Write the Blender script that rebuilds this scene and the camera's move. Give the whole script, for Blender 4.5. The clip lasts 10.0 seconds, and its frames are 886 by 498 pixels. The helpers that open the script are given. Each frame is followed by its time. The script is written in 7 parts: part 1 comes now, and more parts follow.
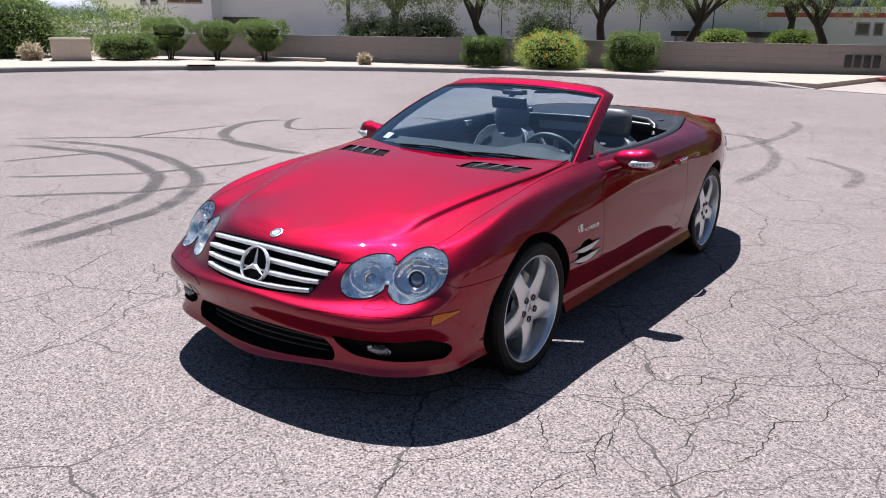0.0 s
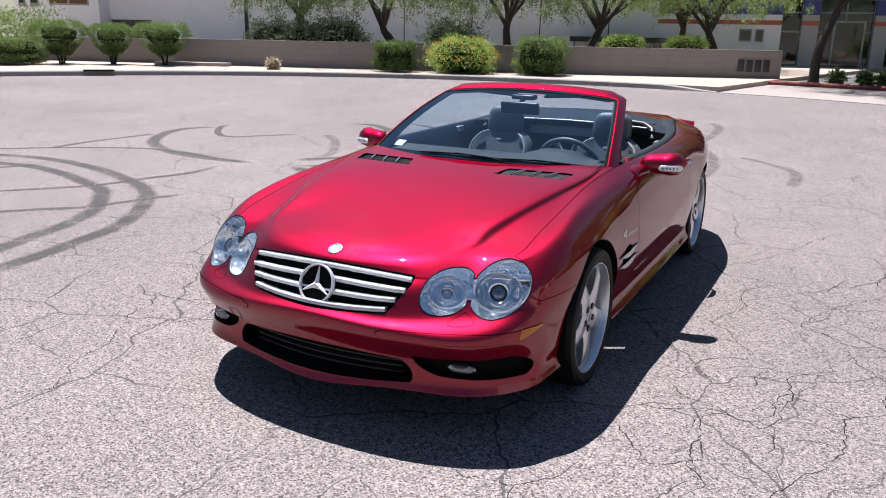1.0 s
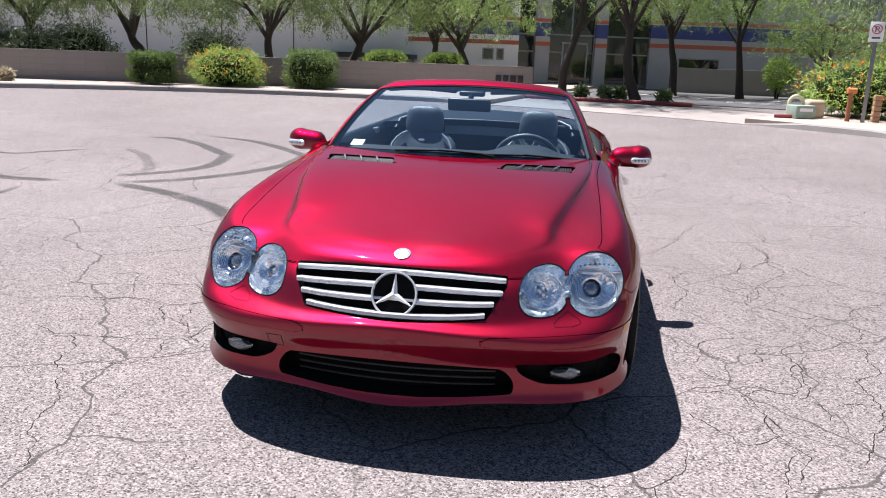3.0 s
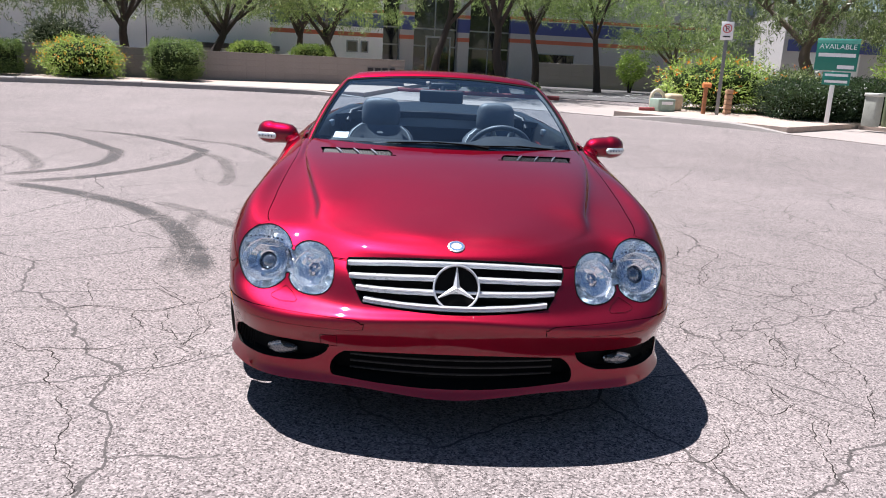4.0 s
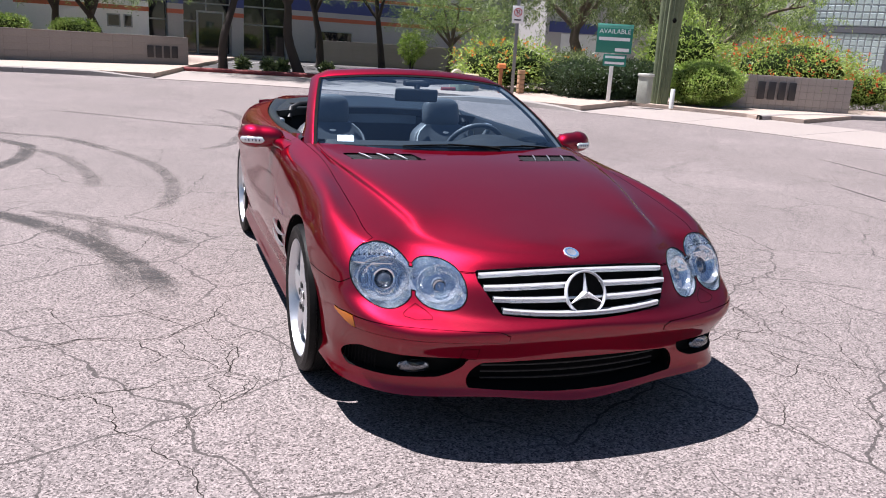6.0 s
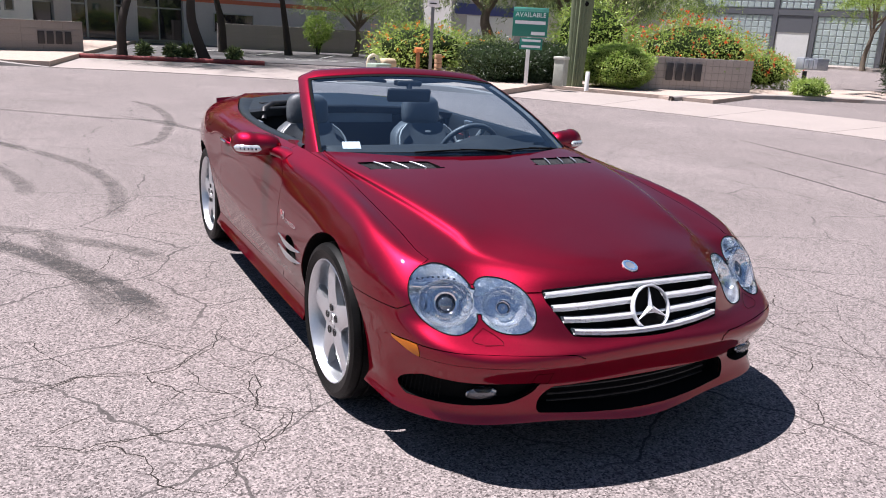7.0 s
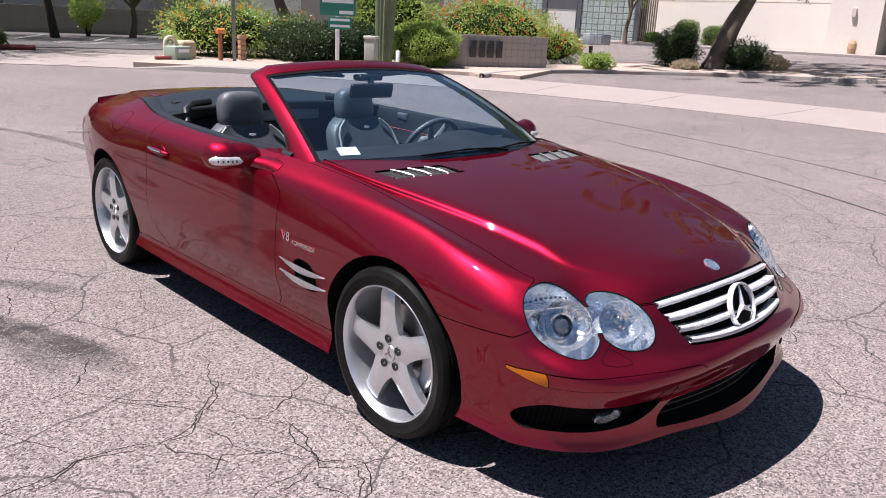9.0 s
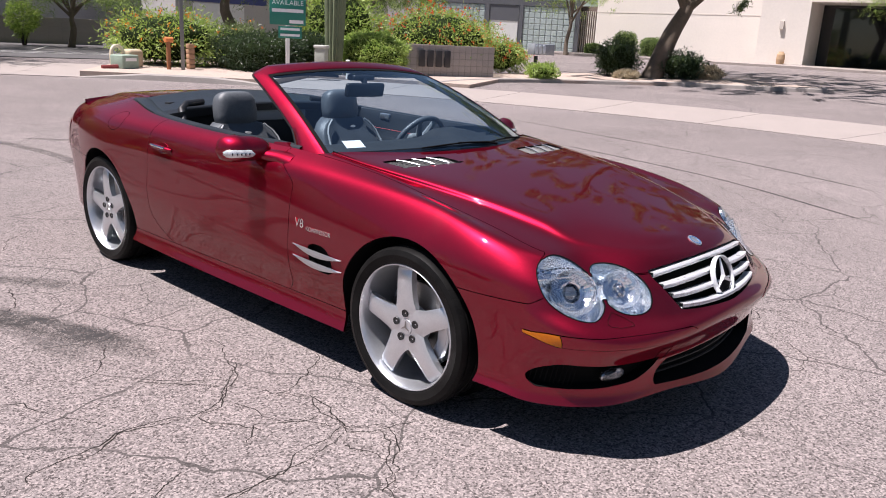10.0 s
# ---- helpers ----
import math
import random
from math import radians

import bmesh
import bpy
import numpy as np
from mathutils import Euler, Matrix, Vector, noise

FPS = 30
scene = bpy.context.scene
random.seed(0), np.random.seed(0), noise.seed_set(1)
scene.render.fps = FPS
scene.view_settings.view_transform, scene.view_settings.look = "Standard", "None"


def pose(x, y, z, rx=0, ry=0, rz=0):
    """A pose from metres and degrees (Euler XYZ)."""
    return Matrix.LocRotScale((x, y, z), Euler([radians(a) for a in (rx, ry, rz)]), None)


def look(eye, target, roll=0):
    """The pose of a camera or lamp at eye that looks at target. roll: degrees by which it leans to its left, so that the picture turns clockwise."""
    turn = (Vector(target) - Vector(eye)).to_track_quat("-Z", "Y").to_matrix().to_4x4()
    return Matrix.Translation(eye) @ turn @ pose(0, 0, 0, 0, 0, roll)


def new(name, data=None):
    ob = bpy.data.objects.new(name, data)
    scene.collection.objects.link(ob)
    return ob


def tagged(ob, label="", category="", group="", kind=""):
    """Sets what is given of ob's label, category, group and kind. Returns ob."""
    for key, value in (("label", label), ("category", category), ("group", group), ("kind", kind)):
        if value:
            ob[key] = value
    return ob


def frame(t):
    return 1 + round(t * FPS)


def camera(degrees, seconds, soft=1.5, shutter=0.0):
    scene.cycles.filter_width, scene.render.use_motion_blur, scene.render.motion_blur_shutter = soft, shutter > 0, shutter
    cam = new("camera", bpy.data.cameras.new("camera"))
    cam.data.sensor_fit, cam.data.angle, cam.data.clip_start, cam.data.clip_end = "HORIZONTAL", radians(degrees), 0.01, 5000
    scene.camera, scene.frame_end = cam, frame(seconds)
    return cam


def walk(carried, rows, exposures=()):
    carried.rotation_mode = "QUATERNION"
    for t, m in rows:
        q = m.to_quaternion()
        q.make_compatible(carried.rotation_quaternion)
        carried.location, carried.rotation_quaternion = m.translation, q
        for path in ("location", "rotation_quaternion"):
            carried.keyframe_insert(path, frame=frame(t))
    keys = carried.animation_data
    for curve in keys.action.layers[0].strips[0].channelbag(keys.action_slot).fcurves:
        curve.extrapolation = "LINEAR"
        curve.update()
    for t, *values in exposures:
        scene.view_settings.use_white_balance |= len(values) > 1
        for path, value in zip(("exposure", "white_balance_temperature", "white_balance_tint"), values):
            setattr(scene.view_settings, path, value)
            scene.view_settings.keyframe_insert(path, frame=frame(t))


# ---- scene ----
cam = camera(59.3, 10.0, soft=1.0)
PATH = [
    (0, (2.511, -4.213, 1.554), (1.382, -2.656, 1.004), 0.8),
    (0.5, (2.174, -4.298, 1.55), (1.151, -2.669, 1.003), 0.8),
    (1, (1.823, -4.48, 1.536), (0.918, -2.778, 1.001), 1.1),
    (1.5, (1.525, -4.54, 1.491), (0.749, -2.769, 0.98), 1.2),
    (2, (1.201, -4.534, 1.456), (0.567, -2.702, 0.964), 1.4),
    (2.2, (1.078, -4.564, 1.434), (0.506, -2.71, 0.946), 1.5),
    (3.3, (0.345, -4.634, 1.348), (0.162, -2.7, 0.873), 2.4),
    (3.5, (0.209, -4.622, 1.34), (0.1, -2.683, 0.864), 2.5),
    (4, (-0.144, -4.657, 1.325), (-0.074, -2.716, 0.849), 2.9),
    (4.5, (-0.463, -4.676, 1.331), (-0.223, -2.748, 0.856), 3.2),
    (5, (-0.759, -4.571, 1.328), (-0.366, -2.669, 0.849), 3.3),
    (5.2, (-0.872, -4.527, 1.322), (-0.422, -2.639, 0.84), 3.4),
    (6.3, (-1.536, -4.371, 1.427), (-0.821, -2.574, 0.917), 3.4),
    (6.5, (-1.611, -4.277, 1.445), (-0.853, -2.499, 0.93), 3.3),
    (7, (-1.823, -4.081, 1.449), (-0.95, -2.363, 0.916), 3.2),
    (7.5, (-2.094, -3.92, 1.46), (-1.098, -2.275, 0.91), 3.1),
    (8, (-2.223, -3.707, 1.455), (-1.103, -2.148, 0.895), 2.9),
    (8.5, (-2.321, -3.456, 1.471), (-1.093, -1.982, 0.908), 2.8),
    (9, (-2.504, -3.265, 1.459), (-1.192, -1.863, 0.9), 2.8),
    (9.5, (-2.678, -3.196, 1.442), (-1.305, -1.848, 0.896), 2.9),
    (10, (-2.871, -3.28, 1.405), (-1.451, -1.973, 0.879), 3.0),
]
walk(cam, [(t, look(eye, target, roll)) for t, eye, target, roll in PATH], [(0, .98, 6150, 12), (2, 1.13, 6150, 12), (3.5, 1.15, 6180, 12), (5, 1.10, 6200, 14), (7.5, 1.0, 6300, 16), (10, .87, 6450, 17)])
# ---- light ----
SUN_FROM = Vector((-0.29, 0.19, 0.877)).normalized()
world = bpy.data.worlds.new("sky")
scene.world = world
world.use_nodes = True
wn = world.node_tree.nodes
sky = wn.new("ShaderNodeTexSky")
sky.sky_type = "NISHITA"
sky.sun_disc = False
sky.sun_elevation = math.asin(SUN_FROM.z)
sky.sun_rotation = math.atan2(SUN_FROM.x, SUN_FROM.y)
sky.air_density = 1.1
sky.dust_density = 0.2
sky.ozone_density = 3.0
world.node_tree.links.new(sky.outputs[0], wn["Background"].inputs[0])
wn["Background"].inputs[1].default_value = 0.035
sun = new("sun", bpy.data.lights.new("sun", "SUN"))
sun.data.energy = 5.0
sun.data.angle = radians(0.53)
sun.data.color = (1.0, 0.96, 0.93)
sun.matrix_world = look(SUN_FROM * 60, (0, 0, 0))

# ---- materials ----


def shader(name):
    m = bpy.data.materials.new(name)
    m.use_nodes = True
    t = m.node_tree
    return m, t, t.nodes["Principled BSDF"], t.nodes["Material Output"]


def node(t, kind, **inputs):
    n = t.nodes.new(kind)
    for key, value in inputs.items():
        n.inputs[key.replace("_", " ")].default_value = value
    return n


def coords(t, scale=1.0, use="Object"):
    c = t.nodes.new("ShaderNodeTexCoord")
    m = t.nodes.new("ShaderNodeMapping")
    m.inputs["Scale"].default_value = (scale, scale, scale)
    t.links.new(c.outputs[use], m.inputs["Vector"])
    return m.outputs[0]


def noisy(t, vec, scale, detail=4.0, rough=0.55, distort=0.0):
    n = node(t, "ShaderNodeTexNoise", Scale=scale, Detail=detail, Roughness=rough, Distortion=distort)
    t.links.new(vec, n.inputs["Vector"])
    return n.outputs["Fac"]


def ramp(t, fac, stops):
    r = t.nodes.new("ShaderNodeValToRGB")
    e = r.color_ramp.elements
    while len(e) < len(stops):
        e.new(0.5)
    for i, (p, c) in enumerate(stops):
        e[i].position = p
        e[i].color = (*c, 1) if len(c) == 3 else c
    t.links.new(fac, r.inputs[0])
    return r.outputs[0]


def blend(t, fac, a, b, mode="MIX"):
    m = t.nodes.new("ShaderNodeMix")
    m.data_type = "RGBA"
    m.blend_type = mode
    for sock, v in ((m.inputs[0], fac), (m.inputs[6], a), (m.inputs[7], b)):
        if isinstance(v, bpy.types.NodeSocket):
            t.links.new(v, sock)
        elif isinstance(v, (int, float)):
            sock.default_value = v
        else:
            sock.default_value = (*v, 1)
    return m.outputs[2]


def calc(t, op, a, b=0.0, c=0.0):
    m = t.nodes.new("ShaderNodeMath")
    m.operation = op
    for sock, v in zip(m.inputs, (a, b, c)):
        if isinstance(v, bpy.types.NodeSocket):
            t.links.new(v, sock)
        else:
            sock.default_value = v
    return m.outputs[0]


def bump(t, bsdf, height, strength=0.3, dist=0.01):
    b = t.nodes.new("ShaderNodeBump")
    b.inputs["Strength"].default_value = strength
    b.inputs["Distance"].default_value = dist
    t.links.new(height, b.inputs["Height"])
    t.links.new(b.outputs[0], bsdf.inputs["Normal"])


def plain(name, color, rough=0.5, metal=0.0, vary=0.25, scale=6.0, bumps=0.0, bscale=60.0, coat=0.0, spec=0.5, random_tint=0.0):
    """A surface of one colour with stains at a large and grain at a small scale."""
    m, t, p, _ = shader(name)
    v = coords(t)
    n1 = noisy(t, v, scale, 5)
    n2 = noisy(t, v, scale * 12, 4)
    mixed = calc(t, "MULTIPLY_ADD", n2, 0.5, calc(t, "MULTIPLY", n1, 0.5))
    dark = tuple(c * (1 - vary) for c in color)
    light = tuple(min(1, c * (1 + vary)) for c in color)
    col = ramp(t, mixed, [(0.3, dark), (0.7, light)])
    if random_tint:
        info = t.nodes.new("ShaderNodeObjectInfo")
        f = calc(t, "MULTIPLY", info.outputs["Random"], random_tint)
        col = blend(t, f, col, tuple(c * 0.6 for c in color))
    t.links.new(col, p.inputs["Base Color"])
    p.inputs["Metallic"].default_value = metal
    t.links.new(ramp(t, n1, [(0.3, (rough * 0.85,) * 3), (0.7, (min(1, rough * 1.15),) * 3)]), p.inputs["Roughness"])
    p.inputs["Coat Weight"].default_value = coat
    p.inputs["Coat Roughness"].default_value = 0.03
    p.inputs["Specular IOR Level"].default_value = spec
    if bumps:
        bump(t, p, noisy(t, v, bscale, 5), bumps, 0.01)
    return m


def thin_glass(name, tint, gloss=0.0, rough=0.01, sheen=(1.0, 1.0, 1.0)):
    """A thin pane: see-through, with a mirror's gloss by Fresnel."""
    m, t, p, out = shader(name)
    t.nodes.remove(p)
    tr = t.nodes.new("ShaderNodeBsdfTransparent")
    tr.inputs[0].default_value = (*tint, 1)
    gl = t.nodes.new("ShaderNodeBsdfGlossy")
    gl.inputs["Roughness"].default_value = rough
    gl.inputs[0].default_value = (*sheen, 1)
    fr = t.nodes.new("ShaderNodeLayerWeight")
    fr.inputs[0].default_value = 0.5
    gloss_f = calc(t, "MULTIPLY_ADD", calc(t, "POWER", fr.outputs["Facing"], 5.0), 0.9 - gloss, 0.04 + gloss)
    mix = t.nodes.new("ShaderNodeMixShader")
    t.links.new(gloss_f, mix.inputs[0])
    t.links.new(tr.outputs[0], mix.inputs[1])
    t.links.new(gl.outputs[0], mix.inputs[2])
    t.links.new(mix.outputs[0], out.inputs[0])
    return m


def car_paint():
    m, t, p, _ = shader("red_metallic_paint")
    v = coords(t)
    flake = node(t, "ShaderNodeTexVoronoi", Scale=900.0)
    t.links.new(v, flake.inputs["Vector"])
    info = ramp(t, flake.outputs["Color"], [(0.2, (0.192, 0.0042, 0.0170)), (0.8, (0.272, 0.0062, 0.0250))])
    dust = noisy(t, v, 2.5, 5)
    col = blend(t, ramp(t, dust, [(0.55, (0, 0, 0)), (0.85, (0.03, 0.03, 0.03))]), info, (0.5, 0.4, 0.35))
    t.links.new(col, p.inputs["Base Color"])
    p.inputs["Metallic"].default_value = 0.95
    p.inputs["Specular Tint"].default_value = (0.30, 0.05, 0.09, 1)
    p.inputs["Specular IOR Level"].default_value = 0.0
    p.inputs["Roughness"].default_value = 0.46
    p.inputs["Coat Weight"].default_value = 1.0
    p.inputs["Coat Roughness"].default_value = 0.025
    p.inputs["Coat IOR"].default_value = 1.46
    b = t.nodes.new("ShaderNodeBump")
    b.inputs["Strength"].default_value = 0.006
    b.inputs["Distance"].default_value = 0.002
    t.links.new(noisy(t, v, 160, 2), b.inputs["Height"])
    t.links.new(b.outputs[0], p.inputs["Coat Normal"])
    return m


PAINT = car_paint()
BLACK = plain("black_plastic", (0.012, 0.012, 0.013), 0.45, vary=0.3)
VOID = plain("black_underside", (0.006, 0.006, 0.006), 0.9, vary=0.2, spec=0.1)
SATIN_BLACK = plain("satin_black_trim", (0.018, 0.02, 0.022), 0.32, vary=0.25, bumps=0.05, bscale=300)


def tyre_rubber():
    """Black rubber; the tread is cut across by grooves, the side wall is smooth and dusty."""
    m, t, p, _ = shader("tyre_rubber")
    v = coords(t)
    sp = t.nodes.new("ShaderNodeSeparateXYZ")
    t.links.new(v, sp.inputs[0])
    turn = calc(t, "ARCTAN2", sp.outputs[1], sp.outputs[2])
    r2 = calc(t, "ADD", calc(t, "POWER", sp.outputs[1], 2.0), calc(t, "POWER", sp.outputs[2], 2.0))
    tread = calc(t, "GREATER_THAN", r2, 0.317 ** 2)
    slit = calc(t, "GREATER_THAN", calc(t, "SINE", calc(t, "MULTIPLY_ADD", turn, 62.0, calc(t, "MULTIPLY", sp.outputs[0], 60.0))), 0.86)
    cut = calc(t, "MULTIPLY", tread, slit)
    dust = noisy(t, v, 9, 5)
    col = ramp(t, dust, [(0.35, (0.0045, 0.0043, 0.0043)), (0.75, (0.012, 0.0115, 0.011))])
    t.links.new(col, p.inputs["Base Color"])
    p.inputs["Roughness"].default_value = 0.48
    p.inputs["Specular IOR Level"].default_value = 0.12
    h = calc(t, "SUBTRACT", calc(t, "MULTIPLY", noisy(t, v, 250, 3), 0.15), cut)
    bump(t, p, h, 0.8, 0.006)
    return m


RUBBER = tyre_rubber()
CHROME = plain("chrome", (0.85, 0.86, 0.88), 0.08, 1.0, vary=0.04)
BRIGHT_SILVER = plain("bright_silver_paint", (0.74, 0.75, 0.77), 0.3, 0.25, vary=0.04, coat=.6)
SATIN_SILVER = plain("satin_silver", (0.56, 0.57, 0.59), 0.34, 0.9, vary=0.06)
ALLOY = plain("silver_alloy", (0.66, 0.68, 0.71), 0.33, 0.85, vary=0.07, scale=10, coat=0.3)
STEEL = plain("brake_steel", (0.35, 0.34, 0.33), 0.35, 1.0, vary=0.2, scale=30)
LENS = thin_glass("clear_lens", (0.99, 0.99, 1.0), 0.02)
GLASS = thin_glass("windscreen_glass", (0.64, 0.81, 0.93), 0.07, sheen=(0.84, 0.94, 1.0))
AMBER = plain("amber_plastic", (0.52, 0.14, 0.004), 0.25, vary=0.12, coat=0.2, spec=.3)
LEATHER = plain("dark_leather", (0.095, 0.104, 0.114), 0.40, vary=0.25, scale=8, bumps=0.2, bscale=350)
DASH = plain("dash_vinyl", (0.012, 0.014, 0.016), 0.6, vary=0.2, bumps=0.2, bscale=400)
GREY_PIPE = plain("grey_piping", (0.35, 0.36, 0.36), 0.5, vary=0.1)
WHITE_PAPER = plain("white_card", (0.8, 0.82, 0.82), 0.6, vary=0.05)
# ---- mesh tools ----


def obj(name, bm, mat, parent=None, label="", smooth=None, matrix=None):
    me = bpy.data.meshes.new(name)
    bm.to_mesh(me)
    bm.free()
    for m in mat if isinstance(mat, (list, tuple)) else (mat,):
        me.materials.append(m)
    if smooth is not None:
        me.shade_smooth()
        if smooth < 180:
            me.set_sharp_from_angle(angle=radians(smooth))
    ob = new(name, me)
    if matrix is not None:
        ob.matrix_basis = matrix
    ob.parent = parent
    if label:
        tagged(ob, label)
    return ob


def part(name, bm, material, parent, label="", smooth=35, matrix=None):
    return obj(name, bm, material, parent, label, smooth, matrix)


def holder(name, label, category, m=None, group="", kind=""):
    e = new(name)
    e.empty_display_size = 0.2
    if m is not None:
        e.matrix_basis = m
    return tagged(e, label, category, group, kind)


def box(bm, cx, cy, cz, sx, sy, sz, bevel=0.0, m=None, seg=2):
    """A box by its centre and sizes, with rounded edges."""
    tmp = bmesh.new()
    bmesh.ops.create_cube(tmp, size=1.0, matrix=Matrix.LocRotScale((cx, cy, cz), None, (sx, sy, sz)))
    if bevel:
        bmesh.ops.bevel(tmp, geom=tmp.edges[:], offset=bevel, segments=seg, affect="EDGES", profile=0.5)
    if m is not None:
        tmp.transform(m)
    join(bm, tmp)
    return bm


def join(bm, other):
    me = bpy.data.meshes.new("tmp")
    other.to_mesh(me)
    other.free()
    bm.from_mesh(me)
    bpy.data.meshes.remove(me)


def tube(bm, pts, radii, n=10, caps=True, flat=1.0):
    """A tube through points, with a radius at each."""
    pts = [Vector(p) for p in pts]
    if isinstance(radii, (int, float)):
        radii = [radii] * len(pts)
    rings, ref = [], None
    for i, p in enumerate(pts):
        d = (pts[min(i + 1, len(pts) - 1)] - pts[max(i - 1, 0)]).normalized()
        if ref is None:
            ref = Vector((0, 0, 1)) if abs(d.z) < 0.9 else Vector((1, 0, 0))
        a = (ref - d * ref.dot(d)).normalized()
        ref = a
        b = d.cross(a)
        rings.append([bm.verts.new(p + radii[i] * (math.cos(6.2832 * k / n) * a * flat + math.sin(6.2832 * k / n) * b)) for k in range(n)])
    for r0, r1 in zip(rings, rings[1:]):
        for k in range(n):
            bm.faces.new((r0[k], r0[(k + 1) % n], r1[(k + 1) % n], r1[k]))
    if caps:
        bm.faces.new(rings[0][::-1])
        bm.faces.new(rings[-1])
    return bm


def lathe(bm, profile, n=48, axis="x", close=False):
    """Turns a profile of (along the axis, radius) round the axis."""
    rings = []
    for a, r in profile:
        ring = []
        for k in range(n):
            c, s = math.cos(2 * math.pi * k / n) * r, math.sin(2 * math.pi * k / n) * r
            ring.append(bm.verts.new({"x": (a, c, s), "y": (c, a, s), "z": (c, s, a)}[axis]))
        rings.append(ring)
    for r0, r1 in zip(rings, rings[1:] + (rings[:1] if close else [])):
        for k in range(n):
            bm.faces.new((r0[k], r0[(k + 1) % n], r1[(k + 1) % n], r1[k]))
    bmesh.ops.recalc_face_normals(bm, faces=bm.faces[:])
    return bm


def prism(bm, outline, z0, z1, m=None):
    """An outline (x, y) drawn up from z0 to z1."""
    lo = [bm.verts.new((x, y, z0)) for x, y in outline]
    hi = [bm.verts.new((x, y, z1)) for x, y in outline]
    n = len(outline)
    f = [bm.faces.new(hi), bm.faces.new(lo[::-1])]
    for i in range(n):
        f.append(bm.faces.new((lo[i], lo[(i + 1) % n], hi[(i + 1) % n], hi[i])))
    if m is not None:
        bmesh.ops.transform(bm, matrix=m, verts=lo + hi)
    bmesh.ops.recalc_face_normals(bm, faces=f)
    return bm


def spline(pts, n):
    """n points along a smooth line through pts."""
    pts = [np.array(p, float) for p in pts]
    pts = [2 * pts[0] - pts[1]] + pts + [2 * pts[-1] - pts[-2]]
    out = []
    for q in np.linspace(0, len(pts) - 3, n):
        i = min(int(q), len(pts) - 4)
        t = q - i
        a, b, c, d = pts[i:i + 4]
        out.append(0.5 * (2 * b + (c - a) * t + (2 * a - 5 * b + 4 * c - d) * t * t + (3 * b - a - 3 * c + d) * t ** 3))
    return [Vector(p) for p in out]


def loft(bm, rows, close_v=False):
    """A skin over rows of points."""
    vs = [[bm.verts.new(p) for p in r] for r in rows]
    for a, b in zip(vs, vs[1:]):
        m = len(a)
        for k in range(m if close_v else m - 1):
            bm.faces.new((a[k], a[(k + 1) % m], b[(k + 1) % m], b[k]))
    return vs


def mirrored(bm):
    """Adds the mirror image across x = 0 and welds the middle."""
    geom = bm.verts[:] + bm.edges[:] + bm.faces[:]
    d = bmesh.ops.duplicate(bm, geom=geom)["geom"]
    vs = [g for g in d if isinstance(g, bmesh.types.BMVert)]
    fs = [g for g in d if isinstance(g, bmesh.types.BMFace)]
    for v in vs:
        v.co.x *= -1
    bmesh.ops.reverse_faces(bm, faces=fs)
    bmesh.ops.remove_doubles(bm, verts=[v for v in bm.verts if abs(v.co.x) < 1e-4], dist=2e-4)
    return bm


def letters(text, size, depth, mat, parent, name, m, label=""):
    c = bpy.data.curves.new(name, "FONT")
    c.body, c.size, c.extrude = text, size, depth
    c.align_x = "CENTER"
    c.materials.append(mat)
    tmp = bpy.data.objects.new(name, c)
    scene.collection.objects.link(tmp)
    me = bpy.data.meshes.new_from_object(tmp.evaluated_get(bpy.context.evaluated_depsgraph_get()))
    bpy.data.objects.remove(tmp)
    bpy.data.curves.remove(c)
    me.name = name
    ob = new(name, me)
    ob.matrix_basis = m
    ob.parent = parent
    if label:
        tagged(ob, label)
    return ob
# ---- ground ----
CX, CY, RAD = -5.0, 2.0, 16.5     # the turning circle


def lift(x, y):
    """The asphalt rises gently away from the car."""
    d = math.hypot(x, y)
    return 0.008 * max(0, min(d, 25) - 6) + .03 * max(0, min(x, 60) - 20)


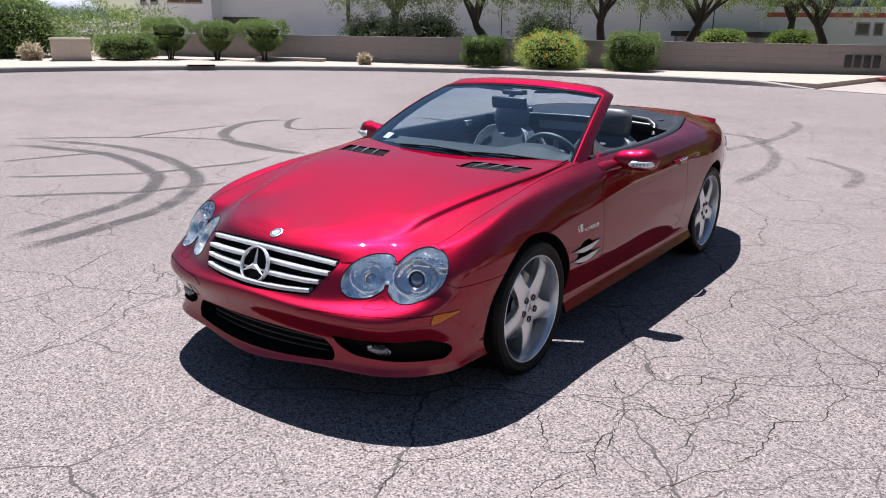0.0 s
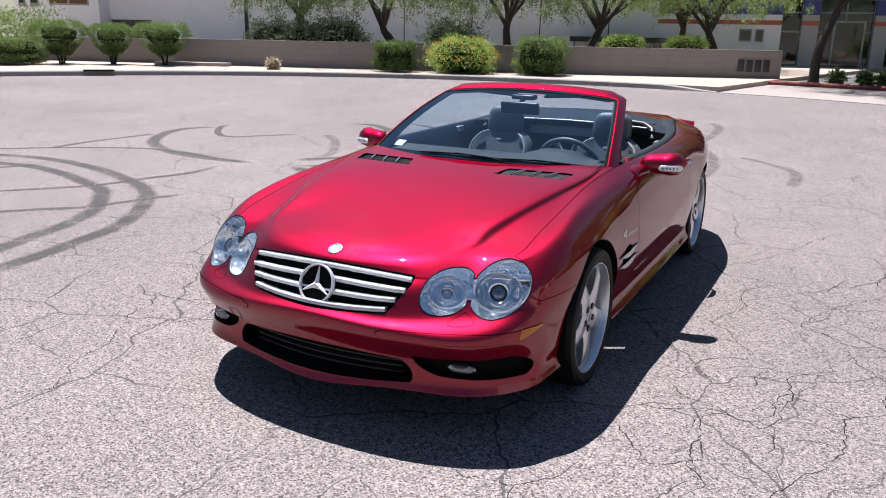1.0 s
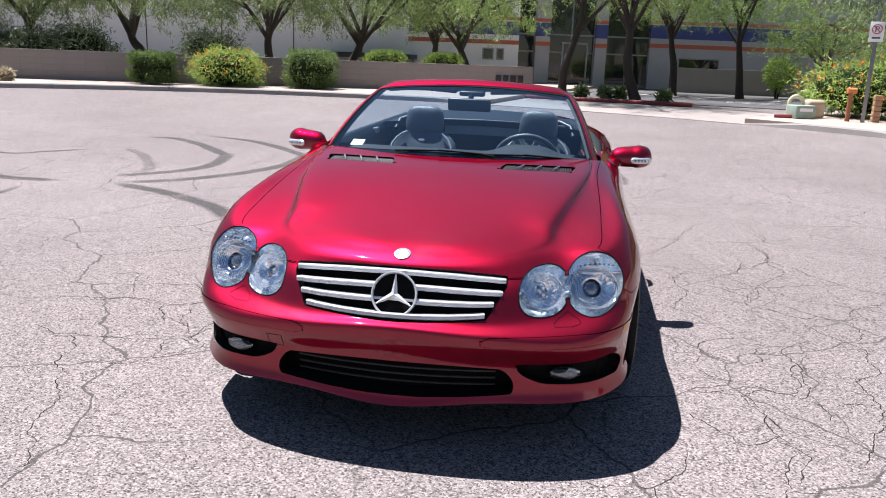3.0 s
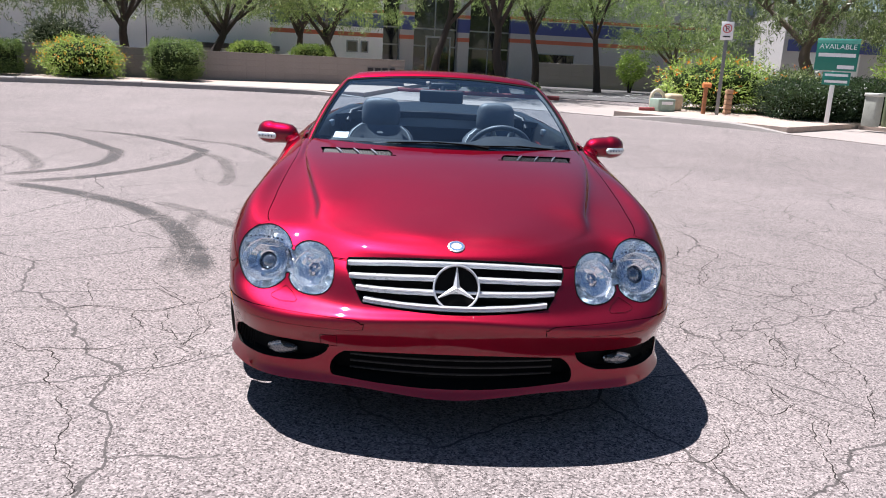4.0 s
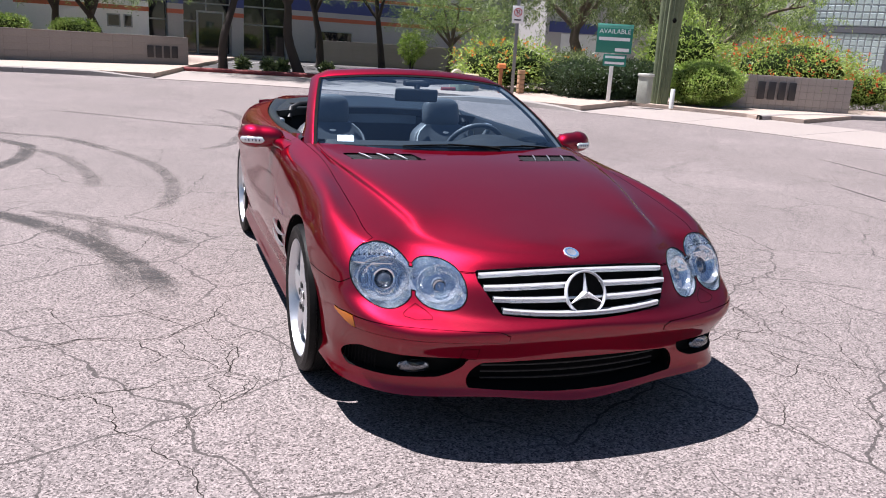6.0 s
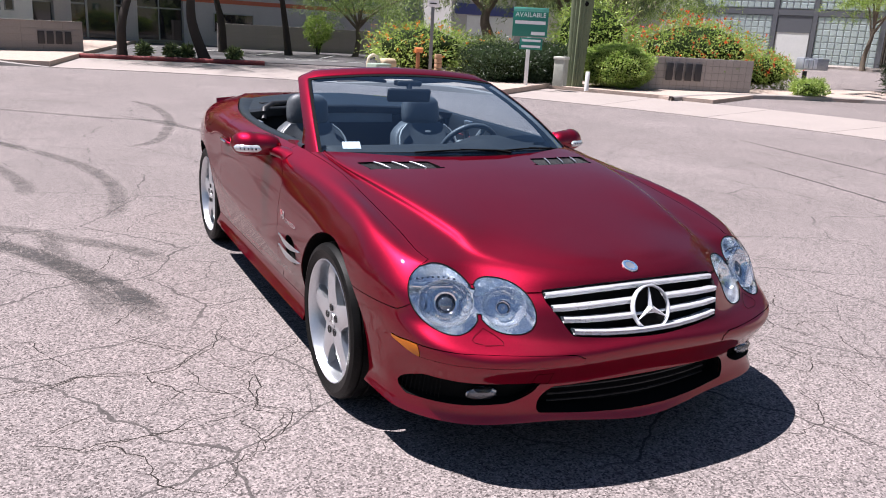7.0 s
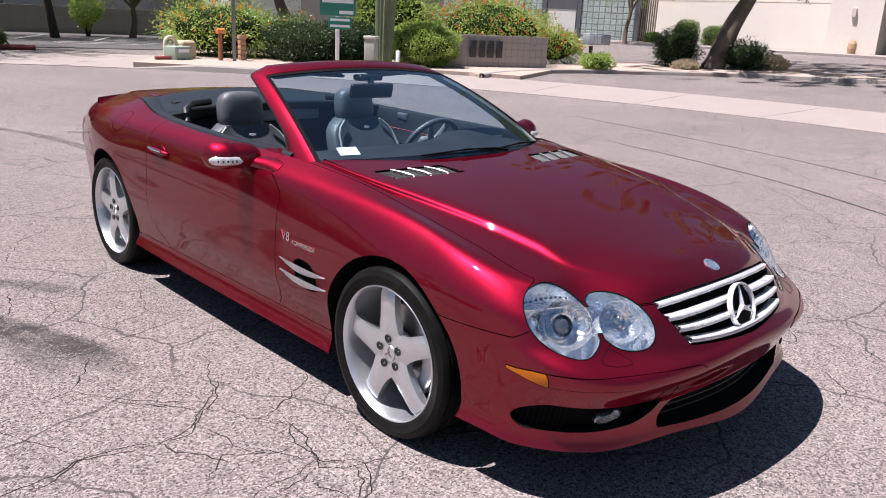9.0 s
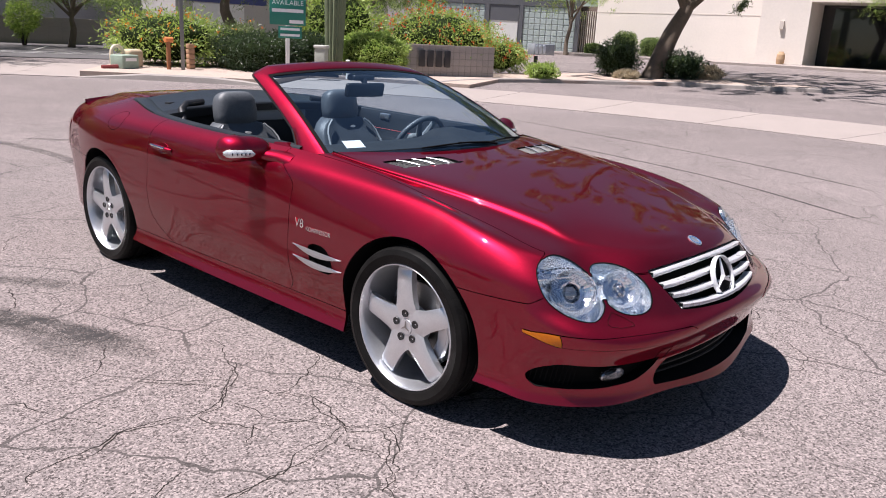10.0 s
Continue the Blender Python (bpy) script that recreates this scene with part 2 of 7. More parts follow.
def asphalt():
    m, t, p, _ = shader("sun_bleached_asphalt")
    v = coords(t)
    big = noisy(t, v, 0.22, 4)
    col = ramp(t, big, [(0.35, (0.192, 0.166, 0.160)), (0.65, (0.232, 0.201, 0.195))])
    # stone chips, pale and dark, with a finer sand between them
    chips = node(t, "ShaderNodeTexVoronoi", Scale=150.0)
    t.links.new(v, chips.inputs["Vector"])
    tone = t.nodes.new("ShaderNodeSeparateColor")
    t.links.new(chips.outputs["Color"], tone.inputs[0])
    sand = noisy(t, v, 260, 2)
    col = blend(t, 1.0, col, ramp(t, tone.outputs[0], [(0.05, (0.26, 0.25, 0.25)), (0.30, (0.76, 0.75, 0.75)), (0.6, (1.0, 1.0, 1.0)), (0.97, (1.66, 1.63, 1.61))]), "MULTIPLY")
    col = blend(t, 1.0, col, ramp(t, sand, [(0.35, (0.72, 0.72, 0.72)), (0.5, (1.0, 1.0, 1.0)), (0.68, (1.18, 1.17, 1.16))]), "MULTIPLY")
    # worn patches where the binder is gone
    worn = calc(t, "MULTIPLY", ramp(t, noisy(t, v, 0.8, 6, 0.65), [(0.40, (0, 0, 0)), (0.72, (1, 1, 1))]), ramp(t, noisy(t, v, 55, 5, 0.75), [(0.28, (0, 0, 0)), (0.74, (1, 1, 1))]))
    col = blend(t, calc(t, "MULTIPLY", worn, 0.48), col, (0.085, 0.077, 0.075))
    # hairline cracks
    warp = t.nodes.new("ShaderNodeVectorMath")
    warp.operation = "ADD"
    nn = node(t, "ShaderNodeTexNoise", Scale=3.5, Detail=4.0, Roughness=0.5)
    t.links.new(v, nn.inputs["Vector"])
    sc = t.nodes.new("ShaderNodeVectorMath")
    sc.operation = "SCALE"
    sc.inputs[3].default_value = 0.22
    t.links.new(nn.outputs["Color"], sc.inputs[0])
    t.links.new(v, warp.inputs[0])
    t.links.new(sc.outputs[0], warp.inputs[1])
    lines = []
    for scale, width, low in ((0.95, 0.0062, 0.34), (2.1, 0.0034, 0.45)):
        vo = t.nodes.new("ShaderNodeTexVoronoi")
        vo.voronoi_dimensions = "2D"
        vo.feature = "DISTANCE_TO_EDGE"
        vo.inputs["Scale"].default_value = scale
        t.links.new(warp.outputs[0], vo.inputs["Vector"])
        where = ramp(t, noisy(t, v, 0.55 * scale ** 0.4, 4), [(low, (0, 0, 0)), (low + 0.12, (1, 1, 1))])
        lines.append(calc(t, "MULTIPLY", calc(t, "LESS_THAN", vo.outputs["Distance"], width * scale), where))
    crack_ = calc(t, "MAXIMUM", *lines)
    col = blend(t, calc(t, "MULTIPLY", crack_, 0.82), col, (0.05, 0.044, 0.042))
    t.links.new(col, p.inputs["Base Color"])
    p.inputs["Roughness"].default_value = 0.9
    p.inputs["Specular IOR Level"].default_value = 0.25
    h = calc(t, "ADD", calc(t, "MULTIPLY", chips.outputs["Distance"], 0.5), calc(t, "MULTIPLY", sand, 0.5))
    h = calc(t, "SUBTRACT", h, calc(t, "MULTIPLY", crack_, 1.2))
    bump(t, p, h, 0.4, 0.004)
    return m


ASPHALT = asphalt()
CONCRETE = plain("pale_concrete", (0.300, 0.258, 0.236), 0.85, vary=0.14, scale=1.5, bumps=0.25, bscale=90)
KERB = plain("kerb_concrete", (0.29, 0.262, 0.242), 0.85, vary=0.2, scale=3, bumps=0.3, bscale=70)
GRAVEL = plain("decomposed_granite", (0.40, 0.315, 0.265), 0.95, vary=0.25, scale=5, bumps=0.6, bscale=120)
BLOCK = plain("taupe_block", (0.23, 0.205, 0.187), 0.9, vary=0.12, scale=1.5, bumps=0.3, bscale=60)

bm = bmesh.new()
rings = [0.0]
while rings[-1] < 40:
    rings.append(rings[-1] + .8)
rings += [55, 80, 130, 250, 600, 1500, 4000]
n = 96
prev = None
for r in rings[1:]:
    ring = []
    for k in range(n):
        x, y = r * math.cos(2 * math.pi * k / n), r * math.sin(2 * math.pi * k / n)
        ring.append(bm.verts.new((x, y, lift(x, y))))
    if prev is None:
        c = bm.verts.new((0, 0, 0))
        for k in range(n):
            bm.faces.new((c, ring[k], ring[(k + 1) % n]))
    else:
        for k in range(n):
            bm.faces.new((prev[k], ring[k], ring[(k + 1) % n], prev[(k + 1) % n]))
    prev = ring
tagged(obj("ground", bm, ASPHALT, smooth=180), "sun-bleached pinkish-grey asphalt with fine cracks", "asphalt", kind="structure")
# ---- the car: its skin is drawn over lines that run from the middle of the nose round the side to the middle of the tail ----
LINE_BOTTOM = [(0, -2.172, 0.176), (0.345, -2.121, 0.196), (0.648, -2.035, 0.195), (0.807, -1.85, 0.19), (0.856, -1.671, 0.205), (0.863, -1.297, 0.191), (0.88, -0.959, 0.189), (0.891, -0.405, 0.192), (0.899, 0.247, 0.196), (0.9, 0.868, 0.204), (0.879, 1.278, 0.215), (0.82, 1.718, 0.229), (0.683, 2.088, 0.249), (0.396, 2.258, 0.26), (0, 2.293, 0.26)]
LINE_LIP = [(0.0, -2.154, 0.226), (0.343, -2.108, 0.246), (0.642, -2.02, 0.245), (0.795, -1.841, 0.24), (0.841, -1.669, 0.247), (0.851, -1.297, 0.249), (0.856, -0.959, 0.247), (0.862, -0.405, 0.25), (0.87, 0.247, 0.254), (0.877, 0.868, 0.262), (0.877, 1.278, 0.273), (0.821, 1.717, 0.314), (0.685, 2.102, 0.33), (0.399, 2.277, 0.336), (0.0, 2.316, 0.336)]
LINE_LOW = [(0, -2.147, 0.335), (0.34, -2.118, 0.332), (0.648, -2.025, 0.329), (0.793, -1.842, 0.312), (0.847, -1.675, 0.315), (0.857, -1.3, 0.315), (0.862, -0.911, 0.318), (0.868, -0.405, 0.309), (0.876, 0.248, 0.313), (0.883, 0.868, 0.323), (0.883, 1.277, 0.349), (0.823, 1.716, 0.369), (0.686, 2.116, 0.38), (0.402, 2.297, 0.381), (0, 2.338, 0.382)]
LINE_BUMPER = [(0, -2.197, 0.459), (0.326, -2.176, 0.445), (0.614, -2.093, 0.435), (0.788, -1.943, 0.445), (0.857, -1.674, 0.445), (0.882, -1.303, 0.45), (0.893, -0.912, 0.45), (0.898, -0.405, 0.432), (0.908, 0.248, 0.472), (0.914, 0.868, 0.505), (0.897, 1.277, 0.481), (0.828, 1.714, 0.501), (0.692, 2.144, 0.502), (0.408, 2.326, 0.493), (0, 2.368, 0.494)]
LINE_WAIST = [(0, -2.148, 0.499), (0.317, -2.123, 0.492), (0.586, -2.006, 0.501), (0.789, -1.87, 0.53), (0.872, -1.639, 0.557), (0.894, -1.303, 0.598), (0.89, -0.88, 0.602), (0.896, -0.403, 0.614), (0.904, 0.249, 0.617), (0.911, 0.869, 0.625), (0.91, 1.278, 0.626), (0.839, 1.715, 0.626), (0.696, 2.165, 0.626), (0.407, 2.336, 0.617), (0, 2.378, 0.617)]
LINE_SIDE = [(0, -2.082, 0.59), (0.339, -2.061, 0.58), (0.572, -1.944, 0.576), (0.786, -1.825, 0.607), (0.859, -1.599, 0.655), (0.863, -1.298, 0.7), (0.865, -0.865, 0.721), (0.881, -0.401, 0.73), (0.894, 0.25, 0.74), (0.902, 0.87, 0.75), (0.901, 1.279, 0.762), (0.826, 1.718, 0.769), (0.667, 2.168, 0.76), (0.39, 2.328, 0.748), (0, 2.369, 0.744)]
LINE_SHOULDER = [(0, -2.04, 0.639), (0.362, -2.005, 0.623), (0.569, -1.881, 0.63), (0.748, -1.776, 0.674), (0.805, -1.559, 0.739), (0.799, -1.261, 0.793), (0.814, -0.852, 0.819), (0.847, -0.399, 0.832), (0.862, 0.251, 0.839), (0.864, 0.871, 0.854), (0.834, 1.28, 0.872), (0.75, 1.72, 0.873), (0.595, 2.151, 0.851), (0.354, 2.3, 0.833), (0, 2.34, 0.826)]
LINE_SEAM = [(0, -2.026, 0.656), (0.333, -1.979, 0.658), (0.551, -1.818, 0.676), (0.696, -1.756, 0.698), (0.714, -1.517, 0.751), (0.716, -1.209, 0.803), (0.717, -0.853, 0.853), (0.754, -0.4, 0.889), (0.782, 0.251, 0.894), (0.751, 0.871, 0.91), (0.659, 1.301, 0.946), (0.557, 1.722, 0.938), (0.464, 2.102, 0.891), (0.297, 2.261, 0.879), (0, 2.29, 0.871)]
LINE_VALLEY = [(0, -2.001, 0.671), (0.313, -1.951, 0.678), (0.511, -1.784, 0.696), (0.561, -1.619, 0.732), (0.602, -1.408, 0.777), (0.645, -1.155, 0.816), (0.684, -0.833, 0.856), (0.694, -0.451, 0.894), (0.641, 0.25, 0.902), (0.601, 0.871, 0.921), (0.563, 1.301, 0.957), (0.515, 1.752, 0.949), (0.427, 2.081, 0.898), (0.279, 2.216, 0.883), (0, 2.256, 0.88)]
LINE_CREASE = [(0, -1.974, 0.684), (0.272, -1.929, 0.69), (0.46, -1.769, 0.712), (0.502, -1.603, 0.761), (0.549, -1.393, 0.804), (0.601, -1.142, 0.841), (0.654, -0.822, 0.873), (0.655, -0.451, 0.9), (0.597, 0.25, 0.909), (0.556, 0.871, 0.929), (0.516, 1.301, 0.964), (0.467, 1.751, 0.953), (0.379, 2.061, 0.908), (0.229, 2.191, 0.893), (0, 2.221, 0.892)]
LINE_MID = [(0, -1.936, 0.698), (0.161, -1.896, 0.709), (0.292, -1.711, 0.74), (0.324, -1.53, 0.776), (0.334, -1.32, 0.816), (0.349, -1.081, 0.852), (0.363, -0.801, 0.883), (0.361, -0.35, 0.935), (0.329, 0.25, 0.935), (0.299, 0.87, 0.945), (0.278, 1.3, 0.971), (0.249, 1.75, 0.961), (0.199, 2, 0.929), (0.12, 2.121, 0.914), (0, 2.16, 0.909)]
LINE_SPINE = [(0, -1.89, 0.71), (0, -1.839, 0.72), (0, -1.669, 0.752), (0, -1.499, 0.784), (0, -1.289, 0.821), (0, -1.049, 0.858), (0, -0.78, 0.891), (0, -0.35, 0.951), (0, 0.25, 0.951), (0, 0.87, 0.951), (0, 1.3, 0.973), (0, 1.75, 0.962), (0, 1.96, 0.94), (0, 2.07, 0.921), (0, 2.11, 0.916)]
LINES = np.array([LINE_BOTTOM, LINE_LIP, LINE_LOW, LINE_BUMPER, LINE_WAIST, LINE_SIDE, LINE_SHOULDER, LINE_SEAM, LINE_VALLEY, LINE_CREASE, LINE_MID, LINE_SPINE])
FLIP = np.array([-1, 1, 1])


def cubic(p, t):
    """Catmull-Rom over the first axis of p, which has one row more at both ends."""
    i = np.clip(t.astype(int), 0, len(p) - 4)
    f = (t - i).reshape((-1,) + (1,) * (p.ndim - 1))
    a, b, c, d = p[i], p[i + 1], p[i + 2], p[i + 3]
    return 0.5 * (2 * b + (c - a) * f + (2 * a - 5 * b + 4 * c - d) * f * f + (3 * b - a - 3 * c + d) * f ** 3)


def body_grid(per_s=18, per_v=9):
    L = np.transpose(LINES, (1, 0, 2))                     # station, line, xyz
    L = np.concatenate([L[1:2] * FLIP, L, L[-2:-1] * FLIP])
    S = np.linspace(0, len(LINES[0]) - 1, (len(LINES[0]) - 1) * per_s + 1)
    G = cubic(L, S)                                        # s, line, xyz
    G = np.transpose(G, (1, 0, 2))
    G = np.concatenate([2 * G[0:1] - G[1:2], G, G[-2:-1] * FLIP])
    V = np.linspace(0, len(LINES) - 1, (len(LINES) - 1) * per_v + 1)
    return S, V, cubic(G, V)                               # v, s, xyz


def slice_by(bm, f, near=None):
    """Cuts the faces along the line where f(co) is nought."""
    val = {}
    for v in bm.verts:
        q = f(v.co)
        val[v] = 0.0 if abs(q) < 4e-4 else q
    todo = [e for e in bm.edges if val[e.verts[0]] * val[e.verts[1]] < 0 and (near is None or near(e.verts[0].co))]
    hit = set()
    for e in todo:
        a, b = e.verts
        va, vb = val[a], val[b]
        hit.update(e.link_faces)
        _, nv = bmesh.utils.edge_split(e, a, va / (va - vb))
        val[nv] = 0.0
    for fc in hit:
        zero = [v for v in fc.verts if val[v] == 0.0]
        if len(zero) == 2 and any(val[v] > 0 for v in fc.verts) and any(val[v] < 0 for v in fc.verts):
            try:
                bmesh.utils.face_split(fc, zero[0], zero[1])
            except ValueError:
                pass


def ell(x, z, cx, cz, ax, az, p=2.0):
    return abs((x - cx) / ax) ** p + abs((z - cz) / az) ** p - 1


def lamp_f(c):
    if c.y > -1.5:
        return 1.0
    return min(ell(c.x, c.z, .690, .594, .106, .097, 2.0), ell(c.x, c.z, .511, .578, .087, .076, 2.4))


def grille_f(c):
    if c.y > -1.8:
        return 1.0
    top = .646 - .12 * c.x ** 2
    low = .486 + .15 * c.x ** 2
    return 20 * max(c.z - top, low - c.z, c.x - (.382 - .62 * max(0, .600 - c.z)))


def intake_f(c):
    if c.y > -1.8:
        return 1.0
    return 20 * max(c.z - .334 + .08 * c.x ** 2, .212 + .10 * c.x ** 2 - c.z, c.x - (.426 - 10 * (c.z - .255) ** 2))


def fog_f(c):
    if c.y > -1.6:
        return 1.0
    return 20 * max(c.z - .344, .249 + .075 * (.79 - c.x) - c.z, c.x - (.812 - 13 * (c.z - .284) ** 2), .436 + 22 * max(0, .332 - c.z) ** 2 - c.x)


def arch_f(c, yc, r):
    return 1.0 if c.x < .55 else math.hypot(c.y - yc, c.z - .305) - r


def front_arch(c):
    return arch_f(c, -1.252, .362)


def rear_arch(c):
    return arch_f(c, 1.275, .372)


def screen_base(x):
    return -.805 + .232 * (abs(x) / .716) ** 2.2


def door_front(c):
    k = min(1, max(0, (c.z - .745) / .14))
    return c.y - (-.546 + .16 * k * k * (3 - 2 * k) + .05 * max(0, (.34 - c.z) / .08) ** 2)


def door_rear(c):
    return c.y - (.685 - .11 * max(0, (.43 - c.z) / .12) ** 2)


def sill_f(c):
    return c.z - .272


def strip_f(c):
    """The rubbing strip let into the bumper, with the side marker at its end."""
    if c.y > -1.5:
        return 1.0
    hi = .457 + .04 * max(0, c.x - .70)
    lo = .417 + .55 * max(0, c.x - .800)
    half = (hi - lo) / 2 * max(.05, min(1, (c.x - .308) / .035, (.842 - c.x) / .025)) ** .5
    return 20 * max(abs(c.z - (hi + lo) / 2) - half, .310 - c.x, c.x - .840)


def gill_f(c):
    if abs(c.y + .75) > .3 or c.x < .8:
        return 1.0
    return ell(c.y - .35 * (c.z - .48), c.z, -.762, .476, .074, .058, 3.0)


def vent_mid(x):
    return -.915 + .034 * max(0, (x - .26) / .33) ** 1.3


def vent_f(c):
    if c.z < .8 or c.y > -.5:
        return 1.0
    return 20 * max(abs(c.y - vent_mid(c.x)) - .0575, abs(c.x - .434 - .25 * (c.y - vent_mid(c.x))) - .168)


def bumper_top(c):
    """Seam between bumper and wing, from lamp to wheel arch."""
    return 1.0 if c.y > -1.28 else c.z - (.547 + .8 * min(.09, max(0, .828 - c.x)))


def fuel_f(c):
    return 1.0 if c.x < .5 else math.hypot(c.y - 1.11, (c.z - .853) * 1.7) - .082


S_, V_, GRID = body_grid()
bm = bmesh.new()
nl = bm.verts.layers.float_vector.new("n")
fv = bm.faces.layers.float.new("v")
fs = bm.faces.layers.float.new("s")
ns, nv_ = len(S_), len(V_)
du = np.gradient(GRID, axis=1)
dv = np.gradient(GRID, axis=0)
NRM = np.cross(du, dv)
NRM[:, 0, 0] = 0
NRM[:, -1, 0] = 0
NRM[-1, :, 0] = 0
NRM /= np.maximum(1e-9, np.linalg.norm(NRM, axis=2, keepdims=True))
NRM[-1, 0] = NRM[-1, 1]
NRM[-1, -1] = NRM[-1, -2]
vid = [[bm.verts.new(GRID[j, i]) for i in range(ns)] for j in range(nv_)]
for j in range(nv_):
    for i in range(ns):
        vid[j][i][nl] = NRM[j, i]
for j in range(nv_ - 1):
    for i in range(ns - 1):
        f = bm.faces.new((vid[j][i], vid[j][i + 1], vid[j + 1][i + 1], vid[j + 1][i]))
        f[fv], f[fs] = (V_[j] + V_[j + 1]) / 2, (S_[i] + S_[i + 1]) / 2
bmesh.ops.remove_doubles(bm, verts=bm.verts[:], dist=1e-5)
CUTS = (lamp_f, grille_f, intake_f, fog_f, front_arch, rear_arch, strip_f, gill_f, vent_f, fuel_f)
for fn in CUTS:
    slice_by(bm, fn)
slice_by(bm, bumper_top, lambda c: c.y < -1.3)
slice_by(bm, lambda c: c.y - screen_base(c.x), lambda c: c.z > .8 and c.y < 0)
slice_by(bm, door_front, lambda c: -.9 < c.y < 0)
slice_by(bm, door_rear, lambda c: .3 < c.y < 1)
slice_by(bm, sill_f, lambda c: -1.3 < c.y < 1.3)
slice_by(bm, lambda c: c.y - 1.33, lambda c: c.z > .88 and 1 < c.y < 1.6)
slice_by(bm, lambda c: c.z - .60, lambda c: c.y > 1.3)
slice_by(bm, lambda c: c.x - .792 - .2 * (c.z - .418), lambda c: c.y < -1.5 and .38 < c.z < .5)

BODY = bm    # kept, for the panels are cut from it
regions = {}
for f in bm.faces:
    c = f.calc_center_median()
    v, s = f[fv], f[fs]
    if lamp_f(c) < 0:
        r = "headlamp"
    elif grille_f(c) < 0:
        r = "grille"
    elif intake_f(c) < 0:
        r = "intake"
    elif fog_f(c) < 0:
        r = "fog"
    elif front_arch(c) < 0 or rear_arch(c) < 0:
        r = "gone"
    elif gill_f(c) < 0:
        r = "gill"
    elif vent_f(c) < 0:
        r = "vent"
    elif strip_f(c) < 0:
        r = "marker" if c.x - .792 - .2 * (c.z - .418) > 0 else "strip"
    elif v > 7 and c.y < screen_base(c.x) or (6 < v < 7 and s < 3):
        r = "hood"
    elif v > 7 and c.y < 1.33:
        r = "gone"
    elif v > 7:
        r = "trunk"
    elif c.y < -1.28 and bumper_top(c) < 0:
        r = "front_bumper"
    elif door_front(c) < 0 and not (sill_f(c) < 0 and c.y > -1.28):
        r = "wing"
    elif -1.28 < c.y < 1.28 and sill_f(c) < 0:
        r = "sill"
    elif door_rear(c) < 0:
        r = "door"
    elif c.z < .60 and c.y > 1.28:
        r = "rear_bumper"
    elif fuel_f(c) < 0:
        r = "fuel_flap"
    else:
        r = "quarter"
    regions.setdefault(r, []).append(f)


def panel(faces, both=False, side=1, gap=0.0016, fold=0.014, shift=0.0, along=None):
    """The mesh of some faces of the skin: edges drawn back for the shut line and folded inwards."""
    out = bmesh.new()
    ln = out.verts.layers.float_vector.new("n")
    seen = {}
    for f in faces:
        vs = []
        for v in f.verts:
            if v not in seen:
                seen[v] = out.verts.new(v.co)
                seen[v][ln] = v[nl]
            vs.append(seen[v])
        try:
            out.faces.new(vs)
        except ValueError:
            pass
    if along:
        for v in out.verts:
            v.co += Vector(along)
    if shift:
        for v in out.verts:
            v.co += v[ln].normalized() * shift
    if both:
        for v in [v for v in out.verts if abs(v.co.x) < 1e-4]:
            v.co.x = 0
    rim = [e for e in out.edges if e.is_boundary and not (both and all(abs(v.co.x) < 1e-4 for v in e.verts))]
    move = {}
    for e in rim:
        f = e.link_faces[0]
        mid = (e.verts[0].co + e.verts[1].co) / 2
        d = (e.verts[1].co - e.verts[0].co).normalized()
        w = f.calc_center_median() - mid
        w = (w - d * w.dot(d)).normalized()
        for v in e.verts:
            move.setdefault(v, Vector())
            move[v] += w
    for v, w in move.items():
        if w.length > 1e-6:
            w = w.normalized() * gap
            if both and abs(v.co.x) < 1e-4:
                w.x = 0
            v.co += w
    if fold:
        up, dn = {}, {}
        for v in move:
            n = v[ln].normalized()
            up[v] = out.verts.new(v.co)
            up[v][ln] = n
            dn[v] = out.verts.new(v.co - n * fold)
            dn[v][ln] = n
        for e in rim:
            a, b = e.verts
            try:
                out.faces.new((up[a], up[b], dn[b], dn[a]))
            except ValueError:
                pass
    if side < 0:
        for v in out.verts:
            v.co.x *= -1
            n = v[ln].copy()
            n.x *= -1
            v[ln] = n
        bmesh.ops.reverse_faces(out, faces=out.faces[:])
    if both:
        geom = bmesh.ops.duplicate(out, geom=out.verts[:] + out.edges[:] + out.faces[:])["geom"]
        for g in geom:
            if isinstance(g, bmesh.types.BMVert):
                g.co.x *= -1
                n = g[ln].copy()
                n.x *= -1
                g[ln] = n
        bmesh.ops.reverse_faces(out, faces=[g for g in geom if isinstance(g, bmesh.types.BMFace)])
        bmesh.ops.remove_doubles(out, verts=[v for v in out.verts if abs(v.co.x) < 1e-5], dist=1e-5)
    return out


def skin(name, bm2, mat, parent, label=""):
    ln = bm2.verts.layers.float_vector["n"]
    ns2 = [tuple(v[ln]) for v in bm2.verts]
    ob = obj(name, bm2, mat, parent, label, 180)
    ob.data.normals_split_custom_set_from_vertices(ns2)
    return ob


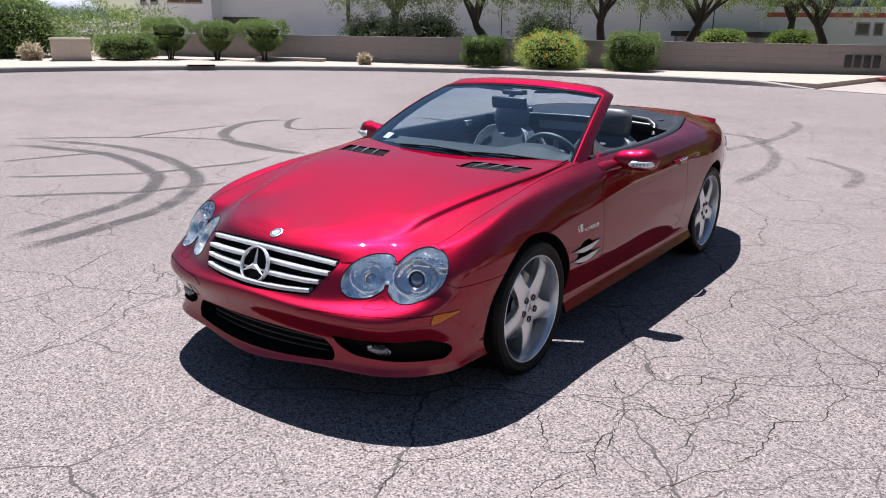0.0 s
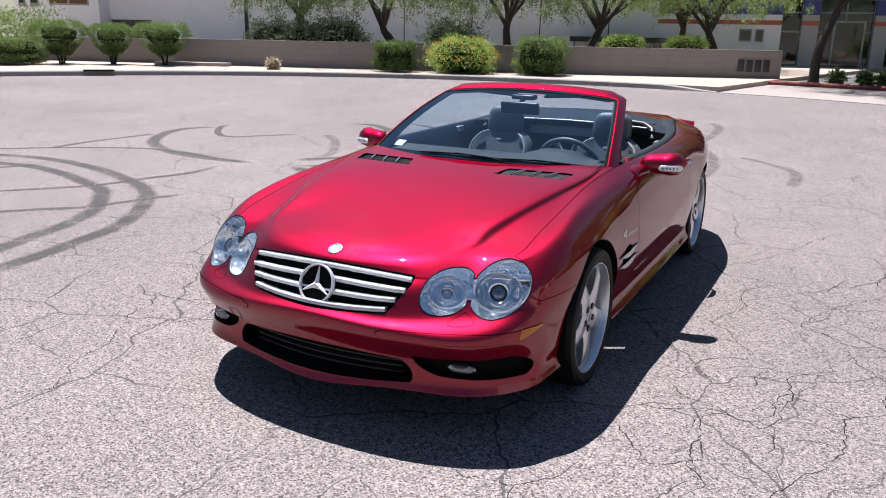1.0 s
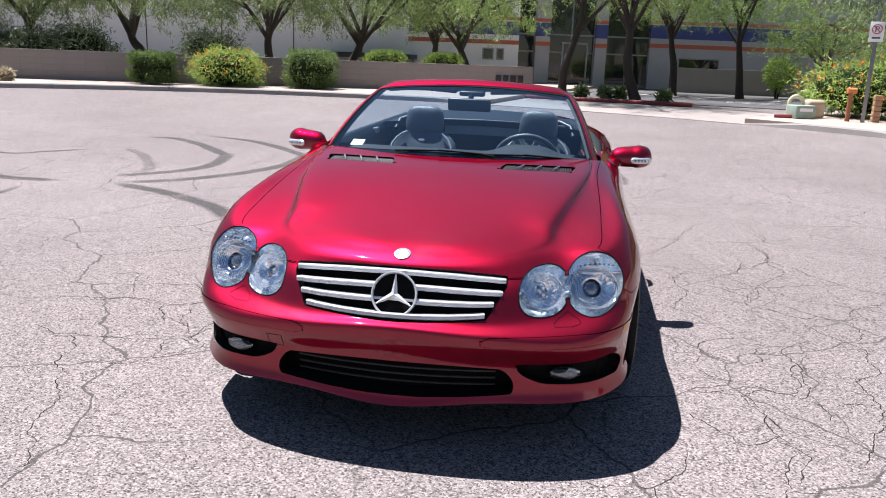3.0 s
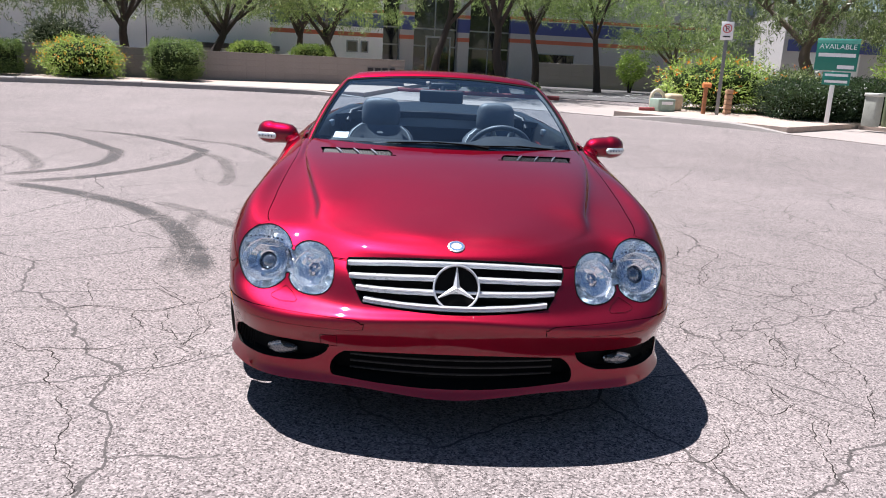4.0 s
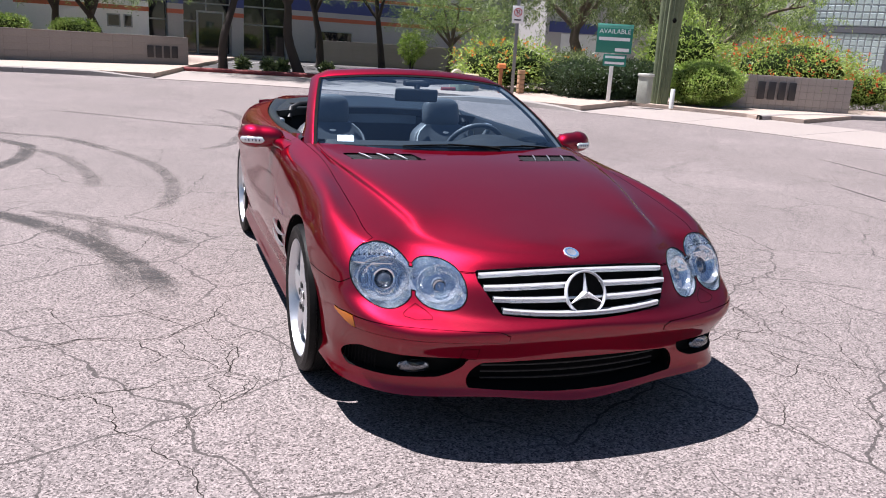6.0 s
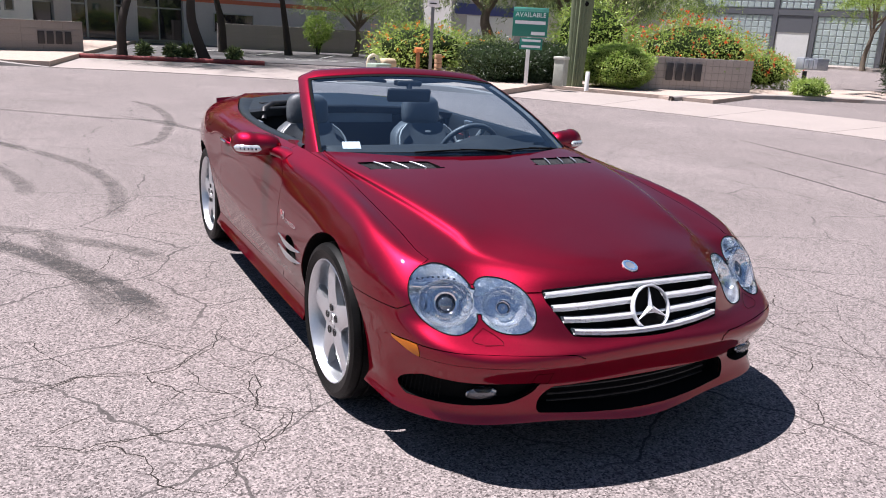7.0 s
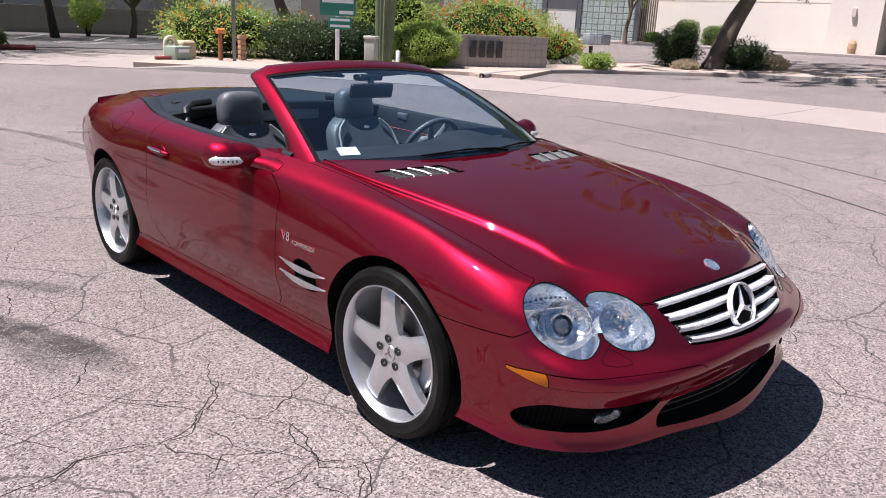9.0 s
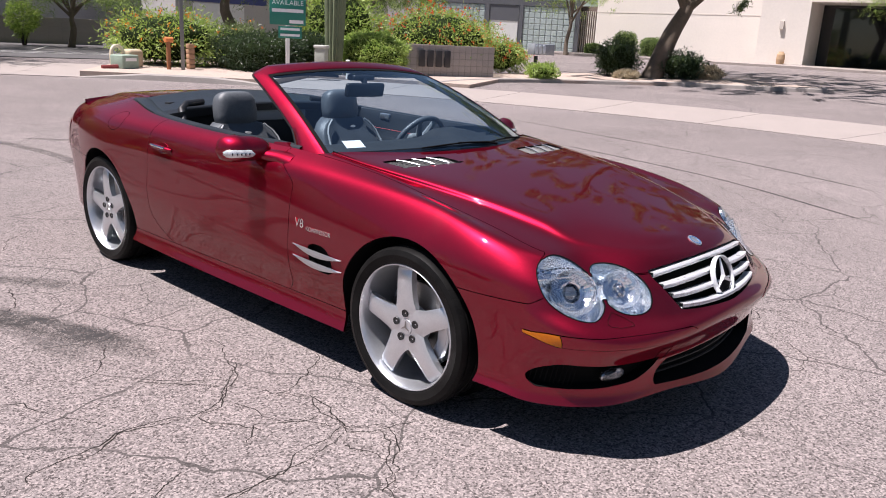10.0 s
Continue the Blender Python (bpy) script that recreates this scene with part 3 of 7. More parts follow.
car = holder("convertible_car", "deep red metallic convertible with folded roof on cracked asphalt", "car", pose(0, -2.1, 0, 0, 0, .6) @ pose(0, 2.1, 0))
for r, nm in (("hood", "hood"), ("front_bumper", "front_bumper"), ("trunk", "boot_lid"), ("rear_bumper", "rear_bumper")):
    skin(nm, panel(regions[r], both=True), PAINT, car)
doors = {}
for sd in (1, -1):
    skin("front_wing", panel(regions["wing"], side=sd), PAINT, car)
    doors[sd] = skin("door", panel(regions["door"], side=sd), PAINT, car)
    skin("rear_wing", panel(regions["quarter"], side=sd), PAINT, car)
    skin("side_skirt", panel(regions["sill"], side=sd), PAINT, car)
    skin("fuel_flap", panel(regions["fuel_flap"], side=sd), PAINT, car) if sd < 0 else skin("rear_wing_patch", panel(regions["fuel_flap"], side=sd, gap=-0.0017, fold=0), PAINT, car)
    skin("bumper_strip", panel(regions["strip"], side=sd, shift=0.002), PAINT, car)
    skin("side_marker", panel(regions["marker"], side=sd, shift=0.002), AMBER, car, "amber side marker lamp")
# a black shell, added just under the panels, closes the shut lines and blocks light
dark = [f for r in ("hood", "front_bumper", "trunk", "rear_bumper", "wing", "door", "quarter", "sill", "strip", "marker", "fuel_flap") for f in regions[r]]
part("inner_shell", panel(dark, both=True, gap=0.0, fold=0, shift=-.012), VOID, car, "black shell added to keep the shut lines dark", 180)
# ---- wheels ----


def wheel(m, turn):
    w = new("wheel")
    w.matrix_basis = m @ Matrix.Diagonal((.96, .96, .96, 1))
    w.parent = car
    bm = bmesh.new()
    prof = [(-.115, .25), (-.12, .262), (-.128, .295), (-.122, .316), (-.105, .327), (-.075, .3305), (-.073, .323), (-.065, .323), (-.063, .331), (-.022, .3315), (-.020, .323), (-.010, .323), (-.008, .3315), (.028, .3315), (.030, .323), (.040, .323), (.042, .331), (.078, .3295), (.080, .322), (.086, .322), (.088, .3285), (.1, .327), (.115, .319), (.122, .300), (.1225, .298), (.121, .296), (.119, .272), (.113, .262), (.10, .255)]
    lathe(bm, prof, 72)
    part("tyre", bm, RUBBER, w)
    bm = bmesh.new()
    prof = [(.100, .262), (.112, .2635), (.1155, .260), (.1145, .2565), (.106, .2525), (.094, .2485), (.07, .244), (.03, .236), (-.03, .226), (-.09, .214), (-.115, .25)]
    lathe(bm, prof, 72)
    part("rim", bm, ALLOY, w, smooth=30)
    for k in range(5):
        bm = bmesh.new()
        rows = []
        for r, hw, x, d in ((.040, .058, .090, .03), (.075, .058, .094, .035), (.100, .050, .096, .04), (.130, .0445, .097, .042), (.165, .042, .096, .042), (.200, .0405, .094, .042), (.226, .0405, .090, .040), (.242, .042, .080, .034), (.250, .043, .066, .022)):
            rows.append([(x - d, -hw * .8, r), (x - .006, -hw, r), (x, -hw * .72, r), (x + .002, 0, r), (x, hw * .72, r), (x - .006, hw, r), (x - d, hw * .8, r)])
        loft(bm, rows, True)
        bmesh.ops.holes_fill(bm, edges=bm.edges[:])
        bmesh.ops.recalc_face_normals(bm, faces=bm.faces[:])
        part("spoke", bm, ALLOY, w, smooth=40, matrix=pose(0, 0, 0, 72 * k + turn))
    bm = bmesh.new()
    lathe(bm, [(.04, .085), (.080, .090), (.089, .085), (.0925, .062), (.0915, .034), (.096, .032), (.097, .026), (.0955, .001)], 40)
    part("hub", bm, ALLOY, w)
    for k in range(5):
        a = 2 * math.pi * k / 5 + radians(turn)
        bm = bmesh.new()
        lathe(bm, [(.0925, .0165), (.0985, .0160), (.0975, .0125), (.0930, .001)], 14)
        part("bolt_hole", bm, BLACK, w, matrix=pose(0, -math.sin(a) * .056, math.cos(a) * .056))
    bm = bmesh.new()
    for k in range(3):
        prism(bm, [(-.004, 0), (.004, 0), (.0015, .024), (-.0015, .024)], 0, .0025, Matrix.Translation((.0965, 0, 0)) @ Matrix.Rotation(radians(120 * k), 4, "X") @ Matrix(((0, 0, 1, 0), (1, 0, 0, 0), (0, 1, 0, 0), (0, 0, 0, 1))))
    part("cap_emblem", bm, STEEL, w)
    bm = bmesh.new()
    lathe(bm, [(-.01, .06), (-.01, .172), (.018, .172), (.018, .06)], 48, close=True)
    part("brake_disc", bm, STEEL, w)
    bm = bmesh.new()
    rows = []
    for a in np.linspace(195, 285, 12):
        m_ = Matrix.Rotation(radians(a), 4, "X")
        rows.append([m_ @ Vector(q) for q in ((-.022, 0, .128), (.040, 0, .128), (.046, 0, .134), (.046, 0, .178), (.038, 0, .186), (-.022, 0, .186))])
    vs = loft(bm, rows, True)
    bm.faces.new(vs[0])
    bm.faces.new(vs[-1][::-1])
    bmesh.ops.recalc_face_normals(bm, faces=bm.faces[:])
    part("brake_caliper", bm, SATIN_SILVER, w)
    bm = bmesh.new()
    rows = []
    for a in np.linspace(-100, 260, 37):
        c, s = math.cos(radians(a)), math.sin(radians(a))
        rows.append([(-.115, .352 * c, .352 * s), (-.10, .215 * c, .215 * s), (-.22, .20 * c, .20 * s)])
    loft(bm, rows)
    part("wheel_back", bm, VOID, w)
    return w


for sx in (1, -1):
    for yy in (-1.262, 1.28):
        wheel(pose(sx * (.778 if yy < 0 else .773), yy, .315, 0, 0, 0 if sx > 0 else 180), 35 if sx > 0 else 7)
# wheel wells


def body_x(y, z):
    """Half width of the body's side at a place."""
    g = GRID.reshape(-1, 3)
    d = (g[:, 1] - y) ** 2 + (g[:, 2] - z) ** 2 + np.where(g[:, 0] > .6, 0, 9)
    return float(g[d.argmin(), 0])


for sx in (1, -1):
    for yy, rr in ((-1.252, .361), (1.275, .371)):
        bm = bmesh.new()
        rows = []
        for a in np.linspace(-8, 188, 30):
            c, s = math.cos(radians(a)), math.sin(radians(a))
            y0, z0 = yy + rr * c, .305 + rr * s
            edge = body_x(y0, z0) - .004
            rows.append([(sx * x, yy + (rr + e) * c, .305 + (rr + e) * s) for x, e in ((edge, .001), (edge - .05, .006), (.55, .015))])
        loft(bm, rows)
        part("wheel_well", bm, VOID, car)
bm = bmesh.new()
box(bm, 0, .05, .22, 1.36, 3.3, .06, .02)
part("floor_pan", bm, VOID, car)
# ---- car details ----
FLAT = GRID.reshape(-1, 3)
FLATN = NRM.reshape(-1, 3)


def on_skin(keep, a, b, ia, ib):
    """Point and normal of the skin where two coordinates are a and b."""
    d = (FLAT[:, ia] - a) ** 2 + (FLAT[:, ib] - b) ** 2 + np.where(keep, 0, 1e6)
    k = np.argsort(d)[:5]
    w = 1 / (d[k] + 1e-6)
    w /= w.sum()
    p, n = (FLAT[k] * w[:, None]).sum(0), (FLATN[k] * w[:, None]).sum(0)
    n /= np.linalg.norm(n)
    p[ia], p[ib] = a, b
    return Vector(p), Vector(n)


FRONT = (FLAT[:, 1] < -1.5)
SIDE = (FLAT[:, 0] > .6)
TOP = (FLATN[:, 2] > .5)


def front_pt(x, z):
    p, n = on_skin(FRONT, abs(x), z, 0, 2)
    if x < 0:
        p.x, n.x = -p.x, -n.x
    return p, n


def side_pt(y, z, sd):
    p, n = on_skin(SIDE, y, z, 1, 2)
    return Vector((p.x * sd, p.y, p.z)), Vector((n.x * sd, n.y, n.z))


def top_pt(x, y):
    p, n = on_skin(TOP, abs(x), y, 0, 1)
    if x < 0:
        p.x, n.x = -p.x, -n.x
    return p, n


def rim_of(faces, depth, side=1, both=False, lift_=0.0, along=None):
    """A wall that runs round the edge of some faces of the skin and down into it."""
    count = {}
    for f in faces:
        for e in f.edges:
            count[e] = count.get(e, 0) + 1
    out = bmesh.new()
    hi, lo = {}, {}
    for e, c in count.items():
        if c != 1 or (both and all(abs(v.co.x) < 1e-4 for v in e.verts)):
            continue
        for v in e.verts:
            if v not in hi:
                n = Vector(v[nl]).normalized()
                hi[v] = out.verts.new(v.co + n * lift_)
                lo[v] = out.verts.new(v.co + (Vector(along).normalized() if along else -n) * depth)
        a, b = e.verts
        out.faces.new((hi[a], hi[b], lo[b], lo[a]))
    if side < 0:
        for v in out.verts:
            v.co.x *= -1
    if both:
        mirrored(out)
    return out


def rim_tube(faces, r, side=1):
    """A thin round bead along the edge of some faces of the skin."""
    count = {}
    for f in faces:
        for e in f.edges:
            count[e] = count.get(e, 0) + 1
    out = bmesh.new()
    for e, c in count.items():
        if c == 1 and e.calc_length() > 1e-4:
            a, b = e.verts[0].co, e.verts[1].co
            d = (b - a).normalized() * r * .4
            tube(out, [a - d, b + d], r, 6)
    if side < 0:
        for v in out.verts:
            v.co.x *= -1
    return out


def panel_wall(faces, d0, d1, side):
    """The wall round some faces between two depths."""
    return rim_of(faces, d1, side, lift_=-d0)


def frame_at(p, n, up=(0, 0, 1)):
    """A pose whose z axis is n and whose y axis is near up."""
    n = n.normalized()
    x = Vector(up).cross(n).normalized()
    y = n.cross(x)
    return Matrix(((x.x, y.x, n.x, p.x), (x.y, y.y, n.y, p.y), (x.z, y.z, n.z, p.z), (0, 0, 0, 1)))


def reflector(name, dots):
    """Bright vapour-coated plastic; dots: the strength of its pressed pattern of small dark dots."""
    m, t, p, _ = shader(name)
    v = coords(t)
    n = noisy(t, v, 26, 2)
    col = ramp(t, n, [(0.35, (0.80, 0.88, 0.95)), (0.65, (0.96, 0.98, 1.0))])
    sp = t.nodes.new("ShaderNodeSeparateXYZ")
    t.links.new(v, sp.inputs[0])
    wx = calc(t, "SINE", calc(t, "MULTIPLY", sp.outputs[0], 640.0))
    wz = calc(t, "SINE", calc(t, "MULTIPLY", sp.outputs[2], 640.0))
    spot = ramp(t, calc(t, "MULTIPLY", wx, wz), [(0.30, (0, 0, 0)), (0.45, (1, 1, 1))])
    col = blend(t, calc(t, "MULTIPLY", spot, dots), col, (0.05, 0.06, 0.08))
    t.links.new(col, p.inputs["Base Color"])
    p.inputs["Metallic"].default_value = 0.85
    p.inputs["Roughness"].default_value = 0.07
    bump(t, p, n, 0.55, 0.012)
    return m


REFLECTOR = reflector("lamp_reflector", 0.0)
DOTTED = reflector("dotted_lamp_reflector", 0.75)
DARK_LENS = plain("dark_projector_glass", (0.16, 0.19, 0.23), 0.03, 0.75, vary=0.1, coat=1.0)

# grille: black back, chrome double bars, ring emblem
gr = new("grille")
gr.parent = car
skinless = panel(regions["grille"], both=True, gap=0, fold=0, shift=-.045)
part("grille_back", skinless, VOID, gr, "black grille mesh", 180)
part("grille_surround", rim_of(regions["grille"], .05, both=True, lift_=.001), BLACK, gr, smooth=60)
for zc in (.630, .588, .545, .501):
    bm = bmesh.new()
    zt = zc
    wide = .378 - .62 * max(0, .600 - zc) - .002
    rows = []
    for x in np.linspace(-wide, wide, 33):
        z = zt - (.11 if zc > .62 else .06 if zc > .57 else -.02) * x * x + (0.10 * x * x if zc < .52 else 0)
        p, n = front_pt(x, z)
        n = Vector((n.x, n.y, 0)).normalized()
        u = Vector((0, 0, 1))
        h = .0100
        rows.append([p + n * a + u * b for a, b in ((.002, -h), (.006, -h * .6), (.005, -h * .1), (.003, 0), (.005, h * .1), (.006, h * .6), (.002, h), (-.03, h * .4), (-.03, -h * .4))])
    loft(bm, rows, True)
    bmesh.ops.recalc_face_normals(bm, faces=bm.faces[:])
    part("grille_bar", bm, BRIGHT_SILVER, gr, "bright silver grille bar", 50)
emb = new("emblem")
emb.parent = gr
emb.matrix_basis = frame_at(Vector((0, -2.120, .568)), Vector((0, -.93, .36)))
bm = bmesh.new()
lathe(bm, [(-.014, .080), (.002, .081), (.006, .0795), (.006, .0760), (.002, .0735), (-.006, .073)], 56, "z")
part("emblem_ring", bm, BRIGHT_SILVER, emb, "chrome ring")
bm = bmesh.new()
lathe(bm, [(-.010, .074), (-.010, .001)], 40, "z")
part("emblem_disc", bm, VOID, emb)
for k in range(3):
    bm = bmesh.new()
    a = [bm.verts.new(q) for q in ((-.0115, .004, -.004), (0, .0, .007), (.0115, .004, -.004), (.0022, .071, -.001), (-.0022, .071, -.001), (0, .071, .003))]
    for q in ((0, 1, 5, 4), (1, 2, 3, 5), (2, 0, 4, 3), (3, 4, 5), (0, 2, 1)):
        bm.faces.new([a[i] for i in q])
    bmesh.ops.recalc_face_normals(bm, faces=bm.faces[:])
    part("emblem_arm", bm, BRIGHT_SILVER, emb, smooth=None, matrix=pose(0, 0, 0, 0, 0, 120 * k))
# hood badge
p, n = top_pt(0, -1.985)
bm = bmesh.new()
lathe(bm, [(-.004, .030), (.003, .030), (.0045, .026), (.004, .018), (.0035, .001)], 32, "z")
badge = part("hood_badge", bm, ALLOY, car, "small round silver hood badge", matrix=frame_at(p, n, (0, 1, 0)))
bm = bmesh.new()
lathe(bm, [(.0042, .026), (.0052, .0255), (.0052, .019), (.0042, .0185)], 32, "z")
part("badge_ring", bm, plain("badge_blue", (0.12, 0.22, 0.38), 0.25, 0.3, coat=.6), badge)

# lamps
for sd in (1, -1):
    hl = new("headlamp")
    hl.parent = car
    lens = skin("lens", panel(regions["headlamp"], side=sd, gap=0.003, fold=.01, shift=.001), LENS, hl, "clear headlamp lens")
    lens.visible_shadow = False
    part("bowl", panel(regions["headlamp"], side=sd, gap=-.004, fold=0, shift=-.06), REFLECTOR, hl, "silver reflector", 180)
    part("seal", rim_of(regions["headlamp"], .006, sd, lift_=.0015), BLACK, hl, smooth=60)
    part("bowl_wall", panel_wall(regions["headlamp"], .006, .06, sd), REFLECTOR, hl, smooth=60)
    fc = Vector((.42 * sd, -.88, .2)).normalized()
    part("lens_seal", rim_tube(regions["headlamp"], .0022, sd), VOID, hl, "black rubber lens seal", 60)
    for cx, cz, ax, az, r, nm in ((.690, .585, .094, .080, .038, "projector"), (.512, .580, .076, .068, .026, "main_beam")):
        p, n = front_pt(cx * sd, cz)
        d = (fc + n * 1.2).normalized()
        bm = bmesh.new()
        k = r / ax
        lathe(bm, [(-.004, 1.0), (-.007, .97), (-.026, .86), (-.042, .66), (-.052, max(k, .40)), (-.056, k * .9)], 30, "z")
        bm.transform(Matrix.Diagonal((ax, az, 1, 1)))
        part(nm + "_reflector", bm, REFLECTOR if nm == "main_beam" else DOTTED, hl, smooth=8, matrix=frame_at(p, d))
        m = frame_at(p - d * .046, d)
        bm = bmesh.new()
        lathe(bm, [(-.02, r * 1.15), (.020, r * 1.12), (.026, r * 1.04), (.022, r * .90), (.004, r * .86)], 36, "z")
        part(nm + "_ring", bm, CHROME, hl, matrix=m)
        bm = bmesh.new()
        if nm == "projector":
            lathe(bm, [(.0, r * .88), (.012, r * .78), (.022, r * .5), (.026, r * .2), (.0265, .0005)], 32, "z")
            part("projector_lens", bm, DARK_LENS, hl, "clear dark projector lens", matrix=m)
        else:
            lathe(bm, [(.0, r * .9), (-.008, r * .6), (-.008, r * .32), (.012, r * .26), (.016, r * .15), (.018, .0005)], 24, "z")
            part("bulb", bm, CHROME, hl, matrix=m)
    bm = bmesh.new()
    rows = []
    for x in np.linspace(.612, .788, 12):
        p, n = front_pt(x * sd, .632 - .35 * (x - .70) ** 2)
        rows.append([p - n * .012 + Vector((0, 0, .004)), p - n * .010, p - n * .012 + Vector((0, 0, -.005)), p - n * .06 + Vector((0, 0, -.012)), p - n * .06 + Vector((0, 0, .012))])
    loft(bm, rows, True)
    bmesh.ops.recalc_face_normals(bm, faces=bm.faces[:])
    part("lamp_shelf", bm, CHROME, hl, "bright chrome shelf", 50)
    for x in np.linspace(.635, .775, 9):
        p, n = front_pt(x * sd, .655 - 1.6 * (x - .70) ** 2)
        bm = bmesh.new()
        box(bm, 0, 0, 0, .006, .006, .004, .001)
        part("lens_dot", bm, VOID, hl, matrix=frame_at(p - n * .004, n))
    # washer flap
    outline = [(0, .021), (-.030, .004), (-.045, -.011), (-.040, -.017), (.015, -.018), (.045, -.014), (.049, -.007), (.034, .002)]
    p, n = front_pt(.596 * sd, .495)
    bm = bmesh.new()
    rows = []
    loop = [Vector((x * sd, 0, z)) for x, z in outline]
    ring = []
    for q in loop:
        r_, rn = front_pt(p.x + q.x, p.z + q.z)
        ring.append(r_ + rn * .0015)
    tube(bm, ring + ring[:1], .0007, 5, False)
    part("washer_flap_seam", bm, VOID, car)
    # fog lamp and dark recess
    part("fog_recess", panel(regions["fog"], side=sd, gap=0, fold=0, along=(-.023, .039, .003)), VOID, car, "black bumper recess", 180)
    part("fog_recess_wall", rim_of(regions["fog"], .050, sd, along=(-.45, .75, .06)), VOID, car)
    fl = new("fog_lamp")
    fl.parent = car
    p, n = front_pt(.605 * sd, .297)
    m = frame_at(p - n * .004 + Vector((0, .014, 0)), (n + Vector((0, -.8, 0))).normalized())
    bm = bmesh.new()
    lathe(bm, [(-.04, .003), (-.03, .03), (-.012, .05), (0, .052), (.004, .049)], 28, "z")
    bm.transform(Matrix.Diagonal((1.08, .50, 1, 1)))
    part("fog_body", bm, plain("fog_reflector", (0.42, 0.43, 0.45), 0.22, 0.9, vary=0.5, scale=40), fl, matrix=m)
    bm = bmesh.new()
    lathe(bm, [(.002, .049), (.010, .038), (.014, .016), (.015, .0005)], 28, "z")
    bm.transform(Matrix.Diagonal((1.08, .50, 1, 1)))
    lens = part("fog_lens", bm, LENS, fl, matrix=m)
    lens.visible_shadow = False
    bm = bmesh.new()
    for k, x in enumerate(np.linspace(.72, .80, 10)):
        pa, na = front_pt(x * sd, .262)
        pb, nb = front_pt(x * sd, .335)
        tube(bm, [pa + Vector((0, .02, 0)), pb + Vector((0, .02, 0))], .0018, 5)
    part("fog_grid", bm, VOID, car)

# centre intake
part("intake_back", panel(regions["intake"], both=True, gap=0, fold=0, along=(0, .075, .01)), VOID, car, "black intake", 180)
part("intake_wall", rim_of(regions["intake"], .08, both=True, along=(0, .075, .01)), VOID, car)
for z in (.245, .27, .295):
    bm = bmesh.new()
    tube(bm, [front_pt(x, z)[0] + Vector((0, .05, 0)) for x in np.linspace(-.36, .36, 17)], .004, 6)
    part("intake_bar", bm, BLACK, car)
# tow eye cover
ring = [front_pt(-x, z) for x, z in ((.402, .388), (.402, .340), (.460, .340), (.460, .388))]
bm = bmesh.new()
tube(bm, [p + n * .0006 for p, n in ring + ring[:1]], .0009, 4, False)
part("tow_eye_cover_seam", bm, VOID, car)

# hood vents
for sd in (1, -1):
    part("vent_back", panel(regions["vent"], side=sd, gap=0, fold=0, shift=-.022), VOID, car, "black mesh vent", 180)
    part("vent_wall", rim_of(regions["vent"], .028, sd), VOID, car)
    for k in range(3):
        bm = bmesh.new()
        x0 = .350 + .084 * k
        ya = vent_mid(x0)
        rows = []
        ends = [top_pt((x0 + .0175 - .035 * q) * sd, ya + .054 - .108 * q) for q in (0, 1)]
        n = (ends[0][1] + ends[1][1]).normalized()
        for q in np.linspace(0, 1, 9):
            p = ends[0][0].lerp(ends[1][0], q) + n * (.002 + .003 * math.sin(math.pi * q))
            w = .0042 * (.35 + .65 * math.sin(math.pi * min(1, q * .8 + .2)))
            a = Vector((1, 0, 0))
            rows.append([p + a * w, p + n * .0025, p - a * w, p - n * .006])
        loft(bm, rows, True)
        bmesh.ops.holes_fill(bm, edges=bm.edges[:])
        bmesh.ops.recalc_face_normals(bm, faces=bm.faces[:])
        part("vent_fin", bm, SATIN_SILVER, car, "chrome vent fin", 50)
    bm = bmesh.new()
    for x in np.linspace(.275, .59, 40):
        ya = vent_mid(x)
        pa, na = top_pt(x * sd, ya - .057)
        pb, nb = top_pt(x * sd, ya + .057)
        tube(bm, [pa - na * .008, pb - nb * .008], .0016, 4)
    for q in np.linspace(-.05, .05, 10):
        pts = []
        for x in np.linspace(.27, .595, 14):
            ya = vent_mid(x)
            pa, na = top_pt(x * sd, ya + q)
            pts.append(pa - na * .009)
        tube(bm, pts, .0016, 4)
    part("vent_mesh", bm, BLACK, car)

# side gills with two chrome fins, and the engine lettering
for sd in (1, -1):
    part("gill_back", panel(regions["gill"], side=sd, gap=0, fold=0, shift=-.03), VOID, car, "black side vent", 180)
    part("gill_wall", rim_of(regions["gill"], .035, sd), VOID, car)
    for dz in (.025, -.025):
        bm = bmesh.new()
        rows = []
        for q in np.linspace(0, 1, 13):
            y = -.905 + .318 * q
            z = .476 + dz + .010 * q - .010 * math.sin(math.pi * q)
            p, n = side_pt(y, z, sd)
            w = .0135 * (1 - abs(2 * q - 1) ** 2.0) + .0008
            p = p + n * (.004 + .008 * math.sin(math.pi * q))
            rows.append([p + Vector((0, 0, w)), p + n * .004, p - Vector((0, 0, w)), p - n * .008])
        loft(bm, rows, True)
        bmesh.ops.holes_fill(bm, edges=bm.edges[:])
        bmesh.ops.recalc_face_normals(bm, faces=bm.faces[:])
        part("gill_fin", bm, SATIN_SILVER, car, "chrome gill fin", 50)
    for text, size, y, z in (("V8", .054, -.622 if sd < 0 else -.820, .588), ("KOMPRESSOR", .026, -.748 if sd < 0 else -.694, .582)):
        p, n = side_pt(y, z, sd)
        m = frame_at(p + n * .0015, n)
        letters(text, size, .0012, CHROME, car, "engine_lettering", m, "small chrome lettering")

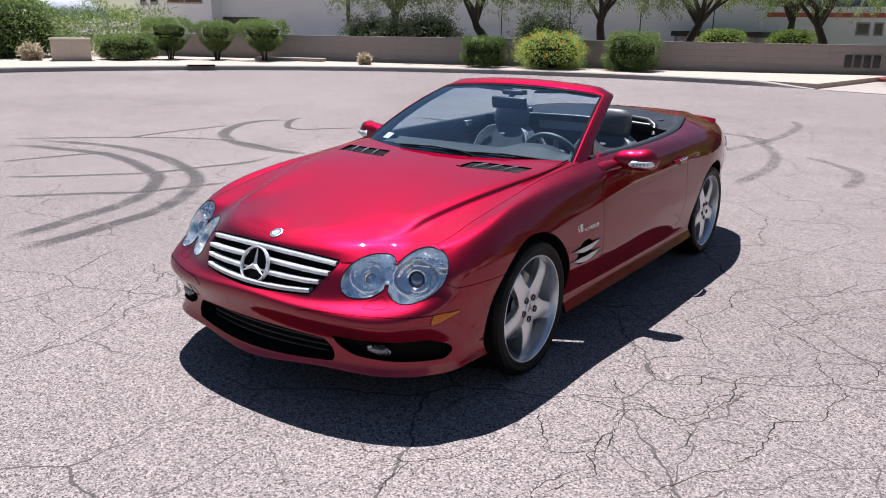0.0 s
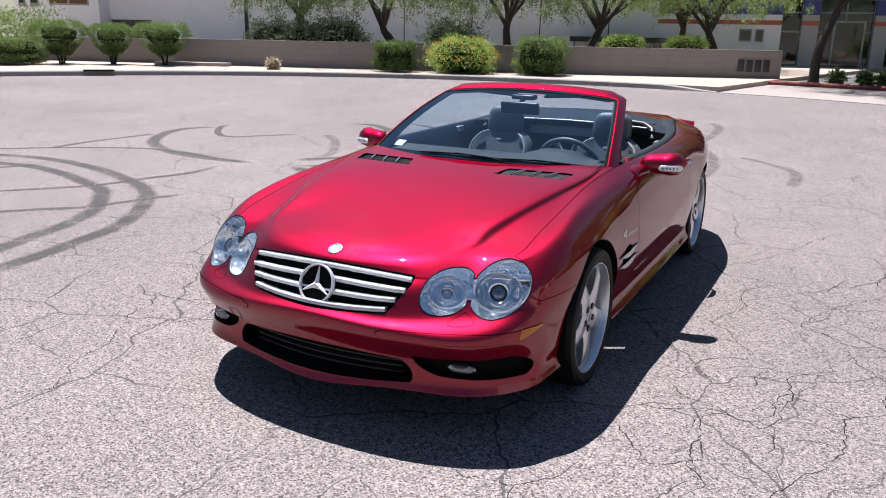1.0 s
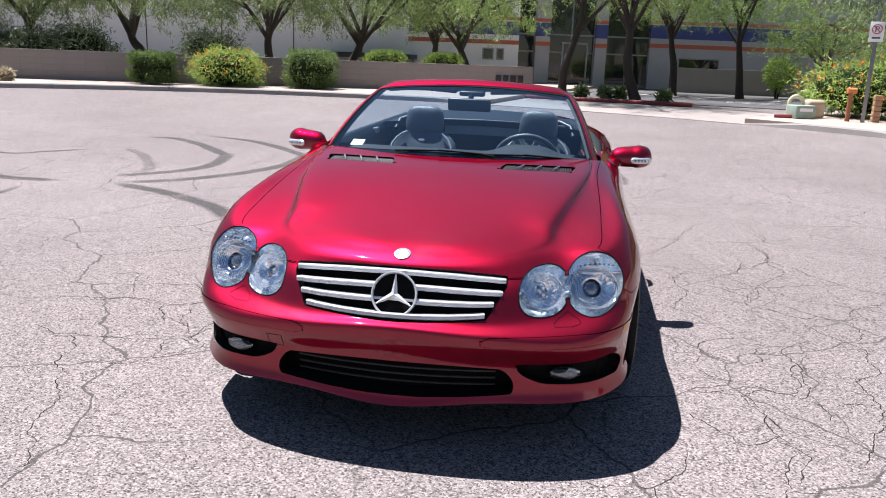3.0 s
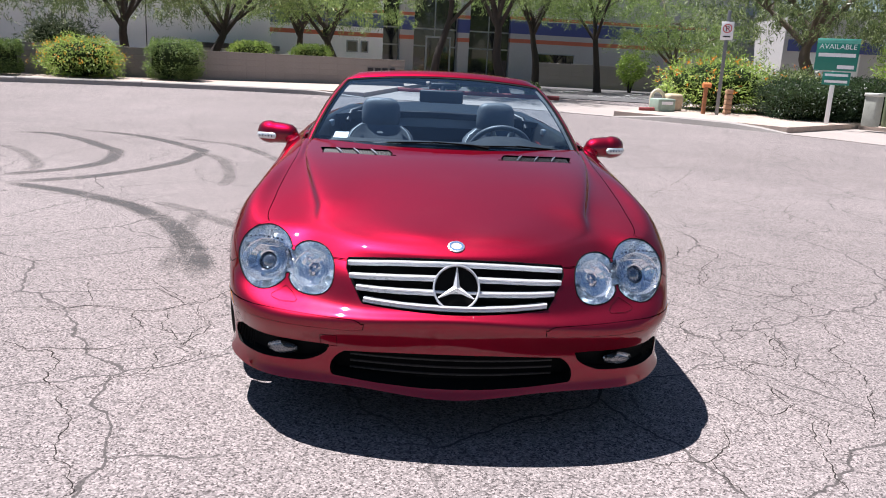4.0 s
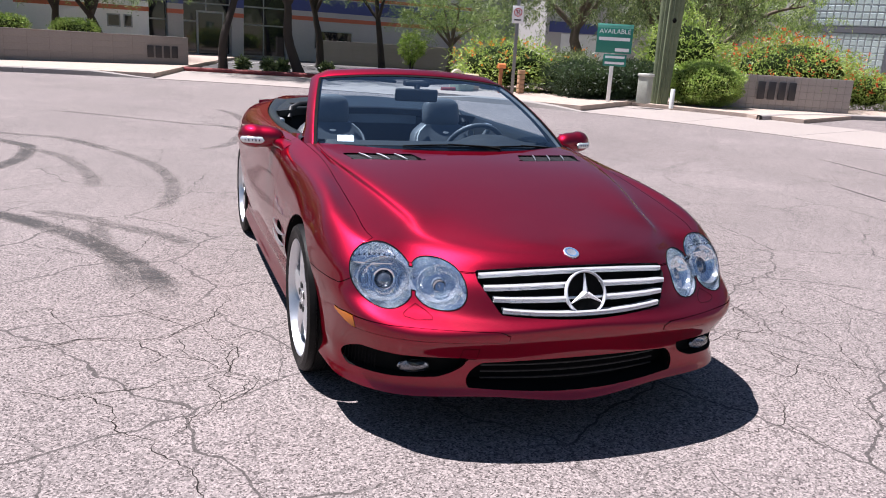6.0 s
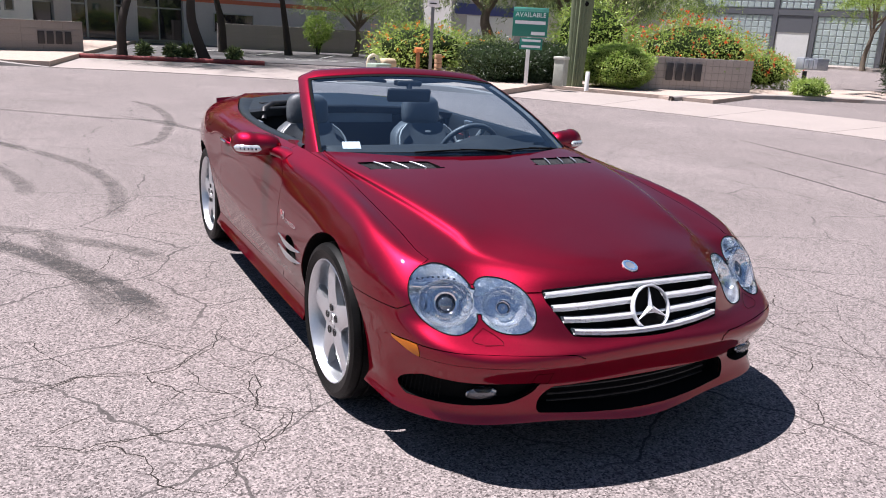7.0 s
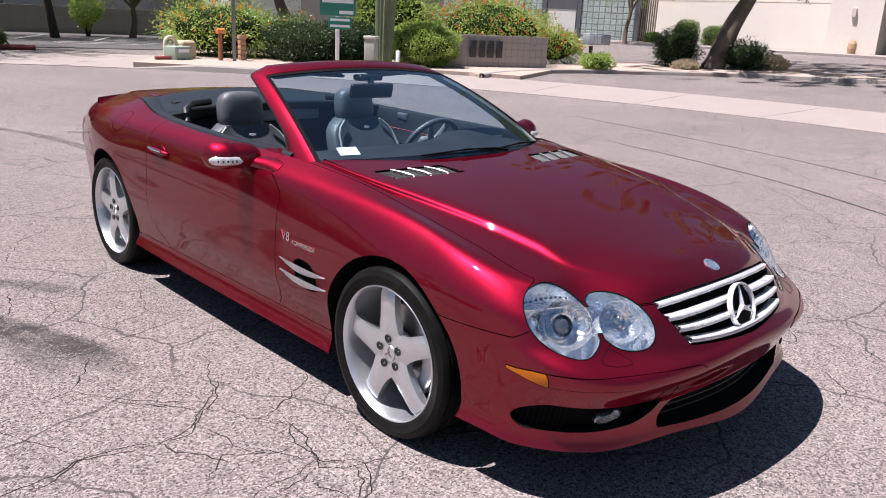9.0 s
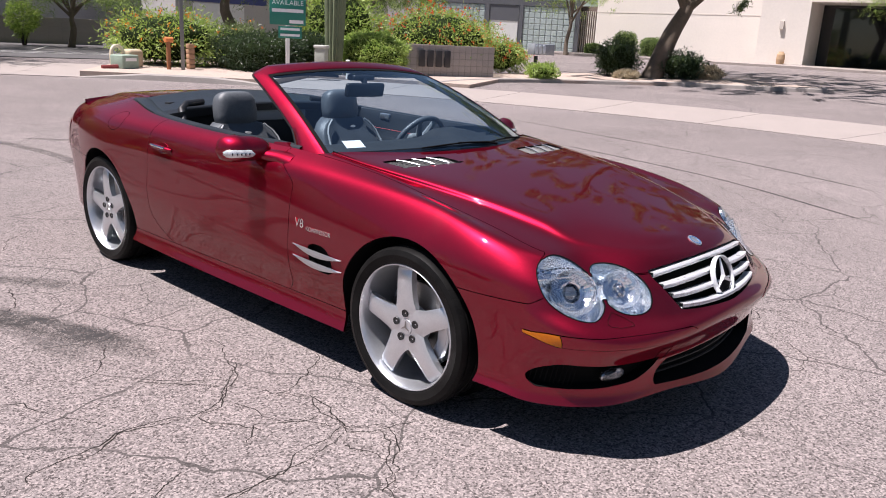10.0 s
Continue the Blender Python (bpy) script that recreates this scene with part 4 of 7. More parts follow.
# door handles
for sd in (1, -1):
    # handle: chrome strip in a dark bowl
    hd = new("door_handle")
    hd.parent = doors[sd]
    bm = bmesh.new()
    pts, rad = [], []
    for q in np.linspace(0, 1, 15):
        p, n = side_pt(.445 + .19 * q, .772 + .006 * q, sd)
        pts.append(p + n * (.004 + .022 * math.sin(math.pi * q) ** .5))
        rad.append(.008 + .006 * math.sin(math.pi * q))
    tube(bm, pts, rad, 10)
    part("grip", bm, PAINT, hd, smooth=60)
    bm = bmesh.new()
    tube(bm, [q + Vector((sd * .010, 0, .006)) for q in pts[2:-2]], .006, 8)
    part("grip_insert", bm, CHROME, hd, "chrome handle insert", 60)
    bm = bmesh.new()
    p, n = side_pt(.535, .775, sd)
    lathe(bm, [(-.004, .055), (.0008, .05), (-.002, .03), (-.004, .0005)], 28, "z")
    bm.transform(Matrix.Diagonal((1.0, .55, 1, 1)))
    part("handle_bowl", bm, PAINT, hd, matrix=frame_at(p + n * .001, n))

# door mirrors
MIRROR_GLASS = plain("mirror_glass", (0.9, 0.9, 0.9), 0.01, 1.0, vary=0.01)
for sd in (1, -1):
    mir = new("door_mirror")
    mir.parent = car
    bm = bmesh.new()
    rows = []
    for q in np.linspace(0, 1, 15):
        x = .80 + .240 * q
        r = (1 - (2 * q - 1) ** 4) ** .5 if 0 < q < 1 else .05
        r = max(.08, r) * (.82 + .18 * q if q < .6 else 1.0)
        yc, zc = -.268 + .055 * q, .868 + .004 * q
        row = []
        for a in np.linspace(0, 2 * math.pi, 24, endpoint=False):
            c, s_ = math.cos(a), math.sin(a)
            ry = .085 if c < 0 else .035
            rz = .070 if s_ > 0 else .056
            row.append((sd * x, yc + r * ry * c, zc + r * rz * math.copysign(abs(s_) ** .85, s_)))
        rows.append(row)
    loft(bm, rows, True)
    bmesh.ops.holes_fill(bm, edges=bm.edges[:])
    bmesh.ops.recalc_face_normals(bm, faces=bm.faces[:])
    part("mirror_housing", bm, PAINT, mir, smooth=60)
    bm = bmesh.new()
    rows = []
    for q in np.linspace(0, 1, 13):
        x = .912 + .118 * q
        qq = (x - .80) / .240
        r = (1 - (2 * qq - 1) ** 4) ** .5 if qq < 1 else .05
        yc = -.268 + .055 * qq
        h = .0145 * (1 - abs(2 * q - 1) ** 12) + .003
        front = yc - r * .085
        rows.append([(sd * (x + .004), front + .004, 0.864 + h), (sd * (x + .004), front - .006, 0.864 + h * .7), (sd * (x + .004), front - .008, 0.864), (sd * (x + .004), front - .007, 0.864 - h * .7), (sd * (x + .004), front + .004, 0.864 - h)])
    loft(bm, rows)
    indicator = part("indicator", bm, plain("clear_indicator", (0.70, 0.73, 0.76), 0.15, 0.4, vary=0.5, scale=60, coat=1.0), mir, "clear mirror indicator lamp", 60)
    for k in range(5):
        x = .938 + .017 * k
        qq = (x - .80) / .240
        front = -.268 + .055 * qq - (1 - (2 * qq - 1) ** 4) ** .5 * .085
        bm = bmesh.new()
        box(bm, sd * (x + .004), front - .0078, .864, .008, .002, .010, .0005)
        part("lamp_cell", bm, DARK_LENS, indicator, "dark lamp cell")
    bm = bmesh.new()
    tube(bm, spline([(sd * .775, -.45, .825), (sd * .80, -.37, .842), (sd * .84, -.29, .852), (sd * .88, -.262, .86)], 10), [.070, .066, .060, .054, .049, .045, .042, .04, .04, .04], 16, flat=.62)
    part("mirror_arm", bm, PAINT, mir, smooth=60)
    bm = bmesh.new()
    box(bm, sd * .925, -.222, .877, .165, .006, .088, .002)
    part("mirror_glass", bm, MIRROR_GLASS, mir)
    # small painted sail at the foot of the pillar
    bm = bmesh.new()
    q = [(sd * .778, -.47, .845), (sd * .780, -.25, .862), (sd * .762, -.262, .900), (sd * .752, -.34, .905)]
    vs = [bm.verts.new(v) for v in q] + [bm.verts.new((x - sd * .02, y, z)) for x, y, z in q]
    for f in ((0, 1, 2, 3), (7, 6, 5, 4), (0, 4, 5, 1), (1, 5, 6, 2), (2, 6, 7, 3), (3, 7, 4, 0)):
        bm.faces.new([vs[i] for i in f])
    bmesh.ops.recalc_face_normals(bm, faces=bm.faces[:])
    part("mirror_sail", bm, PAINT, mir)
# ---- windscreen ----


def screen(u, v):
    """A point of the windscreen: u across, v up."""
    xb = .705 * u
    b = Vector((xb, screen_base(xb) + .012, .898 - .026 * u * u))
    tp = Vector((.560 * u, .03 + .045 * u * u, 1.214 - .036 * u * u))
    p = b.lerp(tp, v)
    bow = .035 * 4 * v * (1 - v)
    return p + Vector((.25 * u, -.35, .55)) * bow


ws = new("windscreen")
ws.parent = car
bm = bmesh.new()
loft(bm, [[screen(u, v) for u in np.linspace(-1, 1, 41)] for v in np.linspace(-.01, 1.0, 17)])
g = part("pane", bm, GLASS, ws, "clear windscreen glass", 180)
g.visible_shadow = False
# border points from the right foot over the top to the left foot
border = [(1, v) for v in np.linspace(-.06, .93, 16)] + [(1, .97), (.998, .99), (.985, 1.0)] + [(u, 1.0) for u in np.linspace(.9, -.9, 25)] + [(-.985, 1.0), (-.998, .99), (-1, .97)] + [(-1, v) for v in np.linspace(.93, -.06, 16)]
rows, seal, frit = [], [], []
for i, (u, v) in enumerate(border):
    p = screen(u, v)
    q = screen(u * .98 if abs(u) > .92 else u, v if abs(u) > .92 and v < .95 else v - .03)
    k = min(1, max(0, (v - .90) / .10)) * min(1, max(0, (1.0 - abs(u)) / .10))
    sg = 1 if u > 0 else -1
    a = (Vector((sg * .22, .97, -.02)).lerp(Vector((0, .96, .28)), k)).normalized()
    o = (Vector((sg * .90, -.25, .35)).lerp(Vector((0, -.28, .96)), k)).normalized()
    w = .105 + .06 * max(0, .25 - v) / .25 * (1 - k)
    rows.append([p + a * w * x + o * y for x, y in ((-.03, -.004), (.0, .004), (.06, .0065), (.35, .0085), (.70, .0085), (.96, .006), (1.0, .0), (.98, -.026), (.5, -.036), (.05, -.028))])
    seal.append(p + a * (w * 1.03) + o * -.018)
    n = Vector((.25 * u, -.6, .75)).normalized() * .0025
    frit.append([p + n, q + n])
bm = bmesh.new()
loft(bm, [r[:8] for r in rows])
part("windscreen_frame", bm, PAINT, ws, "red windscreen frame", 60)
bm = bmesh.new()
loft(bm, [[r[7], r[8], r[9], r[0], r[1].lerp(r[0], .5)] for r in rows])
part("pillar_trim", bm, DASH, ws, "dark inner pillar trim", 60)
bm = bmesh.new()
tube(bm, seal, .014, 8)
part("window_seal", bm, BLACK, ws, smooth=60)
bm = bmesh.new()
loft(bm, frit)
part("screen_border", bm, VOID, ws, "black glass border", 180)
# cowl with wipers
bm = bmesh.new()
rows = []
for u in np.linspace(-1, 1, 41):
    xb = .712 * u
    y = screen_base(xb)
    pt, _ = top_pt(xb, y - .004)
    rows.append([pt + Vector((0, .002, -.004)), pt + Vector((0, .02, -.008)), screen(u, .0) + Vector((0, .01, -.004)), screen(u, .022) + Vector((0, -.002, .002)), screen(u, .026) + Vector((0, .006, -.006))])
loft(bm, rows)
part("cowl", bm, SATIN_BLACK, car, "black windscreen cowl", 60)
for us, ue in ((.30, -.42), (.86, .22)):
    wp = new("wiper")
    wp.parent = car
    bm = bmesh.new()
    tube(bm, [screen(us + (ue - us) * q, .012 + .016 * math.sin(q * 3.1)) + Vector((0, -.004, .005)) for q in np.linspace(0, 1, 14)], .004, 6)
    part("wiper_blade", bm, VOID, wp)
    bm = bmesh.new()
    tube(bm, [screen(us, -.01) + Vector((0, -.004, .006)), screen(us + (ue - us) * .15, .012) + Vector((0, -.007, .008)), screen(us + (ue - us) * .55, .028) + Vector((0, -.007, .009))], [.007, .005, .0035], 6)
    part("wiper_arm", bm, VOID, wp)
# paper card behind the glass
bm = bmesh.new()
cd = [screen(-.86 + du * .11, .080 + dv * .07) + Vector((0, .012, -.012)) for du, dv in ((0, 0), (1, 0), (1, 1), (0, 1))]
vs = [bm.verts.new(c) for c in cd] + [bm.verts.new(c + Vector((0, .002, -.001))) for c in cd]
for f in ((0, 1, 2, 3), (7, 6, 5, 4), (0, 4, 5, 1), (1, 5, 6, 2), (2, 6, 7, 3), (3, 7, 4, 0)):
    bm.faces.new([vs[i] for i in f])
tagged(obj("windscreen_card", bm, WHITE_PAPER), "white paper card behind the windscreen", "card")

# inside mirror
rv = new("inside_mirror")
rv.parent = car
bm = bmesh.new()
box(bm, 0, 0, 0, .255, .03, .075, .013, pose(-.01, -.03, 1.105, 12, 0, -4), 4)
part("mirror_case", bm, BLACK, rv, smooth=50)
bm = bmesh.new()
tube(bm, [(-.01, -.03, 1.11), (-.005, -.022, 1.14), (0, .0, 1.165)], [.012, .014, .02], 10)
part("mirror_stalk", bm, BLACK, rv, smooth=50)
bm = bmesh.new()
box(bm, 0, .015, 1.168, .15, .07, .03, .012, None, 3)
part("sensor_pod", bm, BLACK, rv, smooth=50)
for sx in (1, -1):
    bm = bmesh.new()
    box(bm, 0, 0, 0, .38, .13, .014, .006, pose(sx * .29, .14, 1.188, 8, -sx * 3, 0))
    part("sun_visor", bm, DASH, car, "dark sun visor")

# belt strips: black seal along the top of the doors to the rear deck
SEAM = np.array(LINE_SEAM)
for sd in (1, -1):
    belt = [Vector(p) for p in cubic(np.concatenate([2 * SEAM[:1] - SEAM[1:2], SEAM, 2 * SEAM[-1:] - SEAM[-2:-1]]), np.linspace(6.95, 10.07, 46))]
    bm = bmesh.new()
    rows = []
    for i, p in enumerate(belt):
        w = .045 + .05 * min(1, max(0, (p.y - .75) / .5))
        rows.append([(sd * x, p.y, z) for x, z in ((p.x - .004, p.z - .008), (p.x - .008, p.z + .005), (p.x - .022, p.z + .011), (p.x - w, p.z + .010), (p.x - w - .012, p.z - .002), (p.x - w - .012, p.z - .03))])
    loft(bm, rows)
    part("belt_strip", bm, SATIN_BLACK, car, "black belt strip", 50)
    # inner door panel
    bm = bmesh.new()
    rows = []
    for p in belt[:30]:
        k = math.sin(math.pi * min(1, max(0, (p.y + .35) / 1.1)))
        rows.append([(sd * x, p.y, z) for x, z in ((p.x - .055, p.z), (p.x - .075, p.z - .03), (p.x - .085, p.z - .10), (p.x - .10 - .03 * k, p.z - .15), (p.x - .115 - .03 * k, p.z - .18), (p.x - .10, p.z - .24), (p.x - .10, p.z - .5))])
    loft(bm, rows)
    inner = part("door_lining", bm, SATIN_BLACK, car, "dark leather door lining", 50)
    bm = bmesh.new()
    tube(bm, [(sd * (p.x - .088), p.y, p.z - .105) for p in belt[4:26]], .003, 5)
    part("lining_stitch", bm, plain("red_stitch", (0.35, 0.03, 0.03), 0.6), inner)
    bm = bmesh.new()
    p = belt[22]
    box(bm, sd * (p.x - .07), p.y, p.z - .025, .03, .09, .04, .008)
    part("door_catch", bm, SATIN_SILVER, inner, "silver door catch")

# rear deck over the folded roof: black, with an opening edge behind the seats
bm = bmesh.new()
rows = []
for q in np.linspace(0, 1, 20):
    y = .80 + (1.335 - .80) * q
    s_ = np.interp(y, SEAM[7:11, 1], SEAM[7:11, 0]) - .05 - .03 * q
    zz = np.interp(y, SEAM[7:11, 1], SEAM[7:11, 2]) + .008
    row = []
    for u in np.linspace(-1, 1, 31):
        yy = y + (1 - q) * .05 * (1 - u * u)
        row.append((s_ * u, yy, zz + (.035 + .01 * q) * (1 - u * u) - (.012 if 0 < q < .12 else 0)))
    rows.append(row)
first = [(x, y + .004, z - .04) for x, y, z in rows[0]]
loft(bm, [first] + rows)
part("rear_deck", bm, SATIN_BLACK, car, "black folding-roof deck", 60)
for sx in (1, -1):
    bm = bmesh.new()
    box(bm, 0, 0, 0, .11, .035, .012, .004, pose(sx * .52, 1.10, .945, 0, 0, -sx * 25))
    part("deck_latch_cover", bm, BLACK, car)
    bm = bmesh.new()
    tube(bm, [(sx * .62, .80, .87), (sx * .60, .86, .93), (sx * .53, .93, .955), (sx * .40, .97, .962)], [.018, .02, .02, .018], 10)
    part("roll_bar_end", bm, BLACK, car, smooth=60)
# rear bulkhead with a lighter net bar
bm = bmesh.new()
box(bm, 0, .90, .62, 1.36, .05, .56, .02)
part("rear_bulkhead", bm, DASH, car)
bm = bmesh.new()
tube(bm, [(-.60, .88, .925), (-.3, .90, .938), (0, .905, .942), (.3, .90, .938), (.60, .88, .925)], .016, 10)
part("roll_bar", bm, SATIN_BLACK, car, "black roll bar behind the seats", 60)
bm = bmesh.new()
box(bm, 0, .872, .885, .56, .012, .075, .004)
part("draught_screen", bm, GREY_PIPE, car, "pale grey draught screen between the seats")

# seats
for sx in (-.385, .385):
    st = new("seat")
    st.parent = car
    st.matrix_basis = pose(sx, .42, .42)
    # backrest: lofted shell with bolsters
    bm = bmesh.new()
    rows = []
    for q in np.linspace(0, 1, 14):
        z = .0 + .455 * q
        y = .02 + .21 * q
        w = .250 - .045 * q ** 2.2 - .07 * max(0, (q - .8) / .2) ** 2
        d = .085 - .03 * q
        row = []
        for a in np.linspace(0, 2 * math.pi, 28, endpoint=False):
            c, s_ = math.cos(a), math.sin(a)
            xx = w * math.copysign(abs(c) ** .6, c)
            dish = .045 * (abs(xx) / w) ** 3 if s_ < 0 else 0
            row.append((xx, y + d * math.copysign(abs(s_) ** .7, s_) - dish, z))
        rows.append(row)
    loft(bm, rows, True)
    bmesh.ops.holes_fill(bm, edges=bm.edges[:])
    bmesh.ops.recalc_face_normals(bm, faces=bm.faces[:])
    part("backrest", bm, LEATHER, st, smooth=60)
    for e in (1, -1):
        bm = bmesh.new()
        tube(bm, [(e * (.227 - .045 * q ** 2.2 - .05 * max(0, (q - .8) / .2) ** 2), .02 + .21 * q - .118 + .03 * q, .05 + .40 * q) for q in np.linspace(0, 1, 12)], .0065, 6)
        part("piping", bm, GREY_PIPE, st, "grey seat piping")
    bm = bmesh.new()
    tmp = bmesh.new()
    bmesh.ops.create_uvsphere(tmp, u_segments=28, v_segments=16, radius=1)
    for v in tmp.verts:
        c = v.co
        w = .128 - .012 * c.z
        v.co = Vector((w * math.copysign(abs(c.x) ** .5, c.x), .060 * math.copysign(abs(c.y) ** .65, c.y), .098 * math.copysign(abs(c.z) ** .55, c.z)))
    tmp.transform(pose(0, .230, .530, -10))
    join(bm, tmp)
    part("headrest", bm, LEATHER, st, smooth=180)
    bm = bmesh.new()
    box(bm, 0, -.19, -.05, .47, .46, .14, .05, pose(0, 0, 0, 6), 4)
    part("seat_cushion", bm, LEATHER, st, smooth=60)
    bm = bmesh.new()
    lathe(bm, [(0, .018), (.002, .016), (.002, .0005)], 16, "z")
    bm.transform(Matrix.Diagonal((1.2, .45, 1, 1)))
    part("seat_badge", bm, GREY_PIPE, st, matrix=frame_at(Vector((0, .155 - .058, .41)), Vector((0, -.9, .4))))
# dashboard
bm = bmesh.new()
rows = []
for u in np.linspace(-1, 1, 41):
    x = .70 * u
    hump = .045 * math.exp(-((x - .35) / .16) ** 4)
    yb = screen_base(.705 * u)
    rows.append([(x, yb + .05, .885 - .03 * u * u), (x, yb + .25, .895 - .03 * u * u), (x, -.42 + .05 * u * u, .885 + hump * .6), (x, -.30, .872 + hump), (x, -.265, .85 + hump * .7), (x, -.275, .80), (x, -.30, .70), (x, -.34, .52)])
loft(bm, rows)
part("dashboard", bm, DASH, car, "dark grey dashboard", 60)
bm = bmesh.new()
box(bm, 0, .05, .54, .22, .95, .30, .05, None, 3)
part("centre_console", bm, DASH, car, "dark centre console")
# steering wheel
sw = new("steering_wheel")
sw.parent = car
sw.matrix_basis = pose(.345, -.10, .79, -64)
bm = bmesh.new()
tube(bm, [(.183 * math.cos(a), .183 * math.sin(a), 0) for a in np.linspace(0, 2 * math.pi, 49)], .0155, 10, False)
bmesh.ops.remove_doubles(bm, verts=bm.verts[:], dist=1e-4)
part("wheel_rim", bm, LEATHER, sw, smooth=180)
bm = bmesh.new()
box(bm, 0, -.01, .012, .17, .13, .05, .025, None, 4)
part("hub_pad", bm, plain("grey_vinyl", (0.20, 0.21, 0.21), 0.55), sw, "grey steering wheel hub")
for a in (12, 168, 250, 290):
    bm = bmesh.new()
    tube(bm, [(.06 * math.cos(radians(a)), .06 * math.sin(radians(a)), .0), (.18 * math.cos(radians(a)), .18 * math.sin(radians(a)), 0)], [.02, .014], 8)
    part("wheel_spoke", bm, plain("silver_spoke", (0.35, 0.36, 0.36), 0.4, 0.5), sw)
# floor of the cabin
bm = bmesh.new()
box(bm, 0, .1, .28, 1.5, 1.6, .03, .01)
part("cabin_floor", bm, DASH, car)
# rear lamps and boot spoiler
for sd in (1, -1):
    bm = bmesh.new()
    rows = []
    for q in np.linspace(0, 1, 12):
        rows.append([side_pt(2.0 + .13 * q, z, sd)[0] + side_pt(2.0 + .13 * q, z, sd)[1] * .006 for z in (.60, .64, .68, .72, .755)])
    loft(bm, rows)
    part("rear_lamp", bm, plain("red_lamp", (0.35, 0.01, 0.01), 0.12, coat=1.0), car, "red rear lamp", 60)
bm = bmesh.new()
rows = []
for u in np.linspace(-1, 1, 31):
    x = .69 * u
    y = 2.10 - .22 * u * u
    z = .912 - .016 * u * u
    rows.append([(x, y - .02, z - .012 - .05 * u * u), (x, y + .02, z + .004), (x, y + .03, z + .002), (x, y + .03, z - .03 - .06 * u * u)])
loft(bm, rows, True)
bmesh.ops.recalc_face_normals(bm, faces=bm.faces[:])
part("boot_spoiler", bm, PAINT, car, smooth=50)
# ---- pavement, kerbs, drives ----


def ring_sheet(bm, r0, r1, a0, a1, dz, n=48, m=2):
    rows = []
    for i in range(m + 1):
        r = r0 + (r1 - r0) * i / m
        row = []
        for k in range(n + 1):
            a = radians(a0 + (a1 - a0) * k / n)
            x, y = CX + r * math.cos(a), CY + r * math.sin(a)
            row.append((x, y, lift(x, y) + dz))
        rows.append(row)
    return loft(bm, rows)


def land(r0, r1, a0, a1, dz, name, mat, label, cat):
    """A raised sheet with its edges drawn down into the ground."""
    bm = bmesh.new()
    vs = ring_sheet(bm, r0, r1, a0, a1, dz, 60, 10)
    loop = vs[0] + [r[-1] for r in vs[1:]] + vs[-1][-2::-1] + [r[0] for r in vs[-2:0:-1]]
    low = [bm.verts.new(v.co - Vector((0, 0, dz + .05))) for v in loop]
    for i in range(len(loop)):
        j = (i + 1) % len(loop)
        bm.faces.new((loop[i], loop[j], low[j], low[i]))
    bmesh.ops.recalc_face_normals(bm, faces=bm.faces[:])
    return tagged(obj(name, bm, mat, smooth=40), label, cat, kind="structure")


land(RAD + .15, 46, 79, 205, .14, "pavement_1", GRAVEL, "pale pinkish gravel verge behind the kerb", "verge")
land(20.3, 24, 26, 38.9, .10, "pavement_3", GRAVEL, "pale gravel verge beside the drive", "verge")
land(RAD + .15, 23.5, 39, 54, .14, "pavement_2", GRAVEL, "pale concrete and gravel verge behind the kerb", "verge")


def kerb(name, a0, a1, d0, d1):
    """Kerb stones along the turning circle; d0, d1: degrees over which the ends dip to the drive."""
    e = holder(name, "worn pale concrete kerb round the turning circle", "kerb", kind="structure")
    n = int(abs(a1 - a0) * math.pi / 180 * RAD / 3.0)
    for k in range(n):
        bm = bmesh.new()
        rows = []
        for q in np.linspace(.002, .998, 7):
            a = a0 + (a1 - a0) * (k + q) / n
            h = .145 * min(1, max(.08, (a - a0) / d0 if d0 else 1), 1) * min(1, max(.08, (a1 - a) / d1 if d1 else 1))
            row = []
            for r, z in ((RAD - .03, -.04), (RAD, h * .8), (RAD + .03, h), (RAD + .15, h + .004), (RAD + .17, -.04)):
                x, y = CX + r * math.cos(radians(a)), CY + r * math.sin(radians(a))
                row.append((x, y, lift(x, y) + z))
            rows.append(row)
        vs = loft(bm, rows, True)
        bm.faces.new(vs[0])
        bm.faces.new(vs[-1][::-1])
        bmesh.ops.recalc_face_normals(bm, faces=bm.faces[:])
        part("kerb_stone", bm, KERB, e, smooth=30)
    return e


kerb("kerb_west", 79, 200, 5, 0)
kerb("kerb_east", 38.5, 54, 4, 5)
# gutter pan and drive aprons in pale concrete
for nm, r0, r1, a0, a1 in (("apron_north", RAD - .02, 21.4, 54, 79), ("apron_east", RAD - .02, 20.2, -38, 39)):
    e = holder(nm, "pale concrete drive apron with cross joints", "apron", kind="structure")
    n = 5 if nm == "apron_north" else 9
    for k in range(n):
        bm = bmesh.new()
        b0, b1 = a0 + (a1 - a0) * (k + .003) / n, a0 + (a1 - a0) * (k + .997) / n
        vs = ring_sheet(bm, r0, r1, b0, b1, .012, 8, 3)
        loop = vs[0] + [r[-1] for r in vs[1:]] + vs[-1][-2::-1] + [r[0] for r in vs[-2:0:-1]]
        low = [bm.verts.new(v.co - Vector((0, 0, .05))) for v in loop]
        for i in range(len(loop)):
            j = (i + 1) % len(loop)
            bm.faces.new((loop[i], loop[j], low[j], low[i]))
        bmesh.ops.recalc_face_normals(bm, faces=bm.faces[:])
        part("slab", bm, CONCRETE, e, smooth=40)
